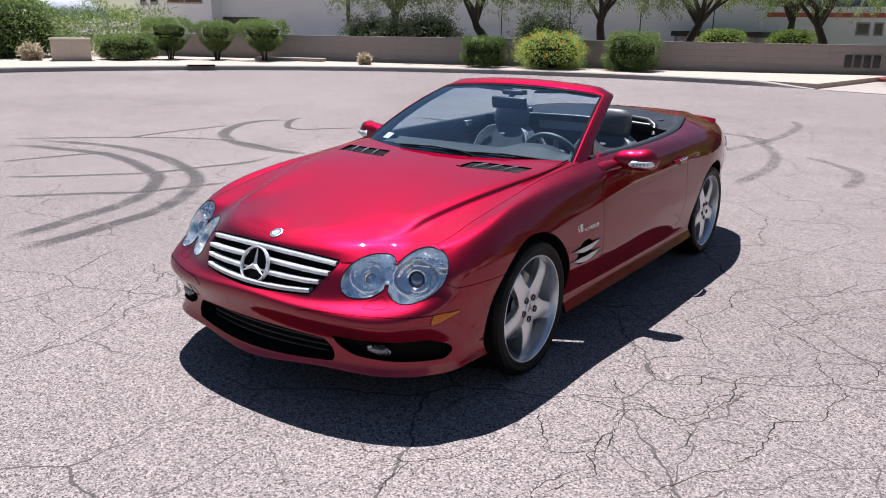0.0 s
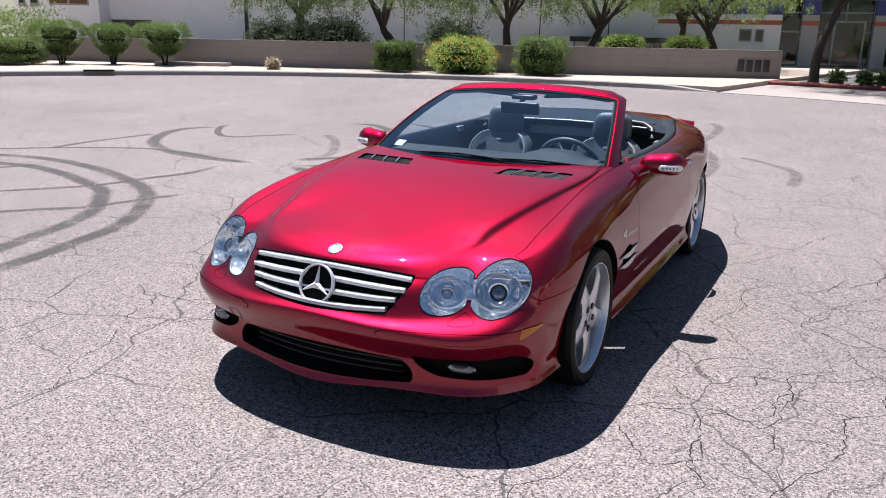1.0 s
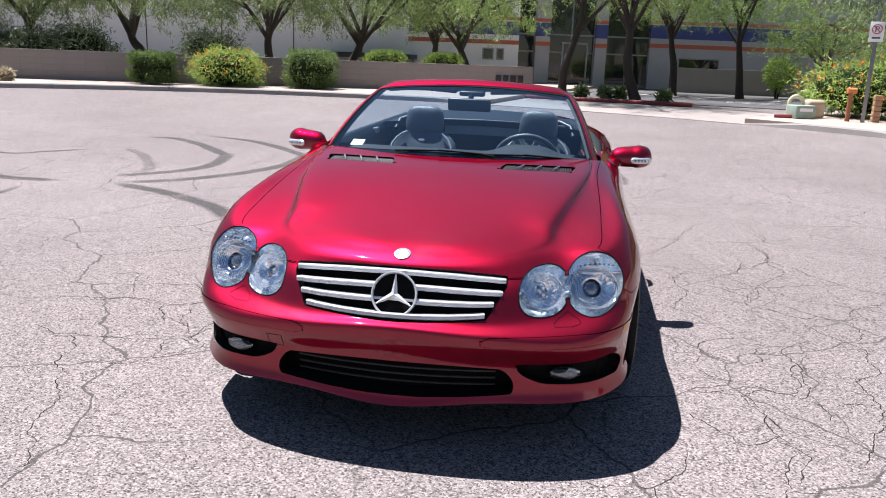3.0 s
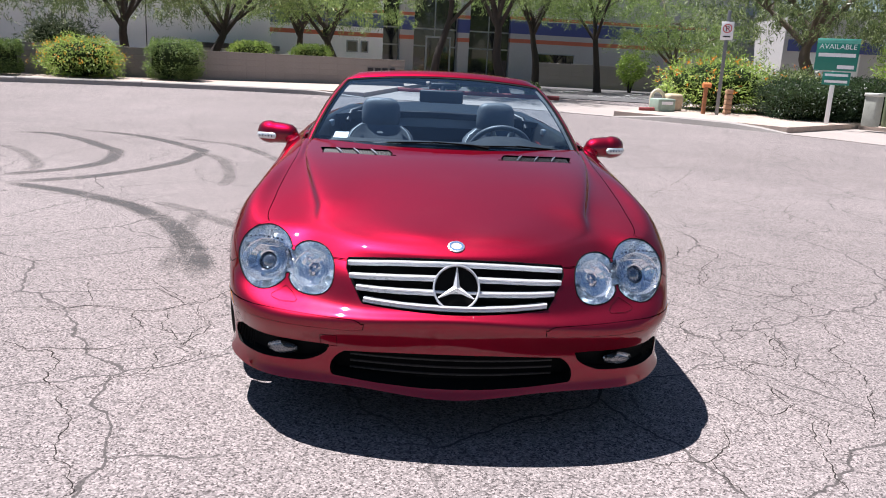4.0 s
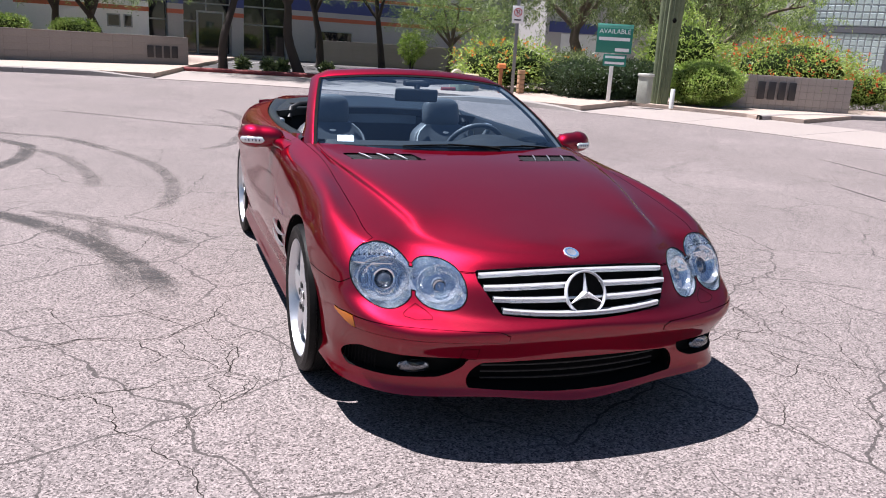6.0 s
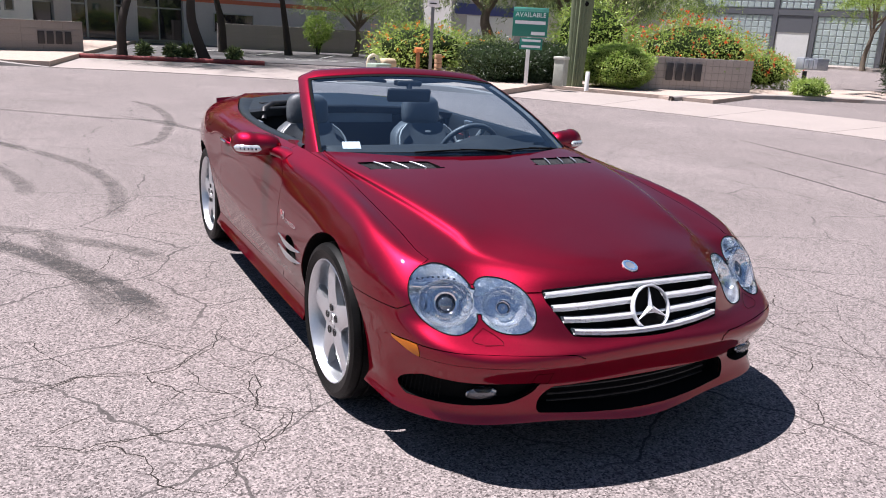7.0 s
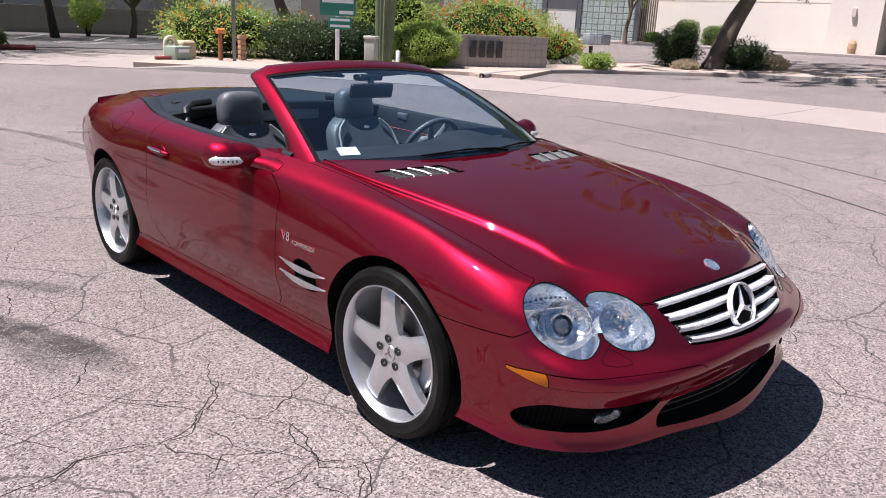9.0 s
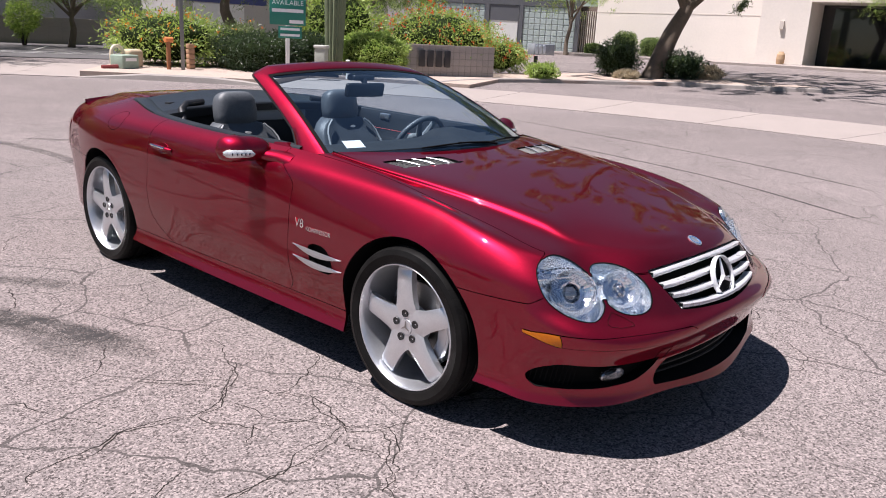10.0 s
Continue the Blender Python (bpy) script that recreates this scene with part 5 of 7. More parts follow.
# storm drain in the kerb
DRAIN = 144.5
a = radians(DRAIN)
x, y = CX + RAD * math.cos(a), CY + RAD * math.sin(a)
bm = bmesh.new()
box(bm, 0, 0, 0, .85, .34, .035, .01)
tagged(obj("storm_drain", bm, VOID, matrix=pose(x, y, lift(x, y) + .15, 0, 0, DRAIN - 90), smooth=40), "dark storm drain inlet in the kerb", "drain")

# ---- marks on the asphalt ----


def mark_material(name, color, strength):
    m, t, p, out = shader(name)
    v = coords(t)
    f = noisy(t, v, 3.5, 5, 0.7)
    g = node(t, "ShaderNodeTexVoronoi", Scale=150.0)
    t.links.new(v, g.inputs["Vector"])
    gs = t.nodes.new("ShaderNodeSeparateColor")
    t.links.new(g.outputs["Color"], gs.inputs[0])
    a = calc(t, "MULTIPLY", ramp(t, f, [(0.30, (0.45, 0.45, 0.45)), (0.55, (1, 1, 1))]), ramp(t, gs.outputs[0], [(0.65, (1, 1, 1)), (0.97, (0.45,) * 3)]))
    p.inputs["Base Color"].default_value = (*color, 1)
    p.inputs["Roughness"].default_value = 0.85
    fade = t.nodes.new("ShaderNodeAttribute")
    fade.attribute_name = "fade"
    t.links.new(calc(t, "MULTIPLY", calc(t, "MULTIPLY", a, strength), fade.outputs["Fac"]), p.inputs["Alpha"])
    return m


SKID = mark_material("tyre_mark_rubber", (0.020, 0.018, 0.018), 1.0)
SKID_FAINT = mark_material("faint_tyre_mark", (0.03, 0.027, 0.027), 0.58)
CRACK = plain("crack_dirt", (0.026, 0.023, 0.022), 1.0, vary=0.4, scale=20, spec=0.0)


def strip(name, pts, width, mat, label, dz=.004, wob=0.0, ends=.35, cat="tyre mark", n=60):
    bm = bmesh.new()
    line = spline([(x, y, 0) for x, y in pts], n)
    rows = []
    for i, p in enumerate(line):
        d = (line[min(i + 1, n - 1)] - line[max(i - 1, 0)]).normalized()
        s = Vector((-d.y, d.x, 0))
        q = i / (n - 1)
        w = width * min(1, ends + q * 8, ends + (1 - q) * 8) * (1 + wob * noise.noise(p * 9) * 1.1 + wob * noise.noise(p * 60) * .6) / 2
        p = p + s * wob * .03 * noise.noise(p * 6) + s * wob * .022 * noise.noise(p * 25) + s * wob * .010 * noise.noise(p * 70)
        w = max(w, width * .12)
        rows.append([(*(p + s * w * k).xy, lift(p.x, p.y) + dz) for k in (1, .45, -.45, -1)])
    wear = bm.verts.layers.float.new("fade")
    vs = loft(bm, rows)
    for i, r in enumerate(vs):
        q = i / (n - 1)
        for v, k in zip(r, (.0, 1.0, 1.0, .0)):
            v[wear] = k * min(1, q * 10, (1 - q) * 8)
    ob = tagged(obj(name, bm, mat), label, cat, kind="structure")
    ob.visible_shadow = False
    return ob


RING_MARKS = (
    [(-7.9, 0.47), (-7.55, 0.7), (-7.04, 0.83), (-6.38, 0.98), (-5.7, 0.89), (-5.01, 0.67), (-4.62, 0.52), (-4.23, 0.2), (-3.88, -0.18), (-3.67, -0.59), (-3.56, -0.95), (-3.45, -1.26), (-3.38, -1.52), (-3.36, -1.67)],
    [(-8.29, 0.86), (-7.6, 1.14), (-6.98, 1.35), (-6.36, 1.4), (-5.6, 1.28), (-4.78, 1.0), (-4.24, 0.73), (-3.87, 0.4), (-3.54, 0.01), (-3.28, -0.43), (-3.16, -0.83), (-3.07, -1.2), (-3.0, -1.55), (-2.97, -1.76)],
)
LOOP_MARKS = (
    [(-7.21, 4.82), (-7.45, 4.42), (-7.33, 3.86), (-6.81, 3.14), (-6.13, 2.7), (-5.49, 2.54), (-4.89, 2.54), (-4.46, 2.58)],
    [(-4.06, 2.67), (-3.71, 2.51), (-3.29, 2.32), (-2.9, 2.08), (-2.55, 1.81), (-2.26, 1.49), (-1.99, 1.12), (-1.75, 0.68), (-1.58, 0.29), (-1.47, -0.02), (-1.4, -0.33)],
    [(-5.91, 6.44), (-5.4, 6.55), (-4.73, 6.05), (-4.11, 5.35), (-3.89, 5.07), (-3.69, 4.28), (-3.74, 3.8), (-3.91, 3.46), (-4.11, 3.19), (-4.22, 2.98)],
    [(-5.3, 7.15), (-4.44, 6.88), (-3.74, 6.38), (-3.16, 5.76), (-2.95, 5.45), (-2.9, 4.56), (-3.08, 3.81), (-3.41, 3.17), (-3.73, 2.84), (-4.04, 2.64)],
)
LINE_MARKS = (
    [(-4.47, 2.57), (-5.05, 2.57), (-5.66, 2.68), (-6.27, 2.65), (-6.85, 2.36), (-7.39, 1.93), (-7.94, 1.32), (-8.44, 0.72)],
    [(-5.83, -0.5), (-5.54, -0.26), (-5.19, 0.16), (-4.95, 0.48), (-4.81, 0.77), (-4.74, 1.17), (-4.61, 1.69), (-4.71, 2.27)],
    [(-4.86, -0.96), (-4.64, -0.72), (-4.34, -0.34), (-4.09, -0.08), (-3.98, 0.26), (-3.9, 0.53), (-3.79, 0.84)],
    [(-6.7, -0.09), (-6.65, 0.24), (-6.53, 0.75), (-6.35, 1.13)],
    [(-5.68, 4.91), (-5.98, 4.52), (-6.26, 4.12), (-6.66, 4.24), (-7.19, 4.84), (-7.27, 5.17)],
    [(-7.34, 1.89), (-7.42, 2.55), (-7.4, 3.19), (-7.38, 3.72)],
)
FAINT_MARKS = (
    [(-2.97, 5.44), (-2.5, 4.7), (-2.15, 3.61), (-2.05, 2.91)],
    [(-5.37, 5.19), (-4.84, 4.67), (-4.24, 3.78), (-4.11, 3.26)],
    [(-3.62, 6.67), (-3.16, 6.5), (-2.62, 6.19), (-2.03, 5.23)],
    [(-2.93, 6.45), (-2.4, 5.87), (-1.99, 5.16), (-1.64, 4.39), (-1.45, 3.62), (-1.39, 2.97), (-1.43, 2.35), (-1.52, 1.9)],
    [(-3.27, 9.51), (-2.58, 9.12), (-1.99, 8.72), (-1.16, 8.14), (-0.4, 7.77), (-0.23, 6.97)],
    [(-0.68, 10.63), (-0.37, 9.77), (-0.29, 8.23), (-0.46, 6.96), (-0.73, 5.91), (-1.11, 5.43)],
    [(-2.44, 2.03), (-2.05, 1.74), (-1.68, 1.35), (-1.45, 1.11), (-1.24, 0.79)],
    [(-1.95, 1.78), (-1.86, 1.1), (-1.72, .45), (-1.62, -.2)],
    [(.25, 3.98), (.27, 5.45), (-.06, 6.82), (-1.01, 8.53)],
    [(.41, 6.59), (1.15, 5.71), (1.25, 4.51)],
)
LONG_MARKS = ([(6.4, 3.2), (5.73, .54), (4.62, -1.62)], [(8.3, 5.6), (7.42, 1.32), (6.5, -1.15)])
for pts in RING_MARKS:
    strip("tyre_mark", pts, .21, SKID, "dark curved tyre mark on the asphalt", n=90)
for pts in LOOP_MARKS:
    strip("tyre_mark", pts, .23, SKID, "dark curved tyre mark on the asphalt", n=90)
for pts in LINE_MARKS:
    strip("tyre_mark", pts, .13, SKID, "narrow dark tyre mark on the asphalt", n=70)
for pts in FAINT_MARKS:
    strip("tyre_mark", pts, .19, SKID_FAINT, "faint curved tyre mark on the asphalt")
for pts in LONG_MARKS:
    strip("asphalt_seam", pts, .06, SKID, "thin dark seam across the asphalt", cat="seam")


def crack(pts, width=.0046):
    length = sum(math.dist(a, b) for a, b in zip(pts, pts[1:]))
    strip("asphalt_crack", pts, width, CRACK, "dark open crack in the asphalt", .0035, .8, .3, "crack", max(20, int(length / .02)))


CRACKS_WEST_A = (
    [(-2.04, -0.84), (-1.96, -0.87), (-1.85, -0.83), (-1.77, -0.82), (-1.68, -0.84), (-1.57, -0.86), (-1.44, -0.82), (-1.34, -0.71), (-1.21, -0.61), (-1.2, -0.52), (-1.18, -0.44), (-1.13, -0.36), (-1.08, -0.21)],
    [(-1.24, -0.91), (-1.15, -0.91), (-1.03, -0.83), (-0.89, -0.74), (-0.83, -0.64)],
    [(-1.24, -0.91), (-1.17, -0.97), (-1.14, -1.01), (-1.18, -1.15), (-1.18, -1.25), (-1.21, -1.32), (-1.11, -1.39), (-1.01, -1.42), (-0.91, -1.44)],
    [(-1.11, -1.39), (-1.16, -1.5), (-1.24, -1.57), (-1.27, -1.63), (-1.34, -1.68), (-1.38, -1.7)],
    [(-1.21, -1.32), (-1.32, -1.35), (-1.42, -1.38), (-1.52, -1.38), (-1.62, -1.39), (-1.72, -1.4), (-1.8, -1.42), (-1.87, -1.41)],
    [(-1.52, -1.16), (-1.42, -1.07), (-1.3, -1.14), (-1.2, -1.16)],
)
CRACKS_WEST_B = (
    [(-1.9, 0.45), (-1.76, 0.61), (-1.6, 0.79), (-1.54, 1.1)],
    [(-1.83, 0.13), (-1.66, 0.09), (-1.5, 0.04), (-1.38, 0.1), (-1.17, 0.16), (-0.99, 0.21)],
    [(-1.77, -0.3), (-1.68, -0.28), (-1.57, -0.16), (-1.52, -0.01)],
    [(-1.59, -0.47), (-1.49, -0.55), (-1.39, -0.65), (-1.34, -0.71)],
    [(-1.75, 1.74), (-1.42, 1.57), (-1.17, 1.47), (-1.02, 1.35)],
    [(-1.42, 1.59), (-1.25, 1.98), (-1.03, 2.21)],
    [(-1.68, 2.43), (-1.42, 2.52), (-1.17, 2.87), (-0.91, 2.93)],
    [(-1.94, -1.26), (-1.86, -1.21), (-1.77, -1.17)],
)
CRACKS_NOSE_A = (
    [(-1.99, -1.32), (-1.86, -1.38), (-1.81, -1.43), (-1.73, -1.41), (-1.68, -1.49), (-1.62, -1.57), (-1.61, -1.67), (-1.57, -1.76), (-1.49, -1.82), (-1.46, -1.83)],
    [(-1.46, -1.83), (-1.46, -1.93), (-1.38, -2.02), (-1.34, -2.12), (-1.33, -2.23), (-1.31, -2.29), (-1.28, -2.35), (-1.22, -2.4), (-1.16, -2.48), (-1.15, -2.53), (-1.18, -2.56)],
    [(-1.46, -1.83), (-1.39, -1.78), (-1.34, -1.68), (-1.25, -1.65), (-1.22, -1.59), (-1.15, -1.55), (-1.07, -1.41), (-1.13, -1.33), (-1.17, -1.28), (-1.15, -1.16), (-1.13, -1.0), (-1.22, -0.87), (-1.28, -0.69)],
    [(-1.73, -1.41), (-1.63, -1.4), (-1.52, -1.39), (-1.41, -1.33), (-1.29, -1.31), (-1.17, -1.28)],
)
CRACKS_NOSE_B = (
    [(-2.16, -0.98), (-2.11, -0.88), (-1.94, -0.84), (-1.74, -0.8), (-1.56, -0.85), (-1.45, -0.85), (-1.34, -0.73), (-1.24, -0.67), (-1.15, -0.48)],
    [(-1.67, -0.29), (-1.51, -0.49), (-1.38, -0.61), (-1.28, -0.69)],
    [(-2.14, -0.4), (-2.0, -0.34), (-1.94, -0.51), (-1.82, -0.73)],
    [(-1.56, -0.85), (-1.5, -0.99), (-1.42, -1.11)],
    [(-1.38, -0.86), (-1.35, -1.08), (-1.28, -1.12), (-1.22, -1.27)],
    [(-1.22, -1.59), (-1.27, -1.43), (-1.28, -1.39)],
)
CRACKS_FRONT_A = (
    [(1.91, 1.67), (2.09, 1.58), (2.07, 1.1), (2.11, 0.89), (1.92, 0.62), (1.79, 0.41), (1.7, 0.15), (1.69, 0.03), (1.8, -0.03), (1.91, -0.12), (2.06, -0.14), (2.18, -0.12), (2.35, -0.06), (2.61, -0.06), (2.84, -0.01)],
    [(2.18, -0.12), (2.32, 0.12), (2.52, 0.27), (2.77, 0.22), (3.03, 0.3)],
    [(1.15, -1.37), (1.31, -1.32), (1.41, -1.26), (1.51, -1.26), (1.58, -1.29), (1.66, -1.18), (1.65, -1.05), (1.71, -0.92), (1.81, -0.86)],
    [(1.39, -1.32), (1.38, -1.42), (1.42, -1.51), (1.42, -1.58), (1.43, -1.68), (1.47, -1.79)],
    [(1.13, -1.57), (1.17, -1.67), (1.22, -1.75), (1.29, -1.84), (1.42, -1.72)],
    [(1.47, -1.86), (1.41, -1.96), (1.38, -2.07), (1.39, -2.12), (1.49, -2.14)],
)
CRACKS_FRONT_B = (
    [(1.39, -2.12), (1.34, -2.2), (1.32, -2.3), (1.31, -2.39)],
    [(0.69, -2.24), (0.73, -2.26), (0.84, -2.22), (0.92, -2.21), (1.01, -2.11), (1.08, -1.93)],
    [(0.92, -2.21), (0.92, -2.32), (0.94, -2.38), (0.96, -2.43)],
    [(2.25, 3.3), (2.56, 3.92), (3.09, 4.83), (3.67, 6.03)],
    [(3.3, 2.31), (3.44, 2.58), (3.59, 3.04), (4.03, 3.64)],
    [(2.85, 3.25), (3.33, 3.41), (3.72, 3.89)],
)
CRACKS_EAST_A = (
    [(1.16, -1.36), (1.26, -1.34), (1.37, -1.35), (1.42, -1.3), (1.49, -1.27), (1.6, -1.3), (1.63, -1.33), (1.69, -1.19), (1.68, -1.09), (1.73, -0.95), (1.71, -0.88), (1.69, -0.7), (1.81, -0.6), (1.97, -0.45)],
    [(1.47, -1.69), (1.43, -1.53), (1.4, -1.39), (1.41, -1.31)],
    [(1.42, -2.07), (1.46, -1.96), (1.5, -1.86), (1.41, -1.76), (1.47, -1.69)],
    [(1.68, -1.91), (1.74, -1.78), (1.81, -1.64), (1.9, -1.54), (1.89, -1.5), (1.93, -1.35), (1.93, -1.19), (1.96, -1.04), (2.09, -0.91), (2.07, -0.76), (2.12, -0.63), (2.05, -0.49), (1.95, -0.33), (1.92, -0.18)],
    [(1.92, -0.18), (1.8, -0.02), (1.67, 0.05), (1.5, 0.18), (1.38, 0.24), (1.3, 0.43), (1.35, 0.61), (1.47, 0.76)],
)
CRACKS_EAST_B = (
    [(1.92, -0.18), (2.02, -0.1), (2.1, -0.1), (2.2, -0.17), (2.2, -0.32), (2.14, -0.45), (2.05, -0.49)],
    [(1.73, -0.95), (1.84, -0.99), (1.96, -1.04)],
    [(1.13, 1.11), (1.32, 1.38), (1.49, 1.76), (1.64, 2.22), (1.85, 2.67)],
    [(1.15, 0.85), (1.33, 0.84), (1.43, 0.73), (1.63, 0.68), (1.84, 0.45), (2.05, 0.24), (2.13, 0.24)],
    [(1.67, 0.05), (1.78, 0.23), (1.84, 0.45)],
    [(1.63, 0.68), (1.77, 0.85), (1.89, 1.18)],
    [(1.22, -0.12), (1.33, -0.25), (1.46, -0.48), (1.52, -0.58)],
    [(1.23, -0.15), (1.28, 0.01), (1.37, 0.23)],
    [(1.2, -1.05), (1.27, -0.89), (1.27, -0.8), (1.38, -0.63), (1.52, -0.6)],
    [(1.25, -0.79), (1.36, -0.9), (1.44, -0.97), (1.56, -0.89), (1.55, -0.8), (1.61, -0.71)],
)
CRACKS_EAST_C = (
    [(0.84, 2.09), (1.11, 2.47), (1.27, 3.04), (1.19, 3.56), (1.08, 3.61)],
    [(1.16, 2.51), (1.34, 2.5), (1.56, 2.52), (1.54, 2.82), (1.31, 2.89)],
    [(0.66, 4.03), (0.95, 3.73), (1.23, 3.69), (1.71, 3.72)],
    [(1.69, -1.53), (1.68, -1.39), (1.62, -1.34)],
    [(1.22, -1.08), (1.32, -1.19), (1.4, -1.21), (1.5, -1.26)],
    [(1.74, -1.37), (1.85, -1.33), (1.92, -1.32)],
)
for lines in (CRACKS_WEST_A, CRACKS_WEST_B, CRACKS_NOSE_A, CRACKS_NOSE_B, CRACKS_FRONT_A, CRACKS_FRONT_B, CRACKS_EAST_A, CRACKS_EAST_B, CRACKS_EAST_C):
    for pts in lines:
        crack(pts)

# ---- plants ----


def leaf_material(name, a, b, c=None):
    m, t, p, out = shader(name)
    t.nodes.remove(p)
    geo = t.nodes.new("ShaderNodeNewGeometry")
    stops = [(0.0, a), (0.6, b)] + ([(1.0, c)] if c else [])
    col = ramp(t, geo.outputs["Random Per Island"], stops)
    d = t.nodes.new("ShaderNodeBsdfDiffuse")
    tr = t.nodes.new("ShaderNodeBsdfTranslucent")
    gl = t.nodes.new("ShaderNodeBsdfGlossy")
    gl.inputs["Roughness"].default_value = 0.45
    for n in (d, tr):
        t.links.new(col, n.inputs[0])
    m1 = t.nodes.new("ShaderNodeMixShader")
    m1.inputs[0].default_value = 0.45
    t.links.new(d.outputs[0], m1.inputs[1])
    t.links.new(tr.outputs[0], m1.inputs[2])
    m2 = t.nodes.new("ShaderNodeMixShader")
    m2.inputs[0].default_value = 0.04
    t.links.new(m1.outputs[0], m2.inputs[1])
    t.links.new(gl.outputs[0], m2.inputs[2])
    t.links.new(m2.outputs[0], out.inputs[0])
    return m


LEAF_TRIM = leaf_material("trimmed_bush_leaf", (0.050, 0.086, 0.022), (0.148, 0.226, 0.056), (0.315, 0.400, 0.120))
LEAF_DARK = leaf_material("dark_hedge_leaf", (0.015, 0.03, 0.012), (0.04, 0.07, 0.025))
LEAF_BRIGHT = leaf_material("bright_bush_leaf", (0.132, 0.220, 0.033), (0.330, 0.462, 0.088), (0.495, 0.572, 0.176))
LEAF_TREE = leaf_material("feathery_tree_leaf", (0.075, 0.125, 0.030), (0.225, 0.320, 0.088), (0.440, 0.530, 0.190))
LEAF_OLIVE = leaf_material("olive_tree_leaf", (0.055, 0.085, 0.030), (0.150, 0.200, 0.070), (0.330, 0.385, 0.165))
LEAF_SAGE = leaf_material("sage_shrub_leaf", (0.050, 0.070, 0.035), (0.120, 0.150, 0.075), (0.26, 0.29, 0.17))
FLOWER_ORANGE = leaf_material("orange_flower", (0.75, 0.14, 0.02), (0.8, 0.3, 0.03))
FLOWER_YELLOW = leaf_material("yellow_orange_flower", (0.80, 0.56, 0.05), (0.8, 0.30, 0.03))
FLOWER_RED = leaf_material("red_flower", (0.65, 0.04, 0.02), (0.75, 0.12, 0.03))
DRY = leaf_material("dry_grass", (0.36, 0.29, 0.19), (0.52, 0.45, 0.32))
# near-black green: the shade inside a shrub, put into its core's colour
LEAF_CORE_SHADE = plain("shaded_leaf_core", (0.018, 0.028, 0.010), 0.95, vary=0.5, scale=20, spec=0.05)
BARK = plain("dark_bark", (0.035, 0.027, 0.022), 0.95, vary=0.4, scale=5, bumps=0.8, bscale=25)
BARK_LIGHT = plain("grey_brown_bark", (0.13, 0.10, 0.075), 0.95, vary=0.4, scale=5, bumps=0.9, bscale=22)


def blades(rng, pts, nrm, size, droop, slim=0.35):
    """Small leaf faces at points; each is an island of its own."""
    k = len(pts)
    d = rng.normal(size=(k, 3)) + nrm * .9
    d[:, 2] -= droop
    d /= np.linalg.norm(d, axis=1, keepdims=True)
    s = np.cross(d, rng.normal(size=(k, 3)))
    s /= np.linalg.norm(s, axis=1, keepdims=True)
    ln = size * rng.uniform(.6, 1.4, (k, 1))
    a = pts - s * ln * slim * .5
    b = pts + s * ln * slim * .5
    c = pts + d * ln
    return np.stack([a, b, c + s * ln * slim * .12, c - s * ln * slim * .12], 1).reshape(-1, 3)


def leaf_mesh(name, verts, mat, parent, label=""):
    n = len(verts) // 4
    me = bpy.data.meshes.new(name)
    me.from_pydata(verts.tolist(), [], np.arange(n * 4).reshape(-1, 4).tolist())
    me.materials.append(mat)
    ob = new(name, me)
    ob.parent = parent
    if label:
        tagged(ob, label)
    return ob


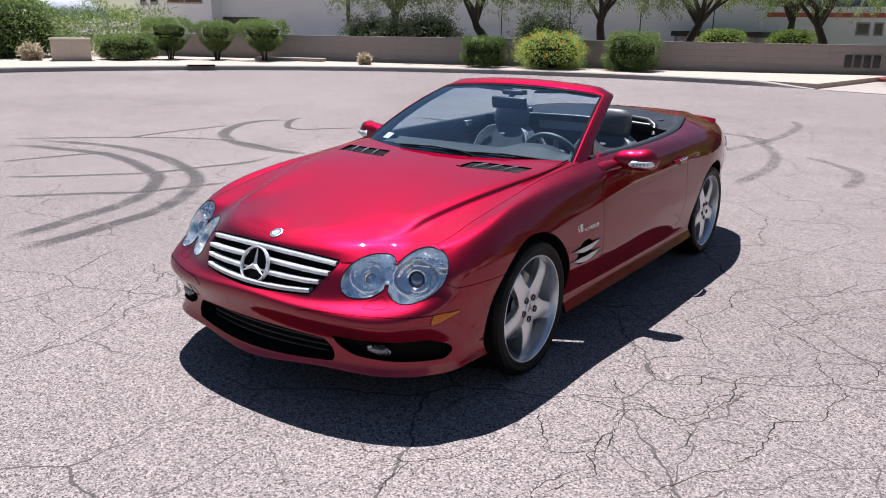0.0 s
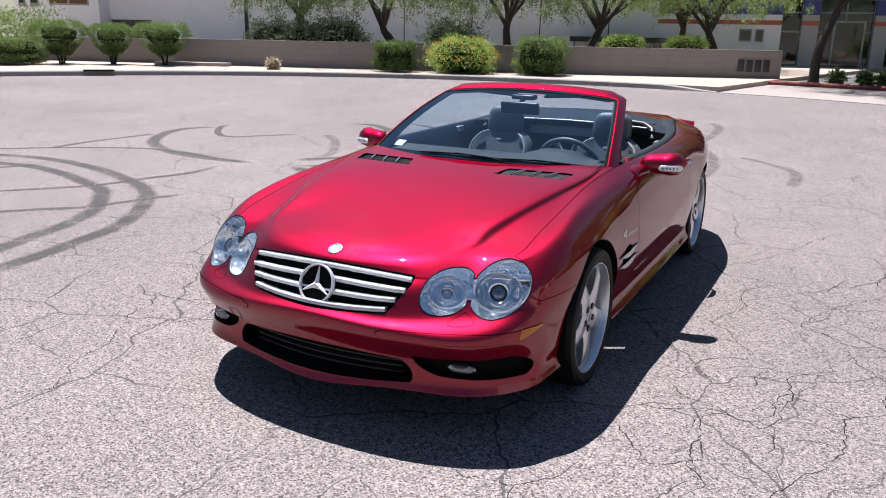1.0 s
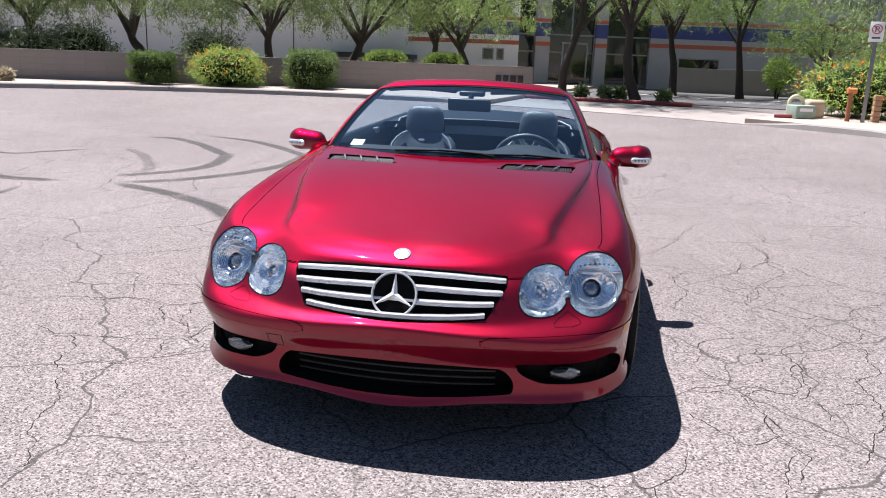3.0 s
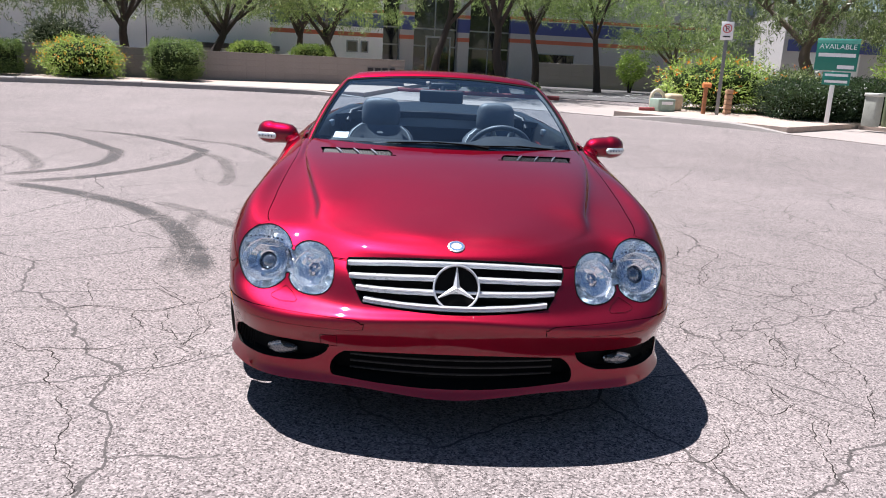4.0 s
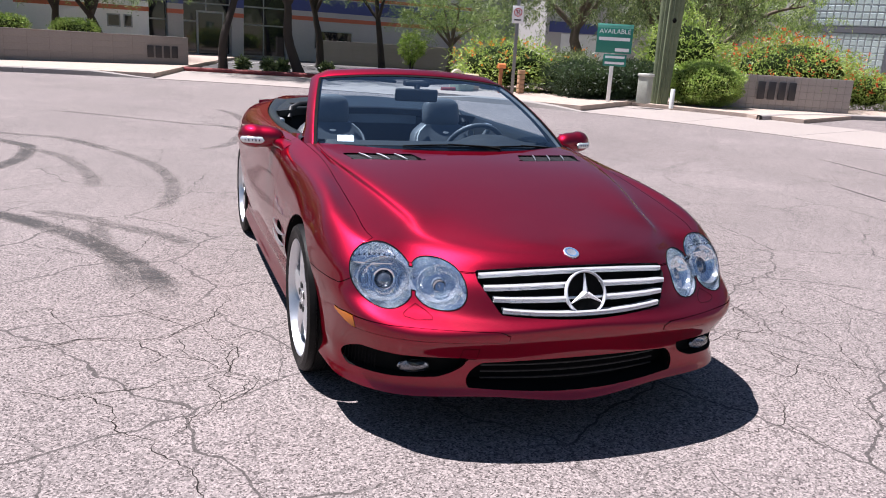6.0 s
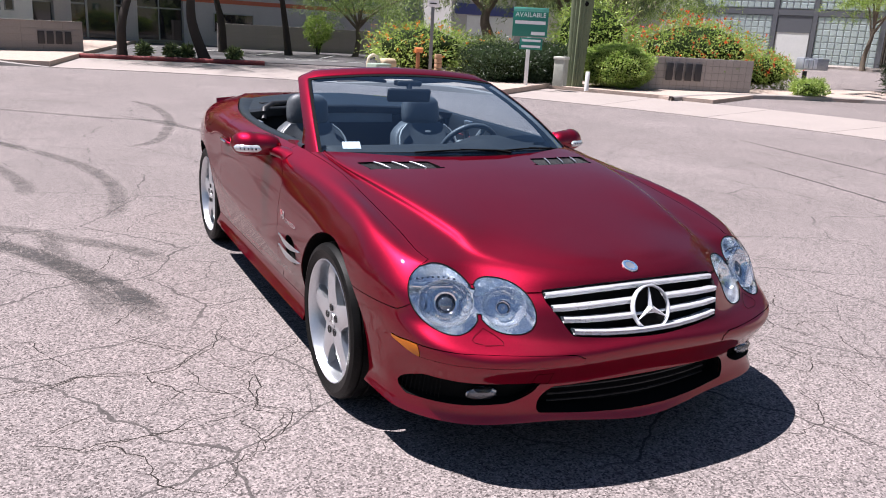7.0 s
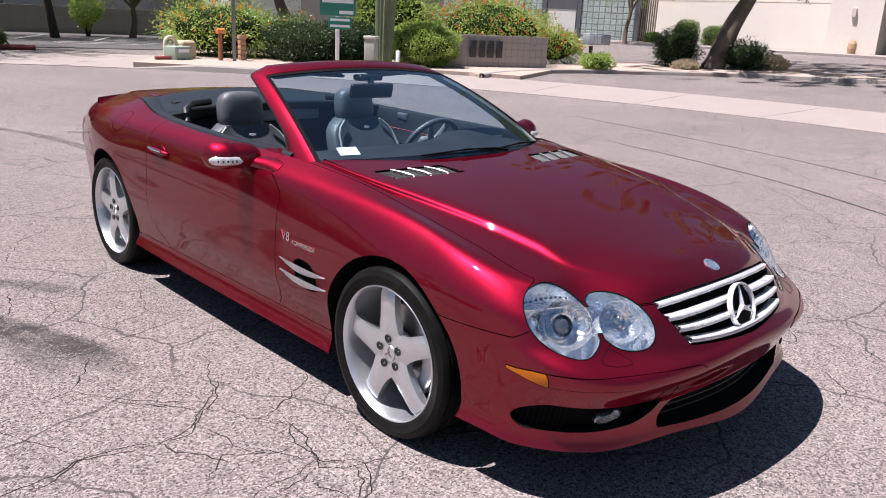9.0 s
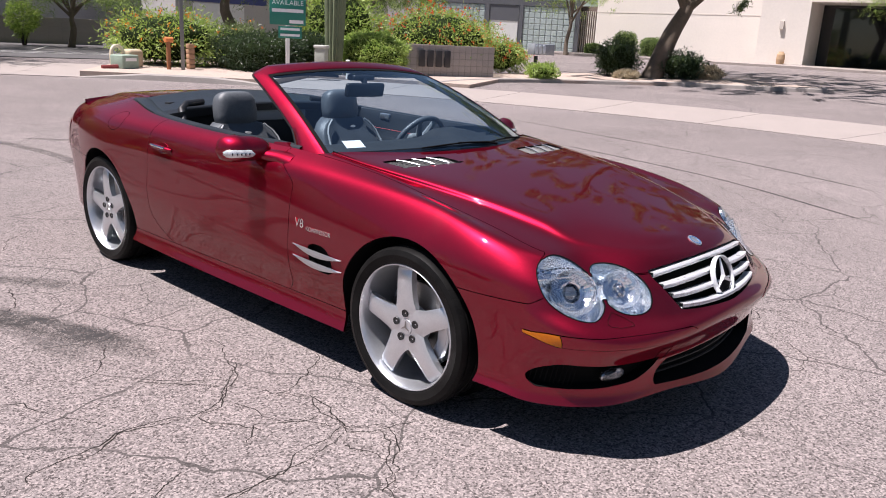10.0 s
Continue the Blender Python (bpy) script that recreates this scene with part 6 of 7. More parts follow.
def bush(x, y, z, rx, rz, height, label, leaf=LEAF_TRIM, seed=1, trunk=False, flower=None, count=5200, size=.085, boxy=2.6, droop=0.0, rough=.10, group="", core=True, blooms=70):
    """A shrub: near-black core standing in for the inner shade, a skin of small leaves with an uneven outline, bare
    stems below.
    """
    rng = np.random.default_rng(seed)
    k = 1.5 if leaf is LEAF_TRIM else 1.0
    count, size = int(count * 1.8 * k), size * .72 / k ** .6
    e = holder("shrub", label, "shrub", pose(x, y, z), group)
    zc = height - rz
    v = rng.normal(size=(count, 3))
    v /= np.linalg.norm(v, axis=1, keepdims=True)
    v = np.sign(v) * np.abs(v) ** (2 / boxy)
    lump = np.array([noise.noise(Vector(q) * 2.2 + Vector((seed, 0, 0))) for q in v])
    rad = (1 + rough * 1.8 * lump + rng.normal(size=count) * rough * .45 - np.abs(rng.normal(size=count)) * .10)[:, None]
    pts = v * rad * np.array([rx, rx, rz]) + np.array([0, 0, zc])
    if trunk:
        pts[:, :2] *= (.34 + .66 * np.clip((v[:, 2:] + 1) / 1.25, 0, 1))
    keep = pts[:, 2] > .03
    leaf_mesh("foliage", blades(rng, pts[keep], v[keep], size, droop), leaf, e)
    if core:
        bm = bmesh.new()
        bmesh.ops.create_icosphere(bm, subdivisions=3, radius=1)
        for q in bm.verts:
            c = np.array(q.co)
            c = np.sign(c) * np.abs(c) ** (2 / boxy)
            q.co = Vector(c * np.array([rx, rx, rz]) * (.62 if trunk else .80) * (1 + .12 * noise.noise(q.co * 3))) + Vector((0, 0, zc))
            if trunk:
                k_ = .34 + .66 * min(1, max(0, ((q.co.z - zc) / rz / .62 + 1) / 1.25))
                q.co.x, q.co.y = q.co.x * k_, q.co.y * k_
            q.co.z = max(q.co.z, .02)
        part("inner_core", bm, LEAF_CORE_SHADE, e, smooth=180)
    if flower:
        m = blooms
        k = rng.choice(np.flatnonzero(keep & (v[:, 2] > -.2)), m)
        leaf_mesh("blossom", blades(rng, np.repeat(pts[k], 5, 0) + rng.normal(size=(m * 5, 3)) * .035 + v[np.repeat(k, 5)] * .05, v[np.repeat(k, 5)], size * .62, 0, .8), flower, e, "orange and red blossom")
    if trunk:
        for j in range(4):
            bm = bmesh.new()
            a = j * 1.6 + seed
            tube(bm, [(.05 * math.cos(a), .05 * math.sin(a), -.06), (.10 * math.cos(a), .10 * math.sin(a), .2), (.3 * rx * math.cos(a + .3), .3 * rx * math.sin(a + .3), zc - rz * .5)], [.035, .028, .02], 7)
            part("stem", bm, BARK, e)
    return e


def tree(x, y, z, label, seed=1, height=6.0, spread=3.2, lean=(0, 0), leaf=LEAF_TREE, bark=BARK, girth=.17, fork=.35, leaves=9000, size=.16, droop=.5, low=.55, limbs=6, category="tree", skirt=.0):
    """A tree: tapered leaning trunk, forking limbs, twigs, and leaves in hanging sprays with gaps between."""
    rng = np.random.default_rng(seed)
    leaves, size = int(leaves * 1.8), size * .68
    e = holder("tree", label, category, pose(x, y, z))
    top = np.array([lean[0], lean[1], height * fork])
    bend = rng.normal(size=3) * .12
    trunk = spline([(0, 0, -.15), tuple(top * .35 + bend), tuple(top * .7 - bend * .5), tuple(top)], 12)
    bm = bmesh.new()
    tube(bm, trunk, [girth * (1.25 - .7 * i / 11 + (.25 if i == 0 else 0)) for i in range(12)], 12)
    part("trunk", bm, bark, e, smooth=60)
    tips = []
    for k in range(limbs):
        a = 2 * math.pi * (k + rng.uniform(-.3, .3)) / limbs
        r = spread * rng.uniform(.5, .95)
        st = trunk[int(rng.integers(7, 12))]
        end = Vector((lean[0] + r * math.cos(a), lean[1] + r * math.sin(a), height * rng.uniform(low + .08, .98)))
        mid = st.lerp(end, .5) + Vector((rng.normal() * .25, rng.normal() * .25, .3 + rng.normal() * .2))
        line = spline([tuple(st), tuple(mid), tuple(end)], 10)
        bm = bmesh.new()
        tube(bm, line, [girth * (.55 - .045 * i) for i in range(10)], 8)
        for j in range(5):
            s2 = line[int(rng.integers(4, 9))]
            a2 = rng.uniform(0, 6.28)
            e2 = s2 + Vector((math.cos(a2) * spread * .4, math.sin(a2) * spread * .4, rng.uniform(-.2, .9)))
            tube(bm, spline([tuple(s2), tuple(s2.lerp(e2, .5) + Vector((0, 0, .15))), tuple(e2)], 6), [girth * .17 * (1 - .14 * i) for i in range(6)], 5)
            tips.append(e2)
            tips.append(s2.lerp(e2, .5))
        tips.append(end)
        part("limb", bm, bark, e, smooth=60)
    tips = np.array([tuple(q) for q in tips])
    sprays = tips[rng.integers(0, len(tips), 420)] + rng.normal(size=(420, 3)) * np.array([spread * .20, spread * .20, height * .07])
    k = int(420 * skirt)
    a, r = rng.uniform(0, 6.283, k), spread * (.25 + .85 * np.sqrt(rng.uniform(0, 1, k)))
    clump = np.array([noise.noise(Vector((math.cos(q) * 1.7, math.sin(q) * 1.7, seed))) for q in a])
    sprays[:k] = np.stack([lean[0] + r * np.cos(a), lean[1] + r * np.sin(a), height * (low + (.9 - low) * rng.uniform(0, 1, k) ** 1.3) + clump * .8], 1)
    per = leaves // 420
    along = np.repeat(rng.normal(size=(420, 3)) * np.array([.35, .35, .1]) + np.array([0, 0, -.30 * (droop + .3)]), per, 0)
    t_ = rng.uniform(0, 1, (420 * per, 1))
    pts = np.repeat(sprays, per, 0) + along * t_ * 1.3 + rng.normal(size=(420 * per, 3)) * .085
    leaf_mesh("crown", blades(rng, pts, along * 1.5, size, droop, .22), leaf, e)
    return e


def zl(x, y, dz=.14):
    return lift(x, y) + dz


ROW = "trimmed round shrubs along the wall"
bush(-22.4, 13.3, zl(-22.4, 13.3), .80, .56, 1.42, "round trimmed green shrub on bare stems by the wall", seed=1, trunk=True, group=ROW, boxy=3.4)
bush(-21.2, 14.4, zl(-21.2, 14.4), .66, .52, 1.34, "round trimmed green shrub on bare stems by the wall", seed=2, trunk=True, group=ROW, boxy=3.4)
bush(-19.65, 15.25, zl(-19.65, 15.25), .80, .55, 1.42, "round trimmed green shrub on bare stems by the wall", seed=3, trunk=True, group=ROW, boxy=3.4)
bush(-22.9, 11.9, zl(-22.9, 11.9), .92, .44, .86, "low wide trimmed green shrub beside a utility box", seed=4, boxy=3.2)
bush(-12.2, 18.2, zl(-12.2, 18.2), .60, .47, .97, "squarish trimmed dark green shrub against the wall", seed=5, boxy=4)
bush(-10.2, 19.2, zl(-10.2, 19.2), 1.12, .62, 1.15, "spreading shrub with yellow-orange flowers against the wall", LEAF_BRIGHT, 6, flower=FLOWER_YELLOW, boxy=2.0, rough=.22, blooms=150)
bush(-7.75, 20.1, zl(-7.75, 20.1), .80, .62, 1.22, "large round trimmed green shrub against the wall", seed=7, boxy=3.2)
bush(-15.6, 16.1, zl(-15.6, 16.1), .15, .14, .30, "small dry tan grass clump on gravel", DRY, 8, count=300, size=.2, boxy=2, rough=.3, core=False)
bush(-24.2, 9.2, zl(-24.2, 9.2), .28, .24, .46, "small dry tan grass clump on gravel", DRY, 9, count=400, size=.22, boxy=2, rough=.3, core=False)

# far left: large dark shrubs, utility cabinet
bush(-27.5, 9.8, zl(-27.5, 9.8), 2.1, 1.2, 2.2, "large dense dark green oleander", LEAF_TRIM, 10, count=9000, size=.16, boxy=2.3, rough=.2)
bush(-28.5, 6.4, zl(-28.5, 6.4), 2.2, 1.3, 2.5, "large dense dark green oleander", LEAF_TRIM, 11, count=9000, size=.16, boxy=2.3, rough=.2)
bush(-27.5, 14.2, zl(-27.5, 14.2), 2.2, .9, 1.85, "loose grey-green desert shrub", LEAF_TRIM, 12, count=5200, size=.16, boxy=2.0, rough=.36, core=False)
BEIGE = plain("beige_cabinet_paint", (0.50, 0.44, 0.36), 0.5, vary=0.1)
cab = holder("utility_cabinet", "beige metal utility cabinet on a concrete pad", "cabinet", pose(-23.3, 10.1, zl(-23.3, 10.1), 0, 0, 60))
bm = bmesh.new()
box(bm, 0, 0, .34, 1.2, .7, .68, .02)
part("cabinet_body", bm, BEIGE, cab)
bm = bmesh.new()
box(bm, 0, -.02, .70, 1.26, .76, .06, .015)
part("cabinet_lid", bm, BEIGE, cab)
bm = bmesh.new()
box(bm, 0, 0, -.02, 1.4, .9, .08, .01)
part("pad", bm, CONCRETE, cab)
for sx in (-.295, .295):
    bm = bmesh.new()
    box(bm, sx, -.355, .35, .56, .014, .58, .004)
    part("cabinet_door", bm, BEIGE, cab)


def block_wall(name, label, p0, p1, z0, top, thick, bl, bh, mat, cap=True, limit=400):
    """A wall of blocks, each with its own edges, on a mortar core."""
    p0, p1 = Vector((*p0, 0)), Vector((*p1, 0))
    d = (p1 - p0)
    length = d.length
    ang = math.degrees(math.atan2(d.y, d.x))
    h = top - z0
    e = holder(name, label, "wall", pose(p0.x, p0.y, z0, 0, 0, ang), kind="structure")
    bm = bmesh.new()
    box(bm, length / 2, 0, h / 2 - .15, length, thick - .012, h + .3, 0)
    part("mortar", bm, BLOCK, e)
    bm = bmesh.new()
    box(bm, 0, 0, 0, bl - .010, thick, bh - .010, .004, None, 1)
    full = bpy.data.meshes.new("block")
    bm.to_mesh(full)
    bm.free()
    full.materials.append(mat)
    rows_, cols = int(round(h / bh)), int(length / bl)
    for r in range(rows_):
        for c in range(cols):
            xx = (c + .5) * length / cols
            ob = new("block", full)
            ob.matrix_basis = pose(xx, random.uniform(-.0015, .0015), (r + .5) * h / rows_) @ Matrix.Diagonal((length / cols / bl, 1, h / rows_ / bh, 1))
            ob.parent = e
    if cap:
        bm = bmesh.new()
        box(bm, length / 2, 0, h + .02, length + .02, thick + .03, .04, .008)
        part("wall_cap", bm, BLOCK, e)
    return e


WALL_BLOCK = plain("taupe_wall_block", (0.25, 0.226, 0.212), 0.92, vary=0.10, scale=2.0, bumps=0.3, bscale=70, random_tint=.10)
GREY_BLOCK = plain("grey_wall_block", (0.35, 0.315, 0.29), 0.92, vary=0.12, scale=2.0, bumps=0.35, bscale=70, random_tint=.16)
DARK_METAL = plain("dark_number_metal", (0.035, 0.033, 0.035), 0.5, 0.3, vary=0.2)
block_wall("wall_west", "low taupe block wall behind the shrubs", (-26.2, 14.6), (-20.45, 16.7), .17, 1.10, .2, .60, .20, WALL_BLOCK)
block_wall("wall_north", "low taupe concrete block wall with a cap", (-20.3, 16.1), (-.85, 23.95), .17, 1.14, .2, .60, .20, WALL_BLOCK)
bars = holder("house_number", "four dark metal bars on the block wall", "sign", pose(-1.62, 23.50, .62, 0, 0, 22))
for k in range(4):
    bm = bmesh.new()
    box(bm, -.40 + .27 * k, 0, .06, .20, .035, .38, .01)
    part("number_bar", bm, DARK_METAL, bars)
bm = bmesh.new()
box(bm, 0, 0, .05, 2.6, .5, .12, .02)
tagged(obj("concrete_footing", bm, CONCRETE, matrix=pose(-19.0, 15.9, zl(-19, 15.9), 0, 0, 22), smooth=30), "low pale concrete footing under shrubs", "footing")
# ---- north drive: planting strip, car park, building ----
RED_KERB = plain("red_painted_kerb", (0.20, 0.035, 0.035), 0.75, vary=0.3, scale=5)
# darker asphalt tone that also carries the shade over the car park
SHADED_ASPHALT = plain("shaded_asphalt", (0.085, 0.08, 0.08), 0.92, vary=0.25, scale=1.2, bumps=0.5, bscale=90)
LINE_WHITE = plain("worn_white_line", (0.62, 0.60, 0.58), 0.8, vary=0.2, scale=4)


def sheet(name, outline, dz, mat, label, cat, thick=.05):
    bm = bmesh.new()
    vs = [bm.verts.new((x, y, lift(x, y) + dz)) for x, y in outline]
    f = bm.faces.new(vs)
    r = bmesh.ops.extrude_face_region(bm, geom=[f])
    for v in r["geom"]:
        if isinstance(v, bmesh.types.BMVert):
            v.co.z -= thick
    bmesh.ops.recalc_face_normals(bm, faces=bm.faces[:])
    return tagged(obj(name, bm, mat), label, cat, kind="structure")


sheet("car_park", [(-1.0, 23.9), (4.3, 23.2), (12.5, 21.5), (16, 34), (17, 40), (-3, 40)], .02, SHADED_ASPHALT, "dark asphalt car park with shade put into its colour", "car park", .06)
sheet("planting_strip", [(-.9, 22.7), (4.4, 21.9), (4.6, 22.8), (-.8, 23.6)], .10, GRAVEL, "narrow gravel planting strip", "planting bed", .14)
bm = bmesh.new()
line = spline([(-1.4, 22.75, 0), (1.5, 22.25, 0), (4.45, 21.8, 0)], 20)
tube(bm, [Vector((p.x, p.y, lift(p.x, p.y) + .06)) for p in line], .085, 8, True)
tagged(obj("red_kerb", bm, RED_KERB, smooth=50), "faded red painted kerb along the planting strip", "kerb", kind="structure")
for i, (a, b) in enumerate((((3.0, 29.0), (5.2, 33.2)), ((5.6, 28.4), (7.8, 32.6)), ((8.2, 27.8), (10.2, 31.8)), ((.4, 29.5), (2.6, 33.8)), ((6.2, 25.6), (11.0, 24.8)), ((6.4, 26.6), (11.4, 25.7)))):
    d = Vector(b) - Vector(a)
    bm = bmesh.new()
    box(bm, 0, 0, 0, d.length, .12, .01)
    m = (Vector(a) + Vector(b)) / 2
    tagged(obj("bay_line", bm, LINE_WHITE, matrix=pose(m.x, m.y, lift(m.x, m.y) + .028, 0, 0, math.degrees(math.atan2(d.y, d.x)))), "worn white parking bay line", "road marking", "parking bay lines", "structure")

STUCCO = plain("pale_stucco", (0.90, 0.88, 0.86), 0.9, vary=0.05, scale=1.0, bumps=0.2, bscale=60)
STUCCO_TAN = plain("tan_stucco", (0.56, 0.50, 0.45), 0.9, vary=0.08, scale=1.0, bumps=0.2, bscale=60)
STUCCO_GREY = plain("grey_stucco", (0.44, 0.42, 0.41), 0.9, vary=0.08, scale=1.0, bumps=0.2, bscale=60)
BAND_BLUE = plain("blue_band_paint", (0.06, 0.075, 0.22), 0.7, vary=0.1)
BAND_ORANGE = plain("orange_band_paint", (0.50, 0.13, 0.07), 0.7, vary=0.1)
TINTED = plain("tinted_glass", (0.012, 0.014, 0.018), 0.04, 0.0, vary=0.1, spec=0.8)
ALU = plain("grey_aluminium", (0.30, 0.31, 0.32), 0.45, 0.6, vary=0.1)
WHITE_PAINT = plain("white_paint", (0.75, 0.75, 0.73), 0.6, vary=0.06)


def facade(p0, p1):
    """A pose whose x axis runs along the wall from p0 to p1 and whose -y axis faces out."""
    d = Vector(p1) - Vector(p0)
    return pose(p0[0], p0[1], lift(*p0), 0, 0, math.degrees(math.atan2(d.y, d.x))), d.length


def slab(parent, name, mat, x0, x1, z0, z1, y0=-.06, y1=.3, bevel=0.0, label=""):
    bm = bmesh.new()
    box(bm, (x0 + x1) / 2, (y0 + y1) / 2, (z0 + z1) / 2, x1 - x0, y1 - y0, z1 - z0, bevel)
    return part(name, bm, mat, parent, label)


m, L = facade((-7.0, 37.6), (21.5, 42.0))
bld = holder("office_building", "grey office building with blue and orange bands and dark glass", "building", m)
slab(bld, "wall", STUCCO_GREY, -1.15, L, -.3, 9.0, .35, 12)
BANDS = (("orange_band", BAND_ORANGE, 2.06, 2.27, .02), ("blue_band", BAND_BLUE, 2.54, 3.22, .015), ("orange_band", BAND_ORANGE, 3.28, 3.44, .02))
# first pier is pale: the sunlight on it is put into its stucco colour
for x0, x1, mat in ((-1.2, 4.66, STUCCO), (5.55, 6.30, STUCCO_GREY), (8.70, 9.31, STUCCO_GREY)):
    slab(bld, "pier", mat, x0, x1, -.3, 8.9, -.35, .34)
    for name, paint, z0, z1, proud in BANDS:
        slab(bld, name, paint, x0 - .01, x1 + .01, z0, z1, -.35 - proud, .0)
for x0, x1 in ((4.66, 5.55), (6.30, 8.70), (9.31, 11.65)):
    wn_ = slab(bld, "window", ALU, x0, x1, .12, 8.6, .18, .30)
    n = max(1, int((x1 - x0) / 1.1))
    for k in range(n):
        for z0, z1 in ((.2, 1.72), (1.80, 2.62), (2.70, 4.6), (4.68, 6.5), (6.58, 8.4)):
            a, b = x0 + (x1 - x0) * k / n + .04, x0 + (x1 - x0) * (k + 1) / n - .04
            slab(wn_, "pane", TINTED, a, b, z0, z1, .14, .2)
slab(bld, "lower_wall", STUCCO_GREY, 11.65, 23.1, -.3, 8.9, -.1, .34)
for name, paint, z0, z1, proud in BANDS:
    slab(bld, name, paint, 11.64, 23.11, z0 + .12, z1 + .12, -.1 - proud, .34)
for x0, x1, z0, z1, y0 in ((13.2, 15.4, .7, 1.7, -.1), (2.75, 3.35, 1.25, 1.85, -.35), (3.5, 3.9, 1.25, 1.85, -.35)):
    w_ = slab(bld, "window", ALU, x0, x1, z0, z1, y0 - .04, .0)
    slab(w_, "pane", TINTED, x0 + .06, x1 - .06, z0 + .06, z1 - .06, y0 - .06, -.05)
slab(bld, "roof_edge", ALU, -1.25, L + .1, 8.95, 9.1, -.45, 12.1)
d_ = slab(bld, "door", ALU, 7.0, 8.4, 0, 2.3, .05, .2)
slab(d_, "pane", TINTED, 7.1, 8.3, .1, 2.2, .02, .12)

# low screen wall, roll-up door block and sign behind the car park
block_wall("wall_car_park", "low taupe screen wall at the car park", (5.6, 36.0), (14.0, 35.2), .15, 1.35, .2, .6, .2, WALL_BLOCK, False)
m, L = facade((17.5, 34.5), (30.5, 33.0))
b2 = holder("warehouse", "grey warehouse with a white roll-up door", "building", m)
slab(b2, "wall", STUCCO_GREY, 0, L, -.3, 4.2, 0, 8)
slab(b2, "blue_band", BAND_BLUE, .2, 5.0, 2.35, 2.9, -.05, .1)
dd = slab(b2, "door", WHITE_PAINT, .9, 3.7, -.1, 2.3, -.03, .05)
for k in range(9):
    slab(dd, "door_slat", WHITE_PAINT, .92, 3.68, -.08 + .26 * k, .15 + .26 * k, -.045, .0)
slab(b2, "roof_edge", ALU, -.1, L + .1, 4.2, 4.35, -.15, 8.1)
for k, (xa, xb) in enumerate(((1.2, 2.4), (1.2, 3.2))):
    slab(b2, "door_writing", BLACK, xa, xb, 1.05 - .22 * k, 1.12 - .22 * k, -.052, -.04)

# pale building behind the block wall
m, L = facade((-42.0, 21.0), (-4.0, 39.0))
b3 = holder("pale_warehouse", "large pale grey stucco building with a dark downpipe", "building", m)
slab(b3, "wall", STUCCO, 9.0, L, -.3, 9.5, 0, 12)
slab(b3, "wall_bay", STUCCO, 4.6, 9.0, -.3, 9.5, -1.2, 8)
slab(b3, "roof_edge", ALU, 4.5, L + .2, 9.5, 9.7, -1.3, 12.2)
BRONZE = plain("bronze_tinted_glass", (0.16, 0.07, 0.035), 0.12, 0.2, vary=0.15)
for x0, x1, mt in ((6.45, 8.5, BRONZE), (4.85, 5.2, TINTED), (5.45, 5.9, TINTED)):
    w_ = slab(b3, "window", ALU, x0, x1, 2.4 if x0 > 6 else 2.3, 4.6, -1.26, -1.1)
    k = 2 if x0 > 6 else 1
    for j in range(k):
        slab(w_, "pane", mt, x0 + .06 + (x1 - x0) * j / k, x0 - .06 + (x1 - x0) * (j + 1) / k, 2.48, 4.5, -1.28, -1.2)
# flat dark slab on the wall; its colour stands in for a shaded recess
slab(b3, "dark_recess", TINTED, 9.05, 11.2, .2, 1.75, -.04, .02)
slab(b3, "downpipe", BLACK, 16.2, 16.36, -.2, 9.3, -.14, .0)
for x in (24.5, 28.0, 31.5, 35.0):
    slab(b3, "wall_joint", BLACK, x, x + .05, -.2, 9.3, -.012, .02)

# far left arched canopy
bm = bmesh.new()
rows = []
for q in np.linspace(0, 1, 17):
    a = math.pi * q
    rows.append([(-3.6 * math.cos(a), y, 1.6 * math.sin(a)) for y in (-4, 4)] + [(-3.45 * math.cos(a), y, 1.45 * math.sin(a)) for y in (4, -4)])
loft(bm, rows, True)
cano = holder("arched_canopy", "pale arched metal canopy on posts", "canopy", pose(-59.8, 27.8, 1.75, 0, 0, 20))
part("arched_roof", bm, SATIN_SILVER, cano, smooth=40)
for x, y in ((-3.5, -3.8), (3.5, -3.8), (-3.5, 3.8), (3.5, 3.8)):
    bm = bmesh.new()
    tube(bm, [(x, y, -2.4), (x, y, .2)], .1, 8)
    part("post", bm, ALU, cano)

# trees behind the block wall and round the car park
for i, (x, y, h, sp, ln, lf) in enumerate((
        (-14.2, 21.6, 6.2, 3.3, (-.9, .2), LEAF_OLIVE), (-10.9, 24.0, 6.0, 3.0, (.3, 0), LEAF_OLIVE), (-8.3, 26.6, 6.4, 3.3, (.4, .2), LEAF_OLIVE),
        (-3.9, 29.8, 6.6, 3.6, (-.5, 0), LEAF_TREE), (-18.3, 20.9, 5.9, 2.3, (.2, 0), LEAF_OLIVE), (-5.9, 32.0, 6.5, 3.4, (.2, 0), LEAF_TREE))):
    tree(x, y, zl(x, y), "mesquite tree with dark forking trunk and hanging leaves", 20 + i, h - .8, sp, ln, lf, BARK, .17, .36, 13000, .17, .7, .46, 7, skirt=.5)
for i, (x, y, h, sp, ln, g) in enumerate(((.25, 23.0, 6.4, 2.6, (.5, .2), .13), (2.75, 22.6, 6.4, 2.9, (-.7, .3), .15), (4.9, 31.0, 6.0, 3.0, (-.3, 0), .15), (7.6, 30.4, 6.2, 3.2, (-.4, 0), .14))):
    tree(x, y, lift(x, y) + .1, "mesquite tree with a leaning dark trunk by the car park", 40 + i, h, sp, ln, LEAF_TREE if i > 1 else LEAF_OLIVE, BARK, g, .5, 12000, .16, .6, .56, 7, skirt=.4)
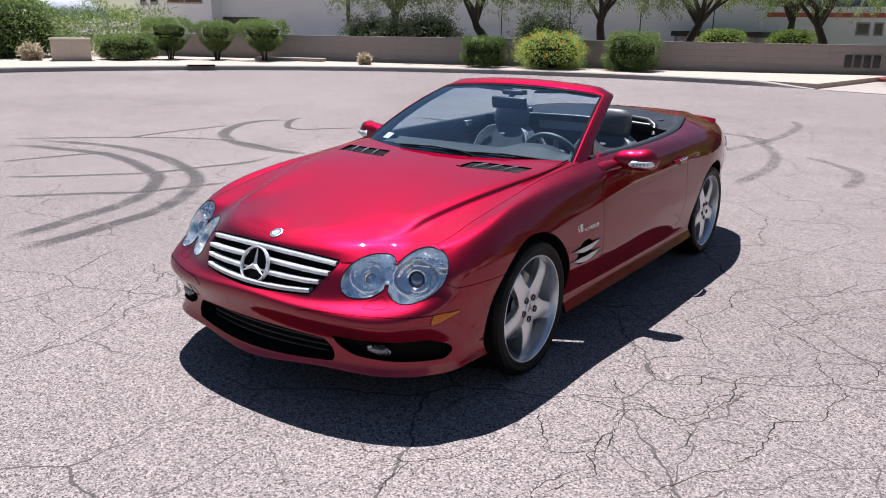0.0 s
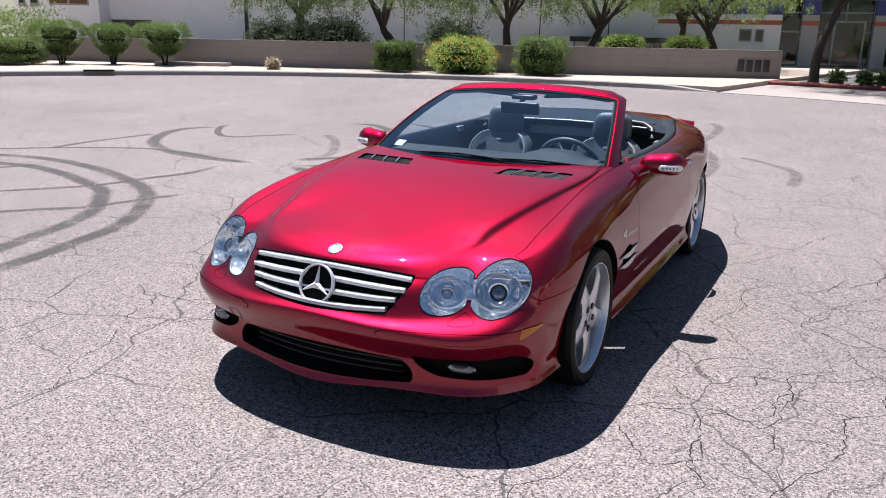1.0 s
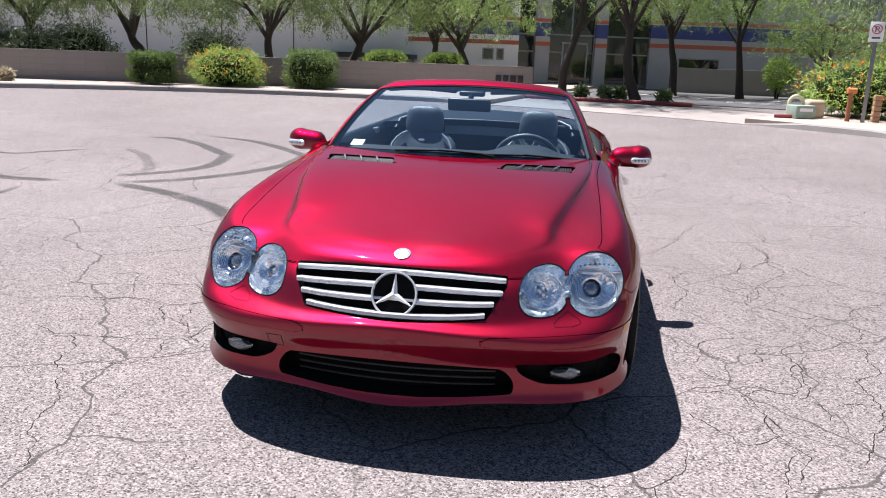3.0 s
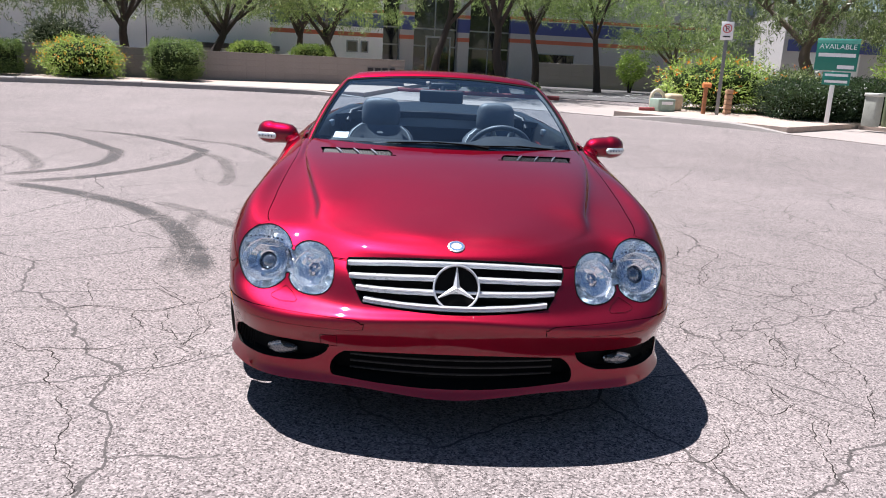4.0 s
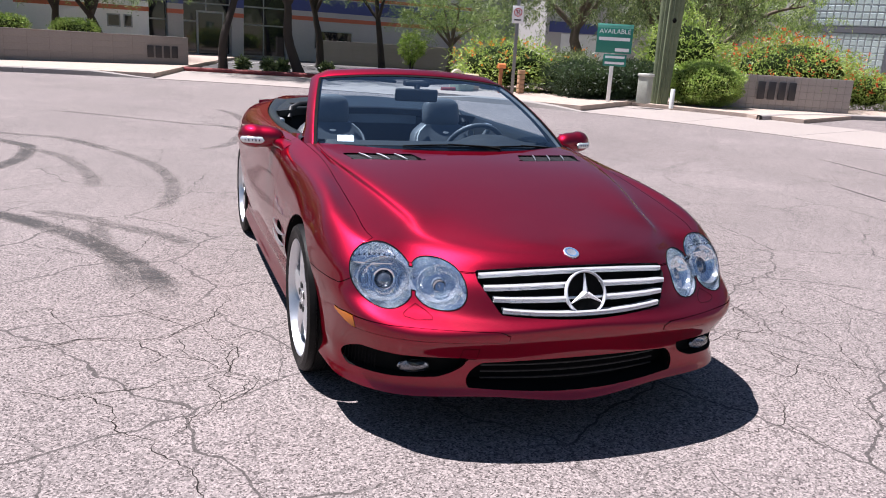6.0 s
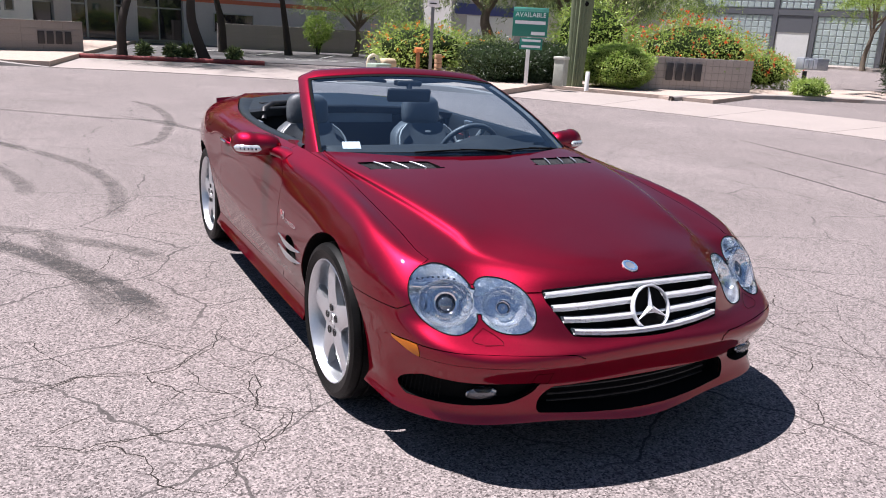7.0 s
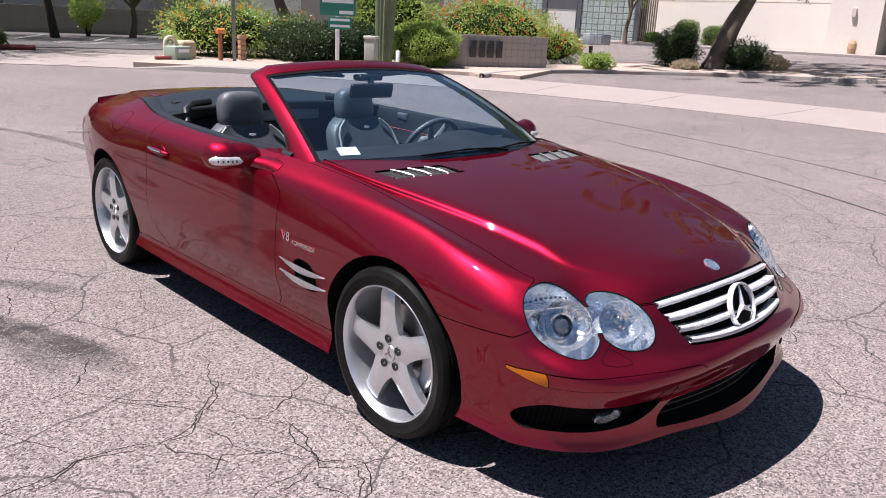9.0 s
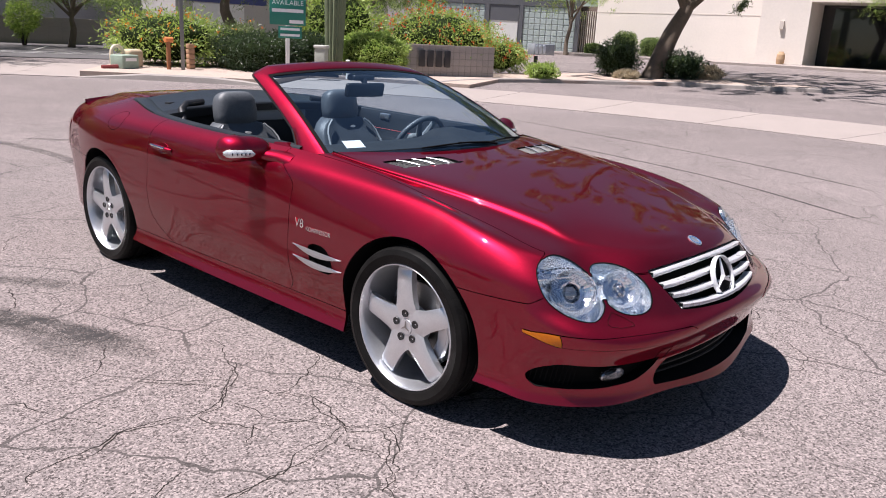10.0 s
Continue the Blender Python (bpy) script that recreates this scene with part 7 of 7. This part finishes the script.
tree(11.1, 31.6, zl(11.1, 31.6, .1), "palo verde tree with pale forking trunk", 50, 4.4, 2.6, (.2, 0), LEAF_TREE, BARK_LIGHT, .12, .36, 13000, .15, .3, .45, 7, skirt=.5)
bush(9.6, 32.6, zl(9.6, 32.6, .05), .7, .7, 1.7, "small airy green tree beside the screen wall", LEAF_BRIGHT, 51, count=2200, size=.14, boxy=2, rough=.25, trunk=True, core=False)
for i, (x, y) in enumerate(((-15.9, 20.2), (-17.3, 19.7), (-12.1, 22.0), (-18.4, 19.5))):
    bush(x, y, zl(x, y), 1.0, .75, 1.65 - .15 * (i % 2), "loose grey-green shrub behind the block wall", LEAF_SAGE, 60 + i, count=3800, size=.14, boxy=2.0, rough=.34)
for x, y in ((-6.6, 25.5), (-4.6, 27.2)):
    bush(x, y, zl(x, y), .8, .45, 1.3, "low bright green shrub behind the block wall", LEAF_BRIGHT, 70, count=2500, size=.1)
for i, (x, y) in enumerate(((.9, 23.0), (1.7, 22.75), (3.6, 22.4), (2.2, 22.9))):
    bush(x, y, lift(x, y) + .1, .16, .16, .34, "small spiky desert plant in gravel", LEAF_OLIVE, 75 + i, count=260, size=.22, boxy=2, rough=.3, core=False)
# carport behind the wall
cp = holder("carport", "low dark carport roof on posts", "carport", pose(-9.6, 35.4, .2, 0, 0, 4))
bm = bmesh.new()
box(bm, 0, 0, 1.18, 4.2, 3.2, .24, .02)
part("carport_roof", bm, BLACK, cp)
for x, y in ((-1.9, -1.4), (1.9, -1.4), (-1.9, 1.4), (1.9, 1.4)):
    bm = bmesh.new()
    tube(bm, [(x, y, -.1), (x, y, 1.15)], .06, 8)
    part("post", bm, ALU, cp)

# ---- east verge ----
POST_GREY = plain("galvanised_post", (0.20, 0.20, 0.20), 0.5, 0.6, vary=0.15)
SIGN_WHITE = plain("white_sign_face", (0.78, 0.78, 0.78), 0.45, vary=0.04)
SIGN_GREEN = plain("green_sign_board", (0.01, 0.17, 0.125), 0.45, vary=0.08)
SIGN_RED = plain("red_sign_ink", (0.5, 0.03, 0.03), 0.5, vary=0.05)
x, y = 7.57, 15.8
ps = holder("no_parking_sign", "small white no parking sign on a grey steel post", "road sign", pose(x, y, zl(x, y), 0, 0, -22))
bm = bmesh.new()
box(bm, 0, .03, 1.25, .09, .06, 2.75, .008)
part("sign_post", bm, POST_GREY, ps)
bm = bmesh.new()
box(bm, 0, -.012, 2.12, .305, .012, .457, .004)
face = part("sign_face", bm, SIGN_WHITE, ps)
bm = bmesh.new()
lathe(bm, [(-.021, .112), (-.024, .112), (-.024, .092), (-.021, .092)], 32, "y", True)
part("red_ring", bm, SIGN_RED, face, matrix=pose(0, 0, 2.18))
letters("P", .19, .002, BLACK, face, "letter", pose(0, -.0225, 2.115, 90, 0, 0))
bm = bmesh.new()
box(bm, 0, -.026, 2.18, .20, .004, .02, 0, Matrix.Translation((0, 0, 2.18)) @ Matrix.Rotation(radians(45), 4, "Y") @ Matrix.Translation((0, 0, -2.18)))
part("red_slash", bm, SIGN_RED, face)
bm = bmesh.new()
box(bm, 0, -.021, 1.98, .18, .004, .035)
part("writing_bar", bm, BLACK, face)

x, y = 9.64, 14.13
av = holder("for_lease_sign", "green for-lease board with white writing on a white post", "sign", pose(x, y, zl(x, y, .1), 0, 0, -32))
bm = bmesh.new()
box(bm, 0, .05, .95, .10, .10, 2.0, .01)
part("sign_post", bm, WHITE_PAINT, av)
bm = bmesh.new()
box(bm, 0, -.012, 1.67, .92, .02, .74, .004)
board = part("board", bm, SIGN_GREEN, av)
bm = bmesh.new()
box(bm, 0, -.014, 1.985, .92, .022, .10, .004)
part("board_top_band", bm, plain("pale_green_band", (0.10, 0.38, 0.30), 0.5), board)
letters("AVAILABLE", .165, .002, SIGN_WHITE, board, "lettering", pose(0, -.0245, 1.80, 90))
bm = bmesh.new()
box(bm, 0, -.024, 1.66, .80, .005, .085)
part("writing_bar", bm, SIGN_WHITE, board)
bm = bmesh.new()
box(bm, .22, -.024, 1.39, .36, .005, .085)
part("writing_bar", bm, SIGN_WHITE, board)
bm = bmesh.new()
box(bm, .06, -.012, 1.12, .60, .02, .30, .004)
rider = part("rider_board", bm, SIGN_GREEN, av)
for z in (1.20, 1.05):
    bm = bmesh.new()
    box(bm, .06, -.024, z, .50, .005, .06)
    part("writing_bar", bm, SIGN_WHITE, rider)

x, y = 7.28, 16.0
op = holder("utility_post", "short rusty orange-brown pipe post", "post", pose(x, y, zl(x, y)))
bm = bmesh.new()
tube(bm, [(0, 0, -.1), (0, 0, .72)], .055, 12)
part("pipe", bm, plain("rusty_brown", (0.30, 0.12, 0.05), 0.7, vary=0.3), op)
bm = bmesh.new()
tube(bm, [(-.09, 0, .74), (.12, 0, .74)], .07, 12)
part("pipe_head", bm, plain("orange_paint", (0.6, 0.2, 0.06), 0.6), op)
x, y = 7.95, 16.1
bm = bmesh.new()
for k in range(5):
    box(bm, 0, 0, .07 + .13 * k, .17, .17, .12, .015)
tagged(obj("stacked_block_post", bm, plain("terracotta_block", (0.42, 0.25, 0.15), 0.85), matrix=pose(x, y, zl(x, y)), smooth=30), "short stacked tan block post", "post")
x, y = 6.35, 16.5
wc = holder("water_meter_cage", "white pipe and green box of a water meter", "water meter", pose(x, y, zl(x, y), 0, 0, 20))
bm = bmesh.new()
box(bm, -.1, -.1, .16, .55, .42, .34, .03, None, 3)
part("meter_box", bm, plain("faded_green", (0.28, 0.36, 0.29), 0.7), wc)
bm = bmesh.new()
box(bm, -.1, -.316, .22, .36, .006, .08)
part("box_writing_bar", bm, SIGN_WHITE, wc)
bm = bmesh.new()
tube(bm, spline([(-.3, .12, 0), (-.3, .12, .42), (-.12, .12, .54), (.08, .12, .40), (.1, .12, .1)], 16), .045, 10)
part("bent_pipe", bm, plain("cream_pipe", (0.60, 0.52, 0.38), 0.6), wc)
bm = bmesh.new()
box(bm, .42, .15, .22, .5, .35, .48, .10, None, 4)
part("insulated_cover", bm, plain("tan_cover", (0.48, 0.38, 0.26), 0.8), wc)
bm = bmesh.new()
tube(bm, [(-.75, 0, .03), (-.3, -.15, .05)], .05, 8)
part("red_pad", bm, RED_KERB, wc)
x, y = 10.65, 14.0
ub = holder("utility_pedestal", "faded grey-green utility pedestal on gravel", "cabinet", pose(x, y, zl(x, y), 0, 0, 35))
bm = bmesh.new()
box(bm, 0, 0, .36, .34, .30, .72, .03, None, 3)
part("pedestal_body", bm, plain("faded_pedestal", (0.36, 0.37, 0.32), 0.6), ub)
bm = bmesh.new()
box(bm, 0, 0, .745, .38, .34, .08, .02)
part("pedestal_cap", bm, plain("pale_cap", (0.5, 0.5, 0.45), 0.6), ub)
x, y = 11.38, 13.75
bm = bmesh.new()
tube(bm, [(0, 0, -.1), (0, 0, .40), (0, 0, .42)], [.06, .06, .045], 12)
tagged(obj("white_marker_post", bm, WHITE_PAINT, matrix=pose(x, y, zl(x, y)), smooth=40), "short white marker post", "post")

# saguaro
x, y = 11.55, 14.6
rng = np.random.default_rng(5)
bm = bmesh.new()
rows = []
for z, r in ((-.1, .22), (.5, .23), (1.4, .26), (2.4, .29), (3.6, .30), (4.8, .27), (5.4, .18), (5.6, .03)):
    rows.append([((r * (1 + .10 * math.cos(16 * a))) * math.cos(a) + .02 * z, r * (1 + .10 * math.cos(16 * a)) * math.sin(a), z) for a in np.linspace(0, 2 * math.pi, 96, endpoint=False)])
loft(bm, rows, True)
bmesh.ops.recalc_face_normals(bm, faces=bm.faces[:])
sg_ = holder("saguaro_cactus", "tall grey-green ribbed saguaro cactus", "cactus", pose(x, y, zl(x, y)))
part("ribbed_stem", bm, plain("cactus_skin", (0.16, 0.19, 0.11), 0.8, vary=0.3, scale=3, bumps=.4, bscale=30), sg_, smooth=50)
# black balls in the stem stand in for the shade of two holes
for z, a in ((2.9, -2.2), (2.2, -1.8)):
    bm = bmesh.new()
    bmesh.ops.create_icosphere(bm, subdivisions=2, radius=.07)
    part("dark_hole", bm, VOID, sg_, matrix=pose(.02 * z + .27 * math.cos(a), .27 * math.sin(a), z))

# shrubs of the east verge
bush(8.3, 18.0, zl(8.3, 18.0, .1), 1.5, .75, 1.5, "tall loose shrub with orange flowers", LEAF_BRIGHT, 80, count=4200, size=.12, blooms=90, flower=FLOWER_ORANGE, boxy=2, rough=.28)
bush(9.9, 17.0, zl(9.9, 17.0, .1), 1.0, .6, 1.2, "loose shrub with a few orange flowers", LEAF_OLIVE, 81, count=3600, size=.12, blooms=14, flower=FLOWER_ORANGE, boxy=2, rough=.28)
bush(9.9, 15.8, zl(9.9, 15.8, .1), 1.15, .55, 1.05, "dense dark green hedge shrub", LEAF_DARK, 82, count=6000, size=.09, boxy=2.6)
bush(11.3, 15.9, zl(11.3, 15.9, .1), 1.0, .6, 1.15, "dense dark green hedge shrub", LEAF_DARK, 83, count=5000, size=.09, boxy=2.6)
bush(12.85, 14.4, zl(12.85, 14.4, .1), .98, .60, 1.2, "large round bright green shrub", LEAF_BRIGHT, 84, count=8000, size=.10, boxy=2.3, rough=.12)
bush(14.2, 17.6, zl(14.2, 17.6, .1), 1.3, 1.2, 2.5, "tall loose pale green shrub", LEAF_BRIGHT, 85, count=4500, size=.14, boxy=2, rough=.3)
bush(16.7, 15.5, zl(16.7, 15.5, .1), 1.9, 1.0, 2.05, "broad green shrub with red flowers behind the wall", LEAF_BRIGHT, 86, count=8000, size=.12, blooms=320, flower=FLOWER_RED, boxy=2, rough=.22)
bush(19.0, 14.6, zl(19.0, 14.6, .1), .9, .55, 1.15, "green shrub with red flowers behind the wall", LEAF_BRIGHT, 87, count=3500, size=.11, blooms=110, flower=FLOWER_RED, boxy=2, rough=.25)
for i, (x, y, h, sp, lf, g) in enumerate(((12.6, 22.0, 7.0, 3.6, LEAF_OLIVE, .22), (16.5, 22.5, 7.2, 3.6, LEAF_OLIVE, .22), (20.5, 24.5, 7.0, 3.8, LEAF_TREE, .22), (26.0, 30.0, 8.0, 4.2, LEAF_BRIGHT, .25))):
    tree(x, y, zl(x, y), "broad mesquite tree with hanging green leaves", 90 + i, h, sp, (.2, 0), lf, BARK_LIGHT, g, .34, 16000, .19, .8, .36, 7, skirt=.55)

# number wall of the east drive and its island
block_wall("wall_east", "low wall of square grey blocks", (12.95, 14.62), (16.9, 13.2), lift(16, 13.5) + .02, lift(16, 13.5) + 1.03, .22, .203, .203, GREY_BLOCK, False)
dv = Vector((16.9 - 12.95, 13.2 - 14.62)).normalized()
bars = holder("house_number", "four dark metal bars standing off the block wall", "sign", pose(14.75, 13.80, lift(16, 13.5) + .62, 0, 0, math.degrees(math.atan2(dv.y, dv.x))))
for k in range(4):
    bm = bmesh.new()
    box(bm, -.36 + .29 * k, -.02, 0, .21, .05, .50, .02)
    part("number_bar", bm, DARK_METAL, bars)
isl = [(12.4, 11.5), (14.0, 12.15), (16.0, 12.45), (18.0, 12.1), (20.2, 11.0), (22.3, 8.8), (24.0, 5.6), (25.0, 5.6), (26.2, 9.0), (25.4, 12.4), (21.5, 14.6), (18.0, 15.0), (15.0, 15.6), (13.3, 15.0)]
sheet("planting_island", isl, .09, GRAVEL, "raised gravel island with a kerb", "planting bed", .15)
bm = bmesh.new()
line = spline([(x, y, 0) for x, y in isl[:8]], 60)
rows = []
for i, p in enumerate(line):
    d = (line[min(i + 1, 59)] - line[max(i - 1, 0)]).normalized()
    s = Vector((d.y, -d.x, 0))
    zz = lift(p.x, p.y)
    rows.append([(*(p + s * o).xy, zz + h) for o, h in ((.10, -.05), (.08, .10), (.05, .125), (-.06, .125), (-.08, -.05))])
loft(bm, rows)
tagged(obj("island_kerb", bm, plain("shaded_kerb", (0.30, 0.27, 0.25), 0.9, vary=0.2, scale=3), smooth=30), "grey concrete kerb round the island", "kerb", kind="structure")
bush(18.4, 12.3, zl(18.4, 12.3, .09), .48, .26, .50, "small bright green shrub on the island", LEAF_BRIGHT, 101, count=1800, size=.10, boxy=2, rough=.25)
x, y = 19.2, 13.2
mb = holder("mailbox_cluster", "grey metal cluster mailbox on a post", "mailbox", pose(x, y, zl(x, y, .09), 0, 0, -12))
bm = bmesh.new()
box(bm, 0, 0, .30, .10, .10, .8, .01)
part("mailbox_post", bm, DARK_METAL, mb)
bm = bmesh.new()
box(bm, .22, 0, .92, .92, .36, .36, .02)
part("mailbox_body", bm, plain("grey_mailbox", (0.30, 0.32, 0.36), 0.45, 0.2), mb)
for k in range(3):
    bm = bmesh.new()
    box(bm, -.14 + .16 * k, -.185, .92, .14, .02, .28, .01)
    part("mailbox_door", bm, plain("pale_mailbox_door", (0.60, 0.64, 0.70), 0.45), mb)
# leaning tree on the island with shrubs at its foot
tree(23.4, 11.1, zl(23.4, 11.1, .05), "mesquite tree with a thick leaning brown trunk", 110, 11.0, 6.4, (1.5, -.8), LEAF_OLIVE, BARK_LIGHT, .30, .34, 72000, .21, .5, .42, 9, skirt=.45)
for i, (x, y, r, h) in enumerate(((22.8, 12.2, .75, 1.3), (24.2, 10.4, .8, .95), (24.9, 9.6, .4, .5), (22.2, 11.4, .35, .3))):
    bush(x, y, zl(x, y, .05), r, h * .5, h, "dark green shrub at the foot of a tree", LEAF_DARK if i < 2 else DRY, 111 + i, count=3000, size=.11, boxy=2.2, rough=.25)

# ---- far east: glass block building and white building ----
m, L = facade((34.0, 40.5), (42.6, 27.3))
gb = holder("glass_block_building", "grey building with glass block walls and a pale door", "building", m)
slab(gb, "wall", STUCCO_GREY, 0, L, -.5, 7.5, .1, 8)
GLASS_BLOCK = plain("glass_block", (0.50, 0.58, 0.58), 0.15, 0.1, vary=0.2, scale=3, coat=.5, random_tint=.35)
MULL = plain("grey_mullion", (0.12, 0.125, 0.14), 0.6, vary=0.1)
bm = bmesh.new()
box(bm, 0, 0, 0, .34, .08, .34, .03, None, 1)
gmesh = bpy.data.meshes.new("glass_block")
bm.to_mesh(gmesh)
bm.free()
gmesh.materials.append(GLASS_BLOCK)
for x0, x1, z0, z1 in ((5.0, 9.4, .1, 3.1), (12.0, 15.5, .1, 3.1), (5.0, 9.4, 3.5, 5.6), (9.7, 11.7, 3.5, 5.6), (12.0, 15.5, 3.5, 5.6)):
    w_ = slab(gb, "glass_block_panel", plain("white_grout", (0.45, 0.48, 0.48), 0.8), x0, x1, z0, z1, .0, .12)
    nx, nz = int((x1 - x0) / .37), int((z1 - z0) / .37)
    for i in range(nx):
        for k in range(nz):
            ob = new("glass_block", gmesh)
            ob.matrix_basis = pose(x0 + (i + .5) * (x1 - x0) / nx, -.01, z0 + (k + .5) * (z1 - z0) / nz)
            ob.parent = w_
for x in (4.75, 9.42, 11.72, 15.5):
    slab(gb, "mullion", MULL, x, x + .26, -.3, 7.0, -.10, .15)
slab(gb, "mullion", MULL, 4.75, 15.7, 3.12, 3.46, -.09, .15)
slab(gb, "door", WHITE_PAINT, 9.75, 11.65, -.1, 2.1, -.04, .12)
slab(gb, "door_hood", MULL, 9.7, 11.7, 2.1, 3.1, -.06, .12)
m, L = facade((42.4, 28.2), (42.8, 14.6))
wb = holder("white_stucco_building", "cream white stucco building with a dark entrance", "building", m)
CREAM = plain("cream_stucco", (0.72, 0.66, 0.60), 0.9, vary=0.05, scale=.8, bumps=0.15, bscale=50)
slab(wb, "wall", CREAM, 2.3, L, -.8, 9, 0, 10)
slab(wb, "gate_wall", plain("brown_screen", (0.16, 0.12, 0.10), 0.8), 0, 2.3, -.8, 3.0, .6, 1.0)
for k in range(14):
    slab(wb, "gate_bar", STUCCO_TAN, .08 + .16 * k, .13 + .16 * k, -.5, 2.7, .5, .58)
for z in (2.6, 5.0):
    slab(wb, "wall_groove", STUCCO_TAN, 2.3, L, z, z + .04, -.012, .05)
m, L = facade((42.0, 14.6), (44.5, -12.0))
wc2 = holder("white_entrance_block", "cream white block with a deep dark entrance", "building", m)
slab(wc2, "wall", CREAM, 0, 2.5, -.8, 9, -1.2, 10)
slab(wc2, "wall", CREAM, 8.6, L, -.8, 9, -1.2, 10)
slab(wc2, "lintel", CREAM, 2.5, 8.6, 3.3, 9, -1.2, 10)
slab(wc2, "entrance", TINTED, 2.5, 8.6, -.6, 3.3, 1.5, 1.7)
slab(wc2, "wall_lamp", STUCCO_TAN, 1.1, 1.3, 1.9, 2.3, -1.35, -1.19)
bm = bmesh.new()
lathe(bm, [(0, .18), (.25, .22), (.5, .2), (.62, .14), (.66, .12)], 16, "z")
tagged(obj("clay_pot", bm, plain("clay", (0.45, 0.30, 0.18), 0.8), matrix=pose(40.6, 13.0, lift(40.6, 13.0) + .12)), "tall tan clay pot by a wall", "pot")
for i, (x, y, r, h) in enumerate(((40.4, 22.4, .7, 1.5), (40.6, 20.6, .75, 1.2), (40.2, 24.5, .5, .7))):
    bush(x, y, lift(x, y), r, h * .5, h, "rounded green shrub by the white building", LEAF_TRIM, 120 + i, count=2500, size=.12)
tree(38.0, 25.0, lift(38, 25), "small tree with a thin trunk and bright crown", 130, 5.5, 2.6, (.3, 0), LEAF_BRIGHT, BARK_LIGHT, .12, .45, 8000, .18, .2, .55, 6)
tree(40.5, 7.4, lift(40.5, 7.4), "small tree with a thin trunk before the entrance", 131, 5.2, 2.6, (.2, 0), LEAF_BRIGHT, BARK_LIGHT, .13, .45, 8000, .18, .2, .6, 6)
# pale pavement before the far buildings
sheet("far_pavement", [(33, 39), (40.2, 28), (41, 14), (40.6, -10), (38.6, -10), (39.2, 13), (38, 27), (31, 38)], .12, CONCRETE, "pale concrete pavement before the far buildings", "pavement", .2)
